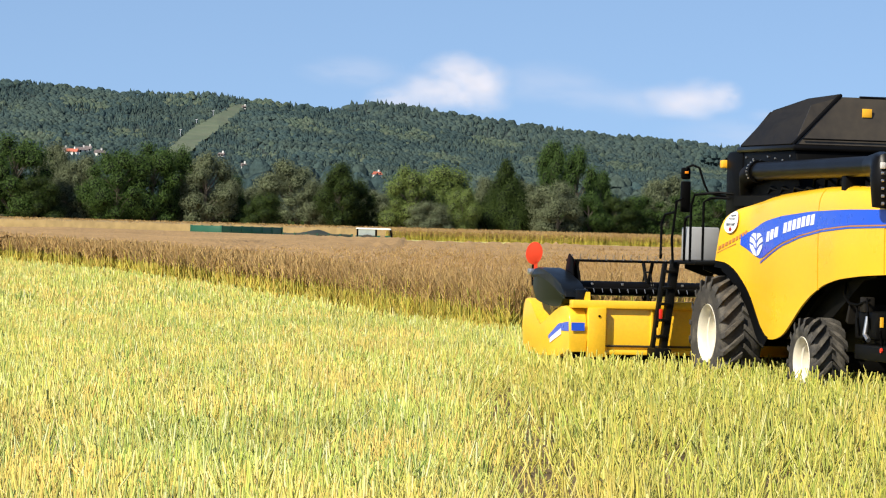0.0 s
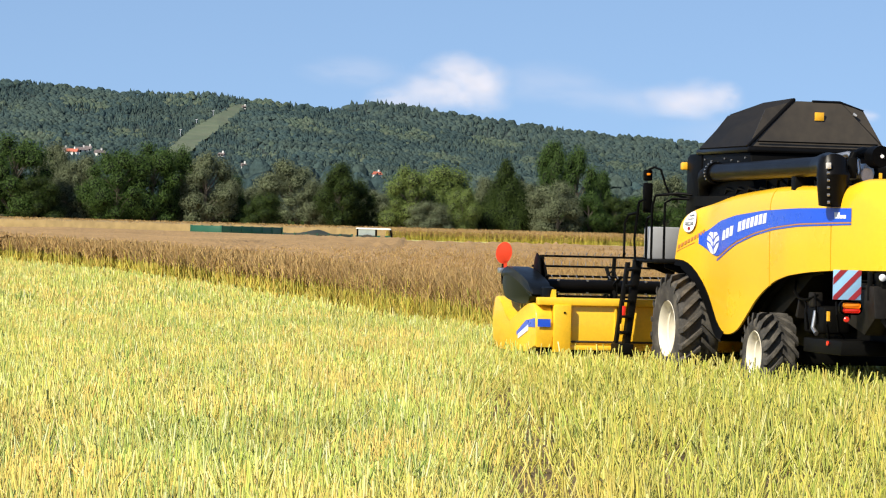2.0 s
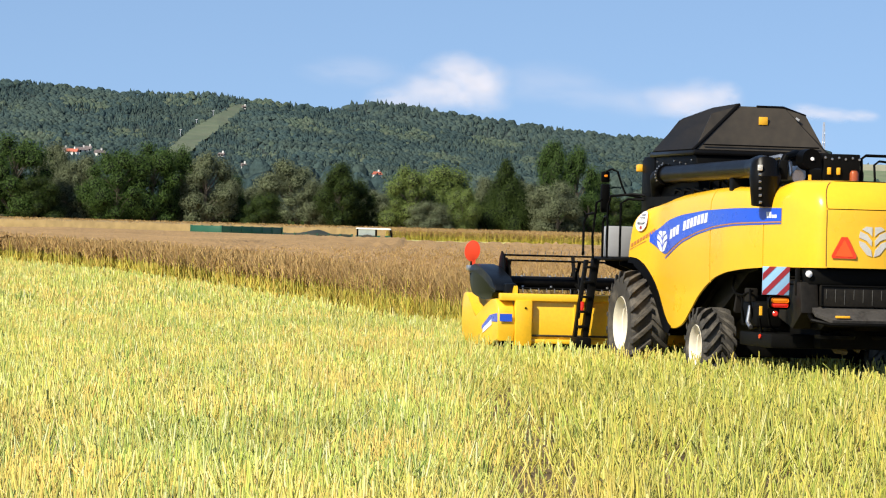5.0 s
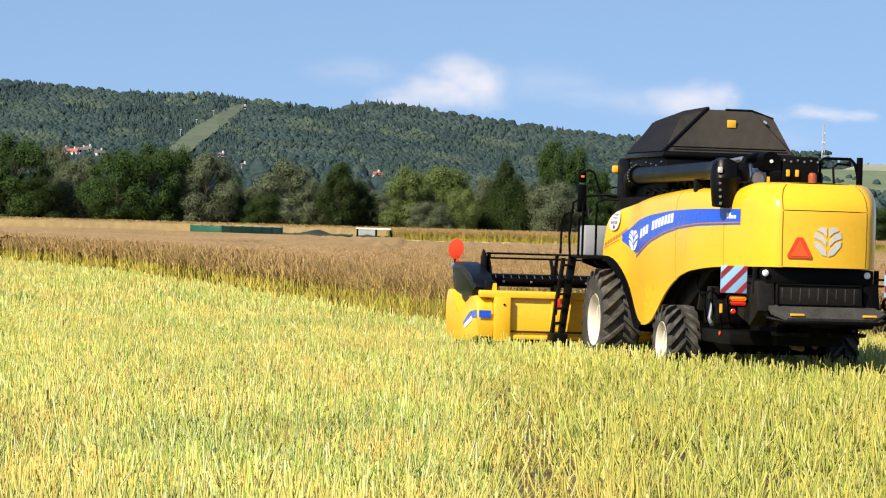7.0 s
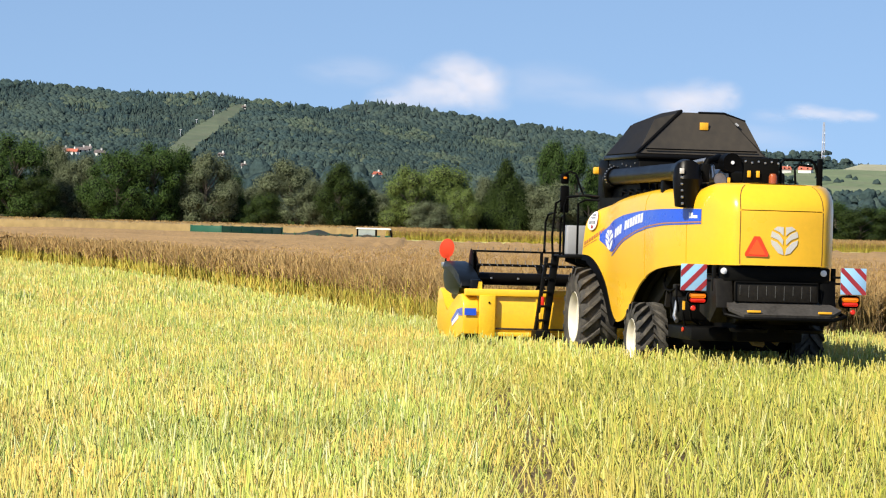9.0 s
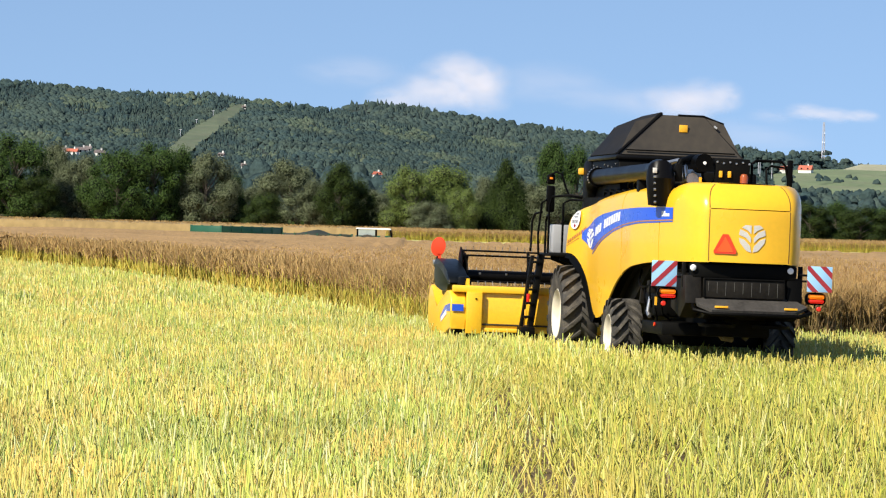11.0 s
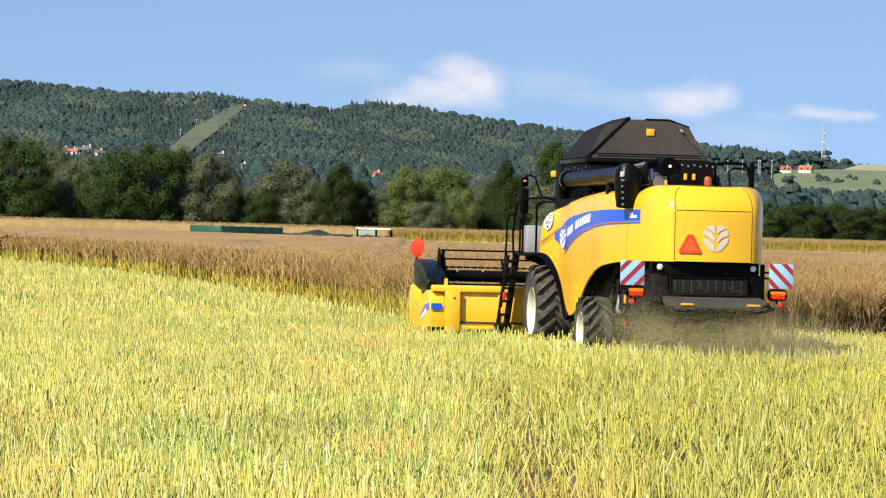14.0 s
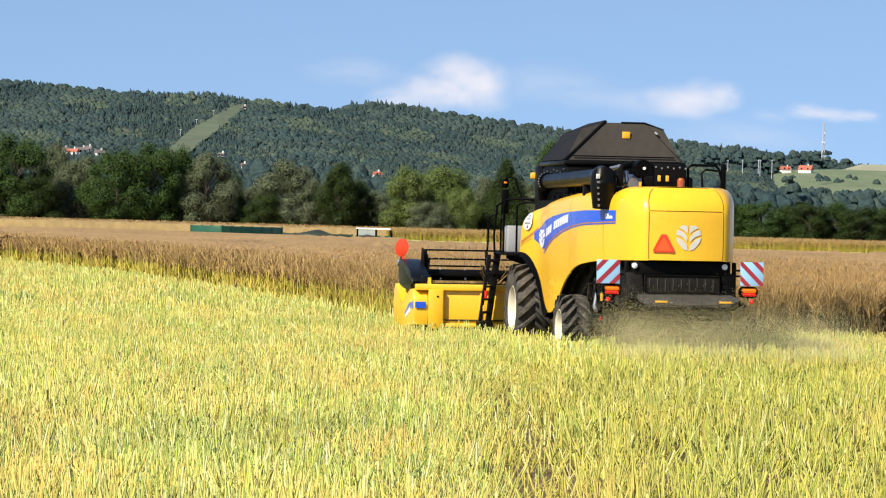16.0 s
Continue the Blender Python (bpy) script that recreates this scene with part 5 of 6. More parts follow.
    for sg in (-1, 1):
        for k in range(3):
            y = -0.025
            blade = BLADES[k]
            q = [(y - sg * by * 0.9, 2.16 + (bz - 2.16) * 0.92) for by, bz in blade]
            part("badge_leaf", rear_poly(bmesh.new(), q, 0.012), SILVER, c, "silver leaf badge blade")
    # dark strips laid over the joints between the rear door and the hood corners
    for sg in (1, -1):
        for z0, z1 in ((2.0, 2.845), (2.87, 3.26)):
            bm = bmesh.new()
            rows = []
            for k in range(9):
                z = z0 + (z1 - z0) * k / 8
                w = side_y(-7.455, z) - 0.016
                rows.append([bm.verts.new((rear_x(w, z) - d, sg * (w + e), z)) for e, d in ((-0.008, 0.004), (0.006, 0.002), (0.006, -0.02), (-0.008, -0.02))])
            for a, b in zip(rows, rows[1:]):
                for k in range(4):
                    bm.faces.new((a[k], a[(k + 1) % 4], b[(k + 1) % 4], b[k]))
            part("door_joint", bm, SEAM, c, "dark joint beside the rear door")
    for yy in (0.5, -0.5):
        part("door_latch", B(-7.37, -7.34, yy - 0.05, yy + 0.05, 2.85, 2.867), BLACK, c)
    # rear, below the hood
    part("rear_beam", B(-7.32, -7.0, -0.86, 0.9, 1.72, 1.96, 0.03), STEEL_BLACK, c, "black rear cross beam")
    for yy in (0.9, -0.74):
        part("work_lamp", L([(0.048, 0.0), (0.052, -0.03), (0.04, -0.04), (0, -0.045)], (-7.33, yy, 1.88), "x", 20), WHITE, c, "small round white rear lamp")
    part("chopper_cover", B(-7.42, -7.3, -0.63, 0.72, 1.4, 1.72, 0.02), DARKDUST, c, "dark ribbed chopper cover")
    part("cover_frame", T([(-7.43, 0.72, 1.41), (-7.43, 0.72, 1.71), (-7.43, -0.63, 1.71), (-7.43, -0.63, 1.41)], 0.016, 6), STEEL_BLACK, c)
    for k in range(9):
        y = -0.52 + k * 0.145
        part("rib", B(-7.427, -7.415, y, y + 0.008, 1.43 + 0.04 * (k % 3), 1.66, 0.002), DUST_RIB, c, "dusty cover rib")
    bm = bmesh.new()
    plan = [(-7.28, 0.84, 1.42), (-7.6, 0.86, 1.3), (-7.8, 0.66, 1.21), (-7.8, -0.74, 1.21), (-7.6, -0.98, 1.3), (-7.28, -0.8, 1.42)]
    up, dn = [bm.verts.new(p) for p in plan], [bm.verts.new((p[0] + 0.02, p[1], p[2] - 0.05)) for p in plan]
    bm.faces.new((up[0], up[1], up[4], up[5])), bm.faces.new((up[1], up[2], up[3], up[4]))
    bm.faces.new((dn[0], dn[1], dn[4], dn[5])), bm.faces.new((dn[1], dn[2], dn[3], dn[4]))
    for a in range(6):
        bm.faces.new((up[a], up[(a + 1) % 6], dn[(a + 1) % 6], dn[a]))
    part("tailgate", bm, GATE, c, "grey dusty sloping spreader tailgate")
    part("tailgate_edge", T([(-7.3, 0.88, 1.3), (-7.62, 0.92, 1.2), (-7.83, 0.7, 1.14), (-7.83, -0.78, 1.14), (-7.62, -1.04, 1.2), (-7.3, -0.9, 1.3)], 0.032, 8), BLACK, c, "black bent edge of the tailgate")
    part("spreader_hood", PR([(-6.6, 1.05), (-6.6, 1.3), (-7.25, 1.34), (-7.7, 1.14), (-7.5, 1.05)], "y", -0.8, 0.75, 0.02), STEEL_BLACK, c, "black spreader hood")
    for yy in (0.5, -0.66):
        part("amber_marker", B(-7.8, -7.76, yy - 0.11, yy + 0.11, 1.24, 1.275, 0.006, m=None), LABEL, c, "amber marker strip")
    part("chopper_box", PR([(-6.3, 1.2), (-6.3, 1.8), (-7.3, 1.75), (-7.4, 1.3), (-7.0, 1.05)], "y", 0.74, 1.02, 0.02), DARKDUST, c, "dusty olive-black chopper side housing")
    part("chopper_box", PR([(-6.3, 1.2), (-6.3, 1.8), (-7.3, 1.75), (-7.4, 1.3), (-7.0, 1.05)], "y", -0.95, -0.7, 0.02), BLACK, c, "black chopper side housing")
    part("spreader", L([(0.3, 0), (0.32, 0.05), (0.1, 0.08), (0.05, 0.2), (0, 0.2)], (-7.3, 0.45, 0.92), "z", 18), STEEL_BLACK, c)
    part("spreader", L([(0.3, 0), (0.32, 0.05), (0.1, 0.08), (0.05, 0.2), (0, 0.2)], (-7.3, -0.45, 0.92), "z", 18), STEEL_BLACK, c)
    part("tow_bar", B(-6.6, -5.0, 0.2, 1.22, 0.74, 0.95, 0.02), STEEL_BLACK, c)
    part("reflector", L([(0.035, 0), (0.035, 0.02), (0, 0.02)], (-6.1, 1.23, 0.9), "y", 14), REDLENS, c, "small red reflector")
    part("amber_marker", B(-6.06, -6.0, 1.2, 1.23, 1.22, 1.36), LABEL, c, "amber marker")
    part("side_tank", B(-5.6, -4.75, 0.72, 1.14, 1.02, 1.42, 0.05), STEEL_BLACK, c)
    for k, (x, z) in enumerate(((-4.9, 1.5), (-5.3, 1.6), (-5.8, 1.35), (-6.2, 1.5))):
        part("hose", T([(x, 1.16, z), (x - 0.15, 1.2, z - 0.18), (x - 0.1, 1.15, z - 0.42), (x + 0.2, 0.95, z - 0.52)], 0.018, 6), BLACK, c)
    part("exhaust_pipe", T([(-5.35, 1.16, 1.35), (-5.35, 1.2, 1.1), (-5.5, 1.2, 1.02)], 0.035, 10), STEEL, c, "bare steel pipe")
    for side in (1, -1):
        striped_board(c, side)
    part("beam_bracket", B(-7.16, -7.08, -1.0, -0.93, 1.42, 1.96, 0.012), STEEL_BLACK, c)
    part("beam_bracket", B(-7.16, -7.08, 0.97, 1.03, 1.55, 1.96, 0.012), STEEL_BLACK, c)
    part("drop_arm", T([(-5.9, -0.35, 1.15), (-6.1, -0.42, 0.85), (-6.1, -0.3, 0.7)], 0.06, 8), OCHRE, c, "ochre-dusted drop arm")
    part("drop_arm", T([(-6.5, 0.3, 0.9), (-6.6, 0.18, 0.72), (-6.5, 0.0, 0.7)], 0.05, 8), OCHRE, c, "ochre-dusted drop arm")
    part("hose", T([(-4.3, 1.1, 1.8), (-4.45, 1.18, 1.62), (-4.7, 1.2, 1.52), (-5.0, 1.19, 1.5), (-5.3, 1.12, 1.58)], 0.02, 8), BLACK, c)
    part("valve_block", B(-5.2, -5.0, 1.0, 1.16, 1.4, 1.62, 0.02), DARKDUST, c, "dusty hydraulic valve block")
    part("mud_shield", PR([(-4.5, 1.25), (-4.62, 1.5), (-4.68, 1.5), (-4.6, 1.22)], "y", 0.6, 1.18, 0.01), DARKDUST, c, "dusty mud shield behind the wheel")
    # grain tank and its folding roof
    part("tank_wall", PR([(0.5, 2.95), (0.5, 3.8), (-2.05, 3.82), (-2.4, 3.0)], "y", -1.14, 1.14, 0.03), BLACK, c, "black grain tank wall")
    part("tank_rim", B(-2.15, 0.5, -1.2, 1.2, 3.74, 3.83, 0.03), BLACK_GLOSS, c, "black tank rim")

    def plate(name, pts, label, t=0.035):
        bm = bmesh.new()
        a = [Vector(p) for p in pts]
        nrm = (a[1] - a[0]).cross(a[2] - a[0]).normalized() * t
        va, vb = [bm.verts.new(p) for p in a], [bm.verts.new(p + nrm) for p in a]
        n = len(a)
        bm.faces.new(va[::-1]), bm.faces.new(vb)
        for i in range(n):
            bm.faces.new((va[i], va[(i + 1) % n], vb[(i + 1) % n], vb[i]))
        return part(name, bm, DUSTY if "rear" in label else DARKDUST, c, label)
    plate("tank_flap", [(-1.98, 1.13, 3.83), (-1.98, -1.13, 3.83), (-1.76, -0.84, 4.43), (-1.7, -0.46, 4.57), (-1.7, 0.32, 4.57), (-1.76, 0.8, 4.43)], "dusty black rear tank flap")
    plate("tank_flap", [(0.36, 1.16, 3.82), (-2.02, 1.16, 3.82), (-1.74, 0.32, 4.6), (-0.6, 0.42, 4.55), (0.05, 0.75, 4.37)], "dusty black left tank flap")
    plate("tank_flap", [(-2.02, -1.14, 3.82), (0.36, -1.14, 3.82), (0.05, -0.85, 4.35), (-0.6, -0.5, 4.53), (-1.74, -0.46, 4.55)], "black right tank flap")
    plate("tank_flap", [(0.36, -1.14, 3.83), (0.36, 1.14, 3.83), (0.05, 0.8, 4.37), (0.05, -0.85, 4.37)], "black front tank flap")
    part("flap_edge", T([(-2.03, 1.17, 3.83), (-1.72, 0.3, 4.61)], 0.028), BLACK_GLOSS, c)
    part("flap_edge", T([(-1.74, 0.31, 4.61), (-0.6, 0.42, 4.57), (0.05, 0.76, 4.39)], 0.02), BLACK_GLOSS, c)
    part("flap_edge", T([(-1.76, -0.84, 4.45), (-1.72, -0.46, 4.58), (-1.72, 0.0, 4.58)], 0.026), BLACK_GLOSS, c)
    part("flap_seam", T([(-2.03, 1.0, 3.92), (-2.03, -1.0, 3.92)], 0.012), BLACK, c)
    part("amber_plate", B(-1.87, -1.845, -0.15, -0.0, 4.28, 4.41, 0.004, m=None), LABEL, c, "amber plate on the tank flap")
    part("flap_strut", T([(-1.86, -0.64, 4.41), (-1.88, -0.69, 4.37)], 0.02), GREY, c)
    # dark frame behind the cab, cab
    part("cab_frame", PR([(1.08, 2.6), (1.08, 3.7), (0.95, 3.76), (0.3, 3.76), (0.3, 2.7)], "y", 0.86, 1.16, 0.03), BLACK, c, "black cab rear frame")
    part("cab_frame", PR([(1.08, 2.6), (1.08, 3.7), (0.95, 3.76), (0.3, 3.76), (0.3, 2.7)], "y", -1.16, -0.86, 0.03), BLACK, c, "black cab rear frame")
    part("cab", PR([(0.55, 1.95), (0.55, 3.6), (2.3, 3.6), (2.55, 2.9), (2.3, 1.95)], "y", -0.9, 0.48, 0.05), GLASS, c, "dark glazed operator cab")
    part("cab_roof", B(0.5, 2.4, -0.95, 0.52, 3.58, 3.7, 0.05), BLACK, c, "black cab roof")
    part("roof_lamp", B(1.05, 1.2, 1.08, 1.24, 3.5, 3.63, 0.03), LABEL, c, "amber lamp on the cab roof corner")
    # unloading auger folded along the side
    aug = part("unloading_auger", T([(-0.5, 1.22, 3.43), (-5.6, 1.24, 3.47)], 0.145, 24), BLACK_GLOSS, c, "black unloading auger tube")
    part("auger_knee", T([(0.1, 1.05, 2.9), (0.05, 1.1, 3.2), (-0.15, 1.18, 3.37), (-0.55, 1.22, 3.43)], [0.18, 0.18, 0.175, 0.165], 18), BLACK, aug, "black auger knee")
    part("flange", T([(-0.62, 1.22, 3.43), (-0.7, 1.22, 3.43)], 0.18, 20), BLACK, aug)
    part("auger_spout", T([(-5.55, 1.24, 3.47), (-5.92, 1.24, 3.49), (-6.1, 1.24, 3.46), (-6.16, 1.24, 3.33), (-6.12, 1.24, 3.1), (-6.1, 1.24, 2.89)], [0.155, 0.18, 0.225, 0.245, 0.215, 0.185], 20), BLACK_GLOSS, aug, "black auger spout")
    for k in range(5):
        part("rivet", L([(0.022, -0.02), (0.022, 0.012), (0, 0.016)], (-6.14 - 0.8 * (0.25 - 0.014 * k), 1.24 + 0.6 * (0.25 - 0.014 * k), 3.36 - k * 0.105), "y", 8), STEEL, aug)
    part("spout_badge", B(-6.37, -6.32, 1.35, 1.42, 3.42, 3.51, 0.01), SILVER, aug, "silver badge on the spout")
    for k in range(7):
        a = -0.6 + k * 0.3
        part("rivet", L([(0.014, 0), (0.014, 0.02), (0, 0.02)], (-0.62, 1.22 + 0.175 * math.cos(a), 3.43 + 0.175 * math.sin(a)), "y", 8), STEEL, aug)
    part("auger_cradle", B(-4.7, -4.5, 1.0, 1.3, 3.05, 3.38, 0.02), STEEL_BLACK, c)
    for k in range(8):
        x = -0.9 - k * 0.55
        part("deck_pipe", T([(x, 1.12, 3.1), (x - 0.2, 1.16, 3.18), (x - 0.5, 1.1, 3.14)], 0.03, 7), STEEL_BLACK, c)
    # engine bay behind the tank
    part("engine_block", B(-5.6, -2.9, -0.55, 0.75, 3.06, 3.5, 0.05), STEEL_BLACK, c, "black engine block")
    part("air_filter", T([(-5.0, 0.95, 3.36), (-5.75, 0.55, 3.4)], 0.13, 16), STEEL, c, "silver air duct")
    part("air_filter", T([(-5.9, 0.52, 3.62), (-6.15, 0.5, 3.63)], [0.165, 0.155], 22), BLACK, c, "round black air filter cap")
    part("filter_badge", L([(0.028, 0), (0.028, -0.015), (0, -0.015)], (-6.16, 0.5, 3.63), "x", 14), WHITE, c)
    part("bay_panel", B(-6.1, -6.0, -0.3, 0.3, 3.25, 3.72, 0.02), STEEL_BLACK, c)
    for yy in (0.21, 0.06):
        part("amber_label", B(-6.14, -6.1, yy - 0.028, yy + 0.028, 3.4, 3.51, 0.01), LABEL, c, "amber warning label")
    part("amber_label", B(-6.5, -6.47, 0.62, 0.66, 3.3, 3.38), LABEL, c)
    part("beacon", L([(0.085, 0.2), (0.085, 0.3), (0.07, 0.31), (0.07, 0.43), (0.045, 0.47), (0, 0.475)], (-6.1, -0.2, 3.0), "z", 20), BEACON, c, "red-amber flashing beacon")
    # pipes, clamps and bolts that catch the light round the engine
    part("coolant_pipe", T([(-5.2, 0.95, 3.5), (-5.5, 0.98, 3.62), (-5.75, 0.86, 3.66), (-5.9, 0.78, 3.56), (-5.92, 0.76, 3.36)], 0.045, 10), STEEL, c, "bare steel coolant pipe")
    part("air_hose", T([(-5.4, 0.3, 3.66), (-5.7, 0.62, 3.72), (-5.95, 0.86, 3.64), (-6.0, 0.95, 3.46)], 0.06, 10), BLACK, c, "ribbed black air hose")
    part("heat_shield", T([(-5.7, 0.72, 3.32), (-6.0, 0.66, 3.35)], 0.11, 16), COPPERY, c, "dull steel heat shield")
    part("bracket", B(-6.1, -6.02, 0.86, 0.98, 3.3, 3.6, 0.012), STEEL_BLACK, c)
    for k in range(6):
        part("bolt", L([(0.018, 0), (0.018, -0.014), (0, -0.016)], (-6.1, 0.27 - 0.11 * k, 3.66 - 0.02 * (k % 2)), "x", 8), STEEL, c)
    for k in range(7):
        part("bolt", L([(0.016, 0), (0.016, 0.014), (0, 0.016)], (0.15 - 0.34 * k, 1.145, 3.66 - 0.03 * (k % 3)), "y", 8), STEEL, c)
    for k in range(4):
        part("hydraulic_hose", T([(-2.6 - 0.5 * k, 1.02, 3.1), (-2.8 - 0.5 * k, 1.08, 3.3), (-3.1 - 0.5 * k, 1.04, 3.36), (-3.4 - 0.5 * k, 0.9, 3.2)], 0.025, 8), BLACK, c)
    # rear rail
    part("hand_rail", T([(-6.0, -0.36, 3.26), (-6.0, -0.35, 3.66), (-6.0, -0.42, 3.71), (-6.0, -0.86, 3.71), (-6.0, -0.93, 3.64), (-6.0, -1.02, 3.28)], 0.024), BLACK, c, "black hand rail")
    part("hand_rail", T([(-5.6, -0.72, 3.3), (-5.6, -0.7, 3.58), (-5.6, -0.78, 3.64), (-5.6, -1.0, 3.62)], 0.02), BLACK, c)
    part("hand_rail", B(-6.05, -5.95, -1.05, -0.97, 3.22, 3.74, 0.01), BLACK, c)
    # platform, ladder, rails, mirror
    part("platform", B(0.6, 1.95, 1.0, 1.8, 1.95, 2.01, 0.02), STEEL_BLACK, c, "black access platform")
    for x in (0.75, 1.7):
        part("platform_bracket", PR([(1.05, 1.95), (1.6, 1.95), (1.6, 1.88), (1.15, 1.72)], "x", x, x + 0.06, 0.008), STEEL_BLACK, c)
    part("tool_box", B(1.5, 1.9, 1.1, 1.62, 2.01, 2.55, 0.03), GREY, c, "light grey box on the platform")
    lad = part("ladder", PR([(1.93, 0.48), (2.03, 0.48), (1.86, 1.98), (1.74, 1.98)], "x", 1.54, 1.72, 0.01), STEEL_BLACK, c, "black access ladder")
    part("ladder_rail", PR([(2.12, 0.48), (2.18, 0.48), (1.99, 1.95), (1.93, 1.95)], "x", 1.6, 1.72, 0.008), STEEL_BLACK, lad)
    for k in range(6):
        z = 0.5 + k * 0.26
        y = 2.02 - 0.18 * (z - 0.48) / 1.45
        part("rung", B(1.5, 1.74, y - 0.02, y + 0.13, z, z + 0.045, 0.008), STEEL_BLACK, lad)
    part("ladder_reflector", B(1.575, 1.595, 2.0, 2.06, 1.02, 1.22, 0.01), REDLENS, lad, "red reflector")
    part("ladder_reflector", B(1.575, 1.595, 2.04, 2.09, 0.74, 0.92, 0.01), LABEL, lad, "amber reflector")
    part("ladder_foot", B(1.3, 1.75, 1.92, 2.2, 0.42, 0.6, 0.03), STEEL_BLACK, lad)
    for pts in ([(1.5, 1.88, 1.95), (1.52, 1.9, 2.35), (1.44, 1.86, 2.95), (1.3, 1.8, 3.0)],
                [(1.8, 1.98, 2.1), (1.84, 1.98, 2.04), (1.9, 1.96, 2.14), (1.96, 1.94, 2.6), (1.9, 1.9, 2.74), (1.6, 1.82, 2.78)],
                [(0.75, 1.84, 2.0), (0.75, 1.84, 2.9), (0.7, 1.8, 3.06), (0.4, 1.5, 3.1), (0.3, 1.3, 3.08)],
                [(1.05, 1.84, 2.0), (1.05, 1.84, 2.6), (0.95, 1.84, 2.7), (0.75, 1.84, 2.72)],
                [(1.15, 1.5, 2.02), (1.15, 1.5, 2.95), (1.05, 1.4, 3.02), (0.9, 1.1, 3.02)]):
        part("hand_rail", T(pts, 0.022), BLACK, c, "black hand rail")
    mir = part("mirror_arm", T([(1.35, 1.05, 3.05), (1.38, 1.35, 3.1), (1.4, 1.42, 3.25), (1.42, 1.5, 3.5), (1.46, 1.6, 3.54), (1.5, 1.68, 3.5), (1.52, 1.7, 3.42)], 0.02), BLACK, c, "black mirror arm")
    part("mirror", B(1.5, 1.6, 1.6, 1.76, 2.78, 3.28, 0.03), BLACK, mir, "tall black wing mirror")
    part("mirror", B(1.5, 1.6, 1.61, 1.76, 3.31, 3.5, 0.03), BLACK, mir, "small black wing mirror")
    part("mirror_lamp", B(1.47, 1.5, 1.66, 1.72, 3.4, 3.44, 0.008), AMBER, mir, "amber side lamp")
    part("feeder_house", PR([(0.3, 0.9), (0.3, 1.75), (1.9, 1.25), (1.9, 0.5)], "y", -0.75, 0.75, 0.03), YELLOW_DULL, c, "yellow feeder house")
    # wheels
    MOVING["wheels"] = []
    for side in (1, -1):
        MOVING["wheels"].append((wheel(c, "front_wheel", (0, side * 1.46, 0.9), 0.9, 0.68, 0.43, 19, side), (0, side * 1.46, 0.9), 0.9))
        y = 1.3 if side > 0 else -1.4
        MOVING["wheels"].append((wheel(c, "rear_wheel", (-3.72, y, 0.64), 0.64, 0.54, 0.33, 17, side), (-3.72, y, 0.64), 0.64))
    build_header(c)
    MOVING["combine"] = c


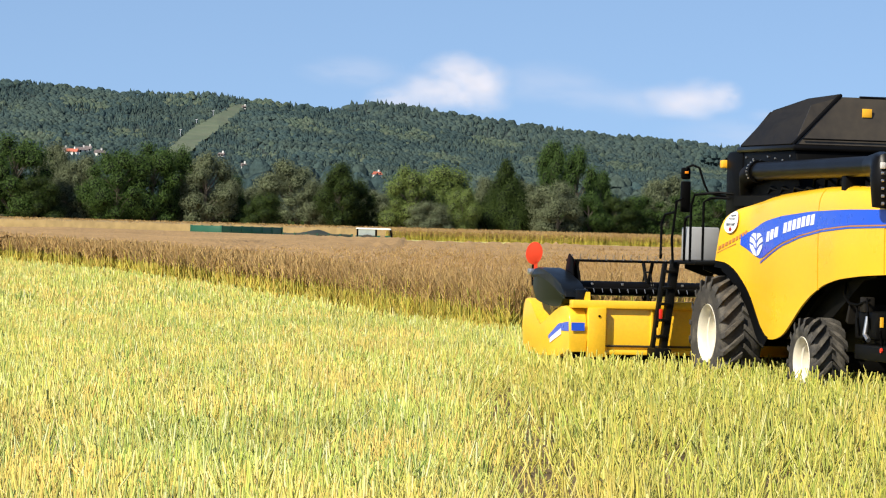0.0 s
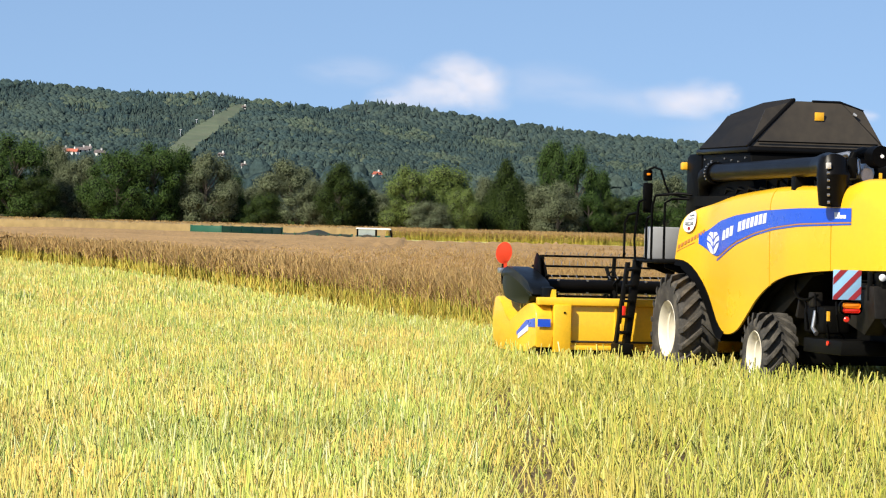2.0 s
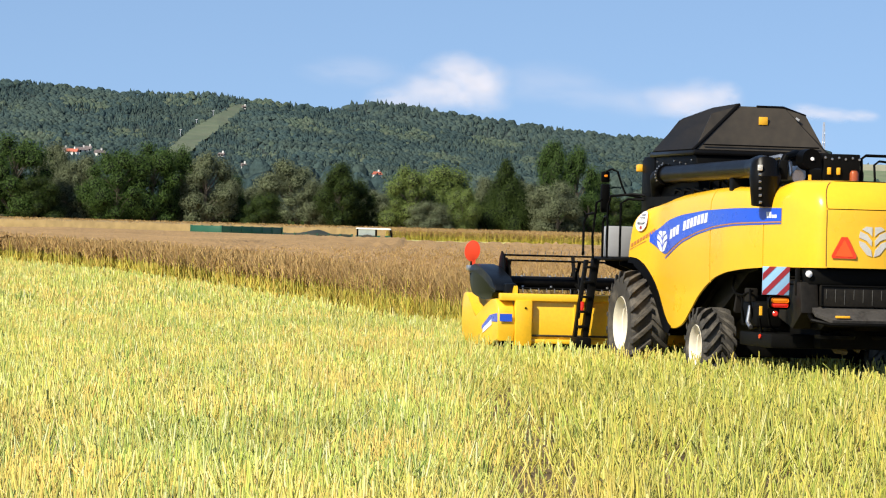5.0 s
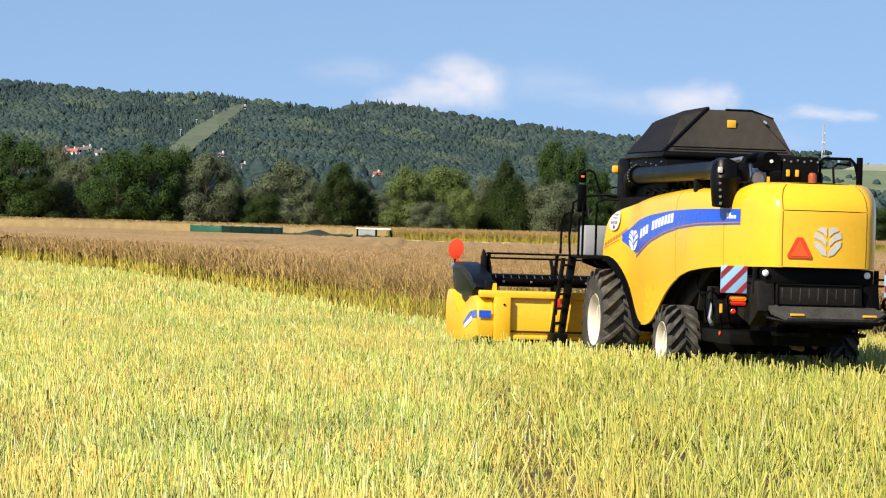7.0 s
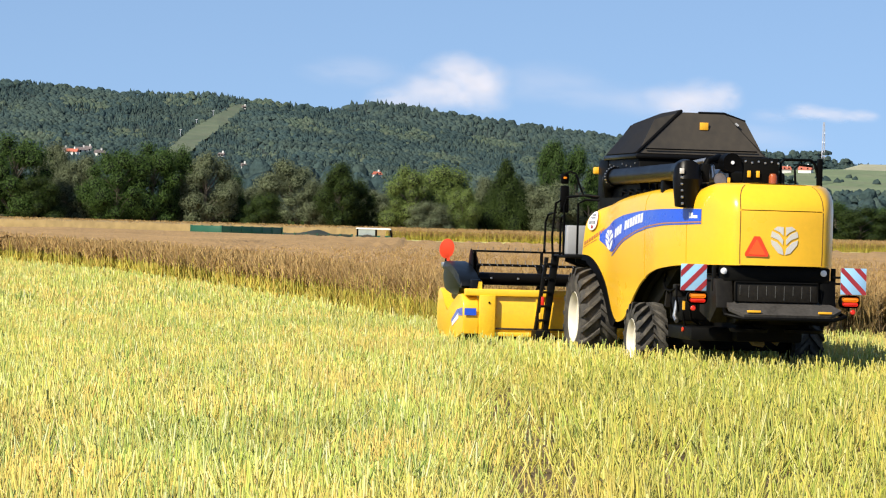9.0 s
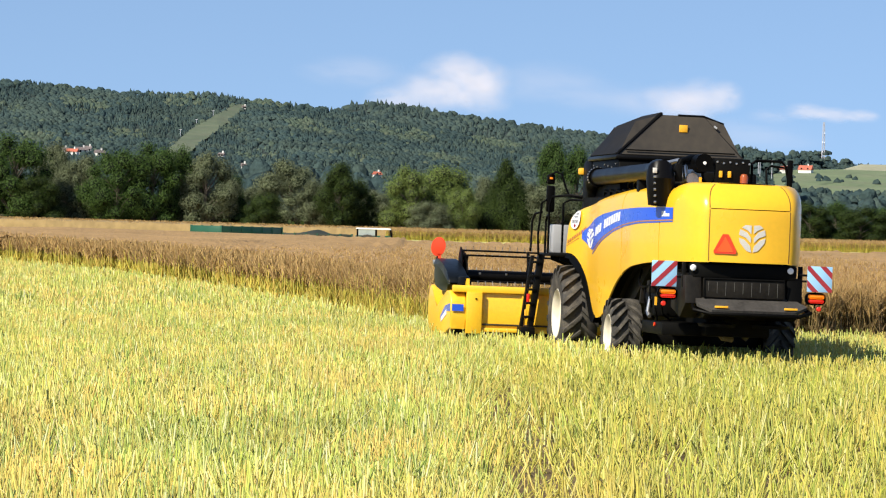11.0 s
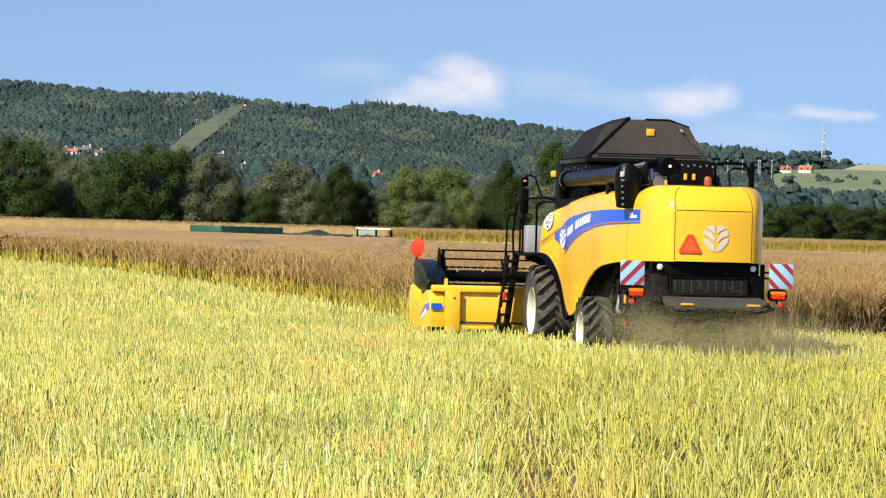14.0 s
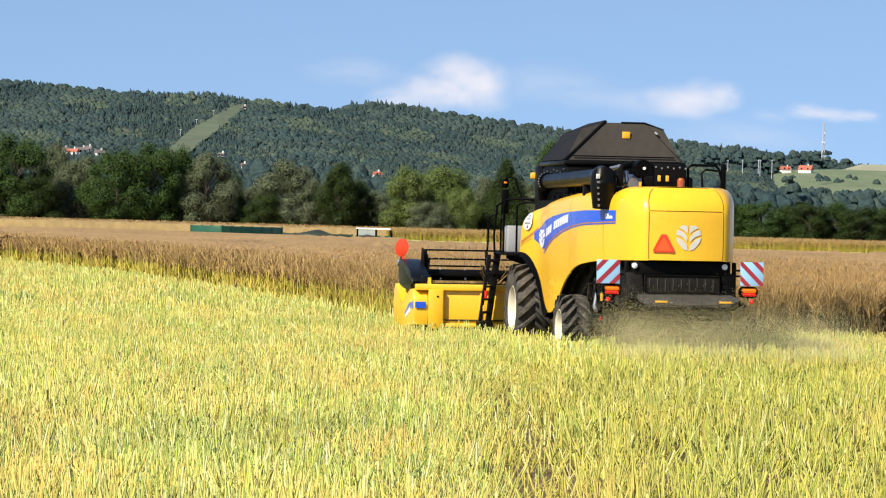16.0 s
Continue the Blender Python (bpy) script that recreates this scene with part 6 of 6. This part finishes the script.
def build_header(c):
    W, WR = 3.42, 3.17
    hd = new("header")
    hd.parent = c
    tagged(hd, "wide yellow grain header with black reel")
    # trough with back wall, floor and top beam
    part("back_wall", B(1.955, 2.0, -WR + 0.3, W - 0.3, 0.5, 1.2, 0.01), YELLOW_DULL, hd, "yellow sheet-metal header back wall")
    part("top_beam", B(1.88, 2.08, -WR, W, 1.2, 1.33, 0.02), YELLOW_DULL, hd)
    part("bottom_beam", B(1.9, 2.1, -WR + 0.3, W - 0.3, 0.46, 0.54, 0.02), YELLOW_DULL, hd)
    part("floor_pan", PR([(1.95, 0.42), (1.95, 0.5), (2.6, 0.4), (4.1, 0.32), (4.1, 0.28)], "y", -WR + 0.05, W - 0.05), STEEL_BLACK, hd)
    for k in range(8):
        y = -2.6 + k * 0.778
        part("rib", B(1.92, 1.955, y - 0.02, y + 0.02, 0.54, 1.2, 0.006), YELLOW_DULL, hd)
    part("drive_bar", T([(1.93, 2.84, 0.6), (1.93, -2.6, 0.6)], 0.018), DUSTY, hd)
    for sg in (1, -1):
        o = 0.0 if sg > 0 else 0.25
        part("end_plate", B(1.84, 2.05, min(sg * (2.86 - o), sg * (3.16 - o)), max(sg * (2.86 - o), sg * (3.16 - o)), 0.42, 1.21, 0.015), YELLOW_DULL, hd, "yellow end plate")
        part("bolt", L([(0.02, 0), (0.02, -0.015), (0, -0.015)], (1.84, sg * (2.98 - o), 1.08), "x", 8), BLACK, hd)
        # divider shell: rounded yellow nose running forward
        prof = [(1.9, 0.42), (1.86, 0.75), (1.92, 1.1), (2.1, 1.24), (2.5, 1.2), (3.1, 1.04), (3.6, 0.88), (3.72, 0.86), (3.9, 1.0), (4.35, 1.27), (4.6, 1.3), (4.72, 1.2), (4.78, 0.7), (4.7, 0.45), (4.3, 0.36)]
        part("divider", PR(rounded(prof, 1), "y", min(sg * (3.163 - o), sg * (3.46 - o)), max(sg * (3.163 - o), sg * (3.46 - o)), 0.03), YELLOW_DULL, hd, "rounded yellow crop divider")
        part("divider_fin", PR([(1.95, 1.2), (1.98, 1.46), (2.06, 1.46), (2.3, 1.2)], "y", min(sg * (3.1 - o), sg * (3.15 - o)), max(sg * (3.1 - o), sg * (3.15 - o))), YELLOW_DULL, hd)
        if sg > 0:
            part("divider_stripe", PR([(1.92, 0.83), (1.94, 0.98), (2.5, 0.93), (3.1, 0.72), (3.1, 0.66), (2.5, 0.82)], "y", 3.462, 3.468), BLUE, hd, "blue divider stripe")
            part("lettering_bar", PR([(2.35, 0.76), (2.35, 0.86), (3.0, 0.68), (3.0, 0.6)], "y", 3.464, 3.471), WHITE, hd, "white lettering bar")
            part("rear_stripe", B(1.838, 1.846, 3.22, 3.44, 0.84, 0.97), BLUE, hd)
        # drive cover: smoked shell over the reel arm
        cov = [(2.35, 1.26), (2.28, 1.38), (2.6, 1.52), (3.3, 1.66), (3.95, 1.74), (4.2, 1.66), (4.22, 1.42), (4.0, 1.28), (3.2, 1.2), (2.6, 1.2)]
        if sg > 0:
            part("drive_cover", PR(rounded(cov), "y", 3.24, 3.46, 0.05), OLIVE, hd, "smoked olive drive cover")
            cap = [(2.16, 1.34), (2.2, 1.46), (2.5, 1.6), (3.3, 1.77), (3.98, 1.83), (4.28, 1.7), (4.22, 1.62), (3.95, 1.7), (3.3, 1.62), (2.6, 1.46)]
            part("drive_cover_cap", PR(rounded(cap, 1), "y", 3.1, 3.47, 0.03), NAVY, hd, "dark blue-grey cover cap")
            part("drive_cover_cap", B(2.15, 2.3, 3.06, 3.3, 1.22, 1.5, 0.05), NAVY, hd)
        part("reel_arm", PR([(2.0, 1.25), (2.0, 1.4), (3.3, 1.72), (3.5, 1.66), (3.4, 1.55)], "y", min(sg * (3.06 - o), sg * (3.14 - o)), max(sg * (3.06 - o), sg * (3.14 - o)), 0.01), STEEL_BLACK, hd, "black reel arm")
    part("reel_shield", PR([(2.95, 1.3), (3.08, 1.98), (3.3, 2.06), (3.42, 1.95), (3.62, 1.42)], "y", 3.07, 3.1, 0.008), BLACK, hd, "black reel end shield")
    # marker disc
    post = part("marker_post", T([(4.55, 3.36, 1.5), (4.6, 3.36, 1.7), (4.62, 3.34, 1.86)], 0.018), BLACK, c, "black marker post")
    part("marker_clamp", B(4.55, 4.7, 3.3, 3.42, 1.68, 1.78, 0.02), STEEL, post)
    ell = [(3.33 + 0.145 * math.cos(a), 2.04 + 0.19 * math.sin(a) - 0.02 * math.cos(a)) for a in [2 * math.pi * k / 32 for k in range(32)]]
    part("marker_disc", PR(ell, "x", 4.6, 4.615, 0.004), SIGNAL, post, "red oval marker disc")
    part("marker_stem", B(4.6, 4.612, 3.27, 3.33, 1.72, 1.9), SIGNAL, post)
    # intake auger
    bm = T([(2.55, -2.85, 0.85), (2.55, 3.1, 0.85)], 0.2, 16)
    n = 300
    prev = None
    for i in range(n + 1):
        y = -2.8 + 5.8 * i / n
        a = abs(y) * 2 * math.pi / 0.55
        p0 = bm.verts.new((2.55 + 0.2 * math.cos(a), y, 0.85 + 0.2 * math.sin(a)))
        p1 = bm.verts.new((2.55 + 0.31 * math.cos(a), y, 0.85 + 0.31 * math.sin(a)))
        if prev:
            bm.faces.new((prev[0], prev[1], p1, p0))
        prev = (p0, p1)
    part("intake_auger", bm, STEEL_BLACK, hd, "black intake auger with helical flights")
    # cutter bar
    bm = B(4.05, 4.15, -WR + 0.05, W - 0.05, 0.3, 0.34)
    for k in range(88):
        y = -3.05 + k * 0.073
        prism(bm, [(4.12, y - 0.014), (4.12, y + 0.014), (4.24, y)], "z", 0.31, 0.335)
    part("cutter_bar", bm, STEEL, hd, "toothed steel cutter bar")
    # reel
    reel = new("reel")
    reel.parent = c
    RX, RZ, RR = 3.35, 1.5, 0.52
    part("reel_tube", T([(0, -2.8, 0), (0, 3.05, 0)], 0.12, 14), BLACK_GLOSS, reel, "black reel tube")
    for k in range(11):
        for a in (0.4, 2.5, 4.6):
            y = -2.5 + k * 0.52
            part("tube_clip", B(0.115 * math.cos(a) - 0.018, 0.115 * math.cos(a) + 0.018, y - 0.02, y + 0.02, 0.115 * math.sin(a) - 0.018, 0.115 * math.sin(a) + 0.018, 0.005), STEEL, reel)
    for y in (-2.75, -1.2, 0.25, 1.72, 3.0):
        bm = bmesh.new()
        for k in range(6):
            a = k * math.pi / 3
            tube(bm, [(0, y, 0), (RR * math.cos(a), y, RR * math.sin(a))], 0.034, 6)
            b = (k + 1) * math.pi / 3
            tube(bm, [(RR * 0.62 * math.cos(a), y, RR * 0.62 * math.sin(a)), (RR * 0.62 * math.cos(b), y, RR * 0.62 * math.sin(b))], 0.015, 6)
        if abs(y) > 2.5:
            lathe(bm, [(RR * 0.72, y - 0.01), (RR * 0.86, y - 0.01), (RR * 0.86, y + 0.01), (RR * 0.72, y + 0.01), (RR * 0.72, y - 0.01)], (0, 0, 0), "y", 30)
        part("reel_spider", bm, STEEL_BLACK, reel, "black reel spider")
    for k in range(6):
        a = k * math.pi / 3
        x, z = RR * math.cos(a), RR * math.sin(a)
        bar = part("reel_bat", T([(x, -2.8, z), (x, 3.05, z)], 0.019, 8), STEEL_BLACK, reel, "black reel bat")
        bm = bmesh.new()
        for j in range(40):
            y = -2.7 + j * 0.1449
            tube(bm, [(x, y, z), (x * 1.06, y, z * 1.06), (x * 1.16 - math.sin(a) * 0.06, y, z * 1.16 + math.cos(a) * 0.06)], [0.009, 0.008, 0.005], 4)
        part("tine", bm, STEEL, reel, "bent steel tines")
    reel.matrix_basis = pose(RX, 0, RZ)
    MOVING["reel"] = (reel, (RX, 0, RZ))


# ---- far trailer, tractor and houses ----
def build_far_vehicles():
    y = 205.0
    z = float(rise(y))

    def wagon(u0, u1, v_top, name, label, tarp, turn=0):
        x0, x1 = east(u0, y), east(u1, y)
        top = float(level((u0 + u1) / 2, v_top, y))
        t = new(name)
        tagged(t, label, "trailer")
        t.matrix_basis = pose((x0 + x1) / 2, y, z, 0, 0, turn)
        h, w = top - z, (2.95 if turn else (x1 - x0) / 2)
        for yy in (-1.15, 1.15):
            part("side_board", B(-w, w, yy - 0.03, yy + 0.03, 1.1, h, 0.01), GREENBOARD if not tarp else TARP, t)
            for k in range(7):
                x = -w + 2 * w * k / 6
                part("stanchion", B(x - 0.04, x + 0.04, yy - 0.06, yy + 0.06, 1.0, h + 0.03), GREENBOARD, t)
        for xx in (-w, w):
            part("end_board", B(xx - 0.03, xx + 0.03, -1.15, 1.15, 1.1, h, 0.01), GREENBOARD, t)
        part("bed", B(-w, w, -1.15, 1.15, 0.98, 1.1), STEEL_BLACK, t)
        for xx in (-w * 0.6, w * 0.6):
            for yy in (-0.95, 0.95):
                part("wheel", L([(0.2, -0.14), (0.5, -0.14), (0.52, 0), (0.5, 0.14), (0.2, 0.14)], (xx, yy, 0.52), "y", 20), RUBBER, t)
        part("drawbar", T([(w, 0, 0.8), (w + 0.9, 0, 0.6)], 0.06), STEEL_BLACK, t)
        if tarp:
            bm = bmesh.new()
            ring = []
            for i in range(13):
                x = -w + 2 * w * i / 12
                hh = h + 0.26 * math.exp(-((x + 0.1) / 0.6) ** 2) + 0.02 * math.sin(5 * x)
                ring.append([bm.verts.new((x, -1.2, h - 0.1)), bm.verts.new((x, -0.5, hh)), bm.verts.new((x, 0.5, hh)), bm.verts.new((x, 1.2, h - 0.1))])
            for a, b in zip(ring, ring[1:]):
                for k in range(3):
                    bm.faces.new((a[k], b[k], b[k + 1], a[k + 1]))
            part("tarpaulin", bm, TARP, t, "rumpled dark tarpaulin")
        return t
    wagon(341, 496, 401, "trailer", "green high-sided farm trailer behind the crop", False, 55)
    wagon(502, 622, 414, "trailer", "low farm trailer covered with dark tarpaulin", True)
    x0, x1 = east(629, y), east(695, y)
    top = float(level(662, 404, y)) - z
    t = new("tractor")
    tagged(t, "old farm tractor with pale cab roof behind the crop", "tractor")
    t.matrix_basis = pose((x0 + x1) / 2, y, z)
    w = (x1 - x0) / 2
    part("cab_roof", PR([(-w, top - 0.08), (-w * 0.95, top), (w * 0.85, top), (w * 0.9, top - 0.1)], "y", -0.8, 0.8, 0.02), WHITE, t, "pale cab roof")
    for xx, xt in ((-w * 0.9, -w * 0.9), (0.1, 0.1), (w * 0.98, w * 0.85)):
        for yy in (-0.75, 0.75):
            part("cab_post", T([(xx, yy, 1.1), (xt, yy, top - 0.06)], 0.05, 6), BLACK, t)
    part("side_window", B(-w * 0.85, 0.05, -0.76, -0.74, 1.5, top - 0.1), PALEGLASS, t, "pale opaque side window")
    part("cab_body", B(-w, w * 0.9, -0.75, 0.75, 0.8, 1.5, 0.03), GREENBOARD, t)
    part("bonnet", B(w * 0.9, w + 1.5, -0.4, 0.4, 0.75, 1.25, 0.08), GREENBOARD, t)
    for yy in (-0.8, 0.8):
        part("rear_wheel", L([(0.35, -0.2), (0.75, -0.2), (0.78, 0), (0.75, 0.2), (0.35, 0.2)], (-0.4, yy, 0.78), "y", 24), RUBBER, t)
        part("front_wheel", L([(0.25, -0.12), (0.45, -0.12), (0.47, 0), (0.45, 0.12), (0.25, 0.12)], (w + 0.9, yy, 0.47), "y", 20), RUBBER, t)


def house(u, v, y, w, d, h, turn, label, tiles=ROOF):
    b = new("house")
    tagged(b, label, "house")
    b.matrix_basis = pose(east(u, y), y, float(level(u, v, y)), 0, 0, turn)
    part("wall", B(-w / 2, w / 2, -d / 2, d / 2, -3, h), PLASTER, b)
    bm = bmesh.new()
    prism(bm, [(-d / 2 - 0.5, h - 0.1), (d / 2 + 0.5, h - 0.1), (0, h + d * 0.42)], "x", -w / 2 - 0.4, w / 2 + 0.4)
    rf = part("roof", bm, tiles, b, "tiled gable roof")
    part("chimney", B(w * 0.15, w * 0.15 + 0.7, -0.4, 0.4, h + d * 0.25, h + d * 0.42 + 1.0), PLASTER, rf)
    for k in range(max(2, int(w / 3.5))):
        x = -w / 2 + (k + 0.5) * w / max(2, int(w / 3.5))
        part("window", B(x - 0.55, x + 0.55, -d / 2 - 0.04, -d / 2 + 0.05, 0.9, 2.3), GLASS, b)


def hill_spot(u, v):
    """Range at which the near hillside lies on a sight line."""
    ys = np.linspace(1420, 2590, 200)
    z = hill_z(HILL_A, np.full(200, u), ys, 1400, 2600, 400)
    vv = 414.6 + (u - 784) * 0.02756 - (z - 2.328) * 5984 / ys
    return float(ys[np.argmin(np.abs(vv - v))])


def build_far_buildings():
    house(1386, 302, 2640, 7.5, 6, 0.8, 12, "white house with a red roof above the meadow")
    house(1422, 303, 2630, 10, 8.5, 0.9, -20, "white house with a red roof above the meadow")
    for u, v, w, tn in ((108, 270, 8, 10), (124, 272, 10, -15), (140, 269, 9, 25), (152, 267, 5, 0), (172, 274, 8, 30), (664, 318, 7, 30), (427, 303, 4, 10), (388, 284, 6, -20)):
        y = hill_spot(u, v)
        house(u, v + (4 if u < 200 else -4), y - 12, w * (0.62 if u < 200 else 0.5), 4 if u < 200 else 3.5, 2.4 if u < 200 else 1.6, tn, "pale village house on the wooded slope", ROOF if u in (124, 664) else GREYROOF)
    # lattice mast
    t = new("lattice_mast")
    y = 2800
    tagged(t, "tall slender lattice radio mast on the hilltop", "radio mast")
    zb = float(level(1452, 292, y))
    h = float(level(1452, 217, y)) - zb
    t.matrix_basis = pose(east(1452, y), y, zb)
    for k in range(4):
        a = math.pi / 4 + k * math.pi / 2
        part("leg", T([(1.9 * math.cos(a), 1.9 * math.sin(a), 0), (0.8 * math.cos(a), 0.8 * math.sin(a), h)], 0.25, 5), GALV, t)
    for k in range(9):
        z0, z1 = h * k / 9, h * (k + 1) / 9
        r0, r1 = 1.9 - 1.1 * k / 9, 1.9 - 1.1 * (k + 1) / 9
        bm = bmesh.new()
        for q in range(4):
            a, b = math.pi / 4 + q * math.pi / 2, math.pi / 4 + (q + 1) * math.pi / 2
            tube(bm, [(r0 * math.cos(a), r0 * math.sin(a), z0), (r1 * math.cos(b), r1 * math.sin(b), z1)], 0.17, 4)
            tube(bm, [(r1 * math.cos(a), r1 * math.sin(a), z1), (r1 * math.cos(b), r1 * math.sin(b), z1)], 0.17, 4)
        part("brace", bm, GALV, t)
    for k, f in enumerate((0.3, 0.52, 0.53, 0.74)):
        part("dish", L([(0.5, 0), (0.5, -0.25), (0.3, -0.35), (0, -0.35)], (0.5 if k % 2 else -0.9, -1.6, h * f), "y", 14), WHITE, t, "white dish aerial")
    # lift pylons and a hut on the mown run
    for u, v in ((371, 206), (342, 222), (314, 240)):
        y = hill_spot(u, v)
        p = new("lift_pylon")
        p.matrix_basis = pose(east(u, y), y, float(level(u, v, y)))
        tagged(p, "pale steel lift pylon beside the mown run", "lift pylon", "lift pylons on the slope")
        part("pole", T([(0, 0, -1), (0, 0, 4)], [0.2, 0.16], 6), GALV, p)
        part("cross_arm", T([(-0.9, 0, 3.8), (0.9, 0, 3.8)], 0.14, 5), GALV, p)
    y = hill_spot(425, 194)
    house(425, 194, y, 2.6, 2.2, 2.0, 10, "small pale hut at the top of the run", GREYROOF)
    for u in (1284, 1310, 1338, 1341, 1362):
        p = new("power_pole")
        p.matrix_basis = pose(east(u, 2500), 2500, float(level(u, 302, 2500)))
        tagged(p, "pale power pole on the wooded slope", "power pole", "power poles on the slope")
        part("pole", T([(0, 0, -6), (0, 0, 8)], [0.3, 0.22], 6), GALV, p)
        part("cross_arm", T([(-1.0, 0, 7.4), (1.0, 0, 7.4)], 0.15, 5), GALV, p)


# ---- chaff thrown out behind ----
PUFFS = []


def build_chaff():
    rng = np.random.RandomState(9)
    k = 0
    t = 12.1
    while t < 16.0:
        for side in (-0.55, 0.0, 0.55):
            n = 5400
            c = rng.normal(0, 1, (n, 3)) * [0.46, 0.44, 0.18]
            d = rng.normal(0, 1, (n, 3))
            d /= np.linalg.norm(d, axis=1)[:, None]
            e = np.cross(d, rng.normal(0, 1, (n, 3)))
            e /= np.linalg.norm(e, axis=1)[:, None]
            ln = rng.uniform(0.002, 0.0065, n)[:, None]
            wd = rng.uniform(0.002, 0.0045, n)[:, None]
            v = np.stack([c - d * ln - e * wd, c + d * ln, c + e * wd], 1).reshape(-1, 3)
            arr = (v, np.zeros((0, 4), int), np.arange(n * 3).reshape(-1, 3))
            ob = new("chaff_puff", quick_mesh("chaff_puff", *arr, CHAFF))
            tagged(ob, "cloud of straw chaff thrown out behind the machine", "chaff", "chaff behind the machine", "stuff")
            PUFFS.append((ob, t + rng.uniform(0, 0.2), side + rng.uniform(-0.2, 0.2), rng.uniform(0, 360), rng.uniform(-0.25, 0.25)))
        t += 0.22


# ---- movement ----
def motions():
    c = MOVING["combine"]
    steps = [k * 0.5 for k in range(33)]
    walk(c, [(t, machine_pose(t)) for t in steps])
    gone = {}
    s = 0.0
    fine = [k * 0.25 for k in range(65)]
    for i, t in enumerate(fine):
        if i:
            a, b = way(fine[i - 1]), way(t)
            s += math.hypot(b[0] - a[0], b[1] - a[1])
        gone[t] = s
    for w, p, r in MOVING["wheels"]:
        walk(w, [(t, pose(*p, 0, math.degrees(gone[t] / r), 0)) for t in steps])
    reel, p = MOVING["reel"]
    walk(reel, [(t, pose(*p) @ Matrix.Rotation(radians(130 * t), 4, "Y")) for t in fine])
    # crop rows fall into the header as the knife reaches them
    for ob, a0, m in SWATH:
        foot = m.translation
        hit = 16.5
        for k in range(0, 330):
            t = k * 0.05
            local = machine_pose(t).inverted() @ foot
            if local.x < 4.2:
                hit = t
                break
        rows = [(0.0, m)]
        if hit < 15.9:
            rows.append((max(0.1, hit - 0.05), m))
            for d in (0.2, 0.45, 0.75):
                t = hit + d
                if t < 16.0:
                    g = min(1.0, d / 0.75)
                    rows.append((t, machine_pose(t) @ pose(4.2 - 0.55 * g, 0, 0.33 + 0.12 * g) @ Matrix.Rotation(radians(-84 * g), 4, "Y")))
            t = hit + 1.0
            while t < 16.0:
                rows.append((t, machine_pose(t) @ pose(3.6, 0, 0.45) @ Matrix.Rotation(radians(-86), 4, "Y")))
                t += 0.5
            if rows[-1][0] < 15.99:
                rows.append((16.0, machine_pose(16.0) @ pose(4.2 - 0.6 * min(1, (16 - hit) / 0.75), 0, 0.45) @ Matrix.Rotation(radians(-86 * min(1, (16 - hit) / 0.75)), 4, "Y")))
        else:
            rows.append((16.0, m))
        walk(ob, rows)
    # chaff leaves the chopper, spreads back and settles on the stubble
    for ob, t0, side, turn, up in PUFFS:
        inside = pose(-4.3, side * 0.1, 2.45, 0, 0, turn)
        rows = [(k * 1.0, machine_pose(k * 1.0) @ inside) for k in range(0, int(t0) + 1) if k < t0 - 0.2]
        rows.append((t0, machine_pose(t0) @ inside))
        start = machine_pose(t0)
        for f, x, z in ((0.12, -6.6, 1.15), (0.25, -7.3, 0.85), (0.55, -7.9, 0.78), (0.95, -8.5, 0.66), (1.5, -9.0, 0.6), (2.3, -9.3, 0.45)):
            t = t0 + f
            rows.append((t, start @ pose(x, side * (1 + 1.9 * min(f, 1)), z + up * (1 - f / 2.3), 10 * f, 20 * f, turn + 25 * f)))
        last = rows[-1]
        if last[0] < 16.0:
            rows.append((16.0, last[1]))
        rows = [r for r in rows if r[0] <= 16.0] + ([] if last[0] <= 16.0 else [r for r in rows if r[0] > 16.0][:1])
        walk(ob, rows)


build_ground()
build_far_field()
build_hills()
build_mid_woods()
build_combine()
build_far_vehicles()
build_far_buildings()
build_crop()
build_swath()
build_stubble()
build_trees()
build_clouds()
build_chaff()
motions()
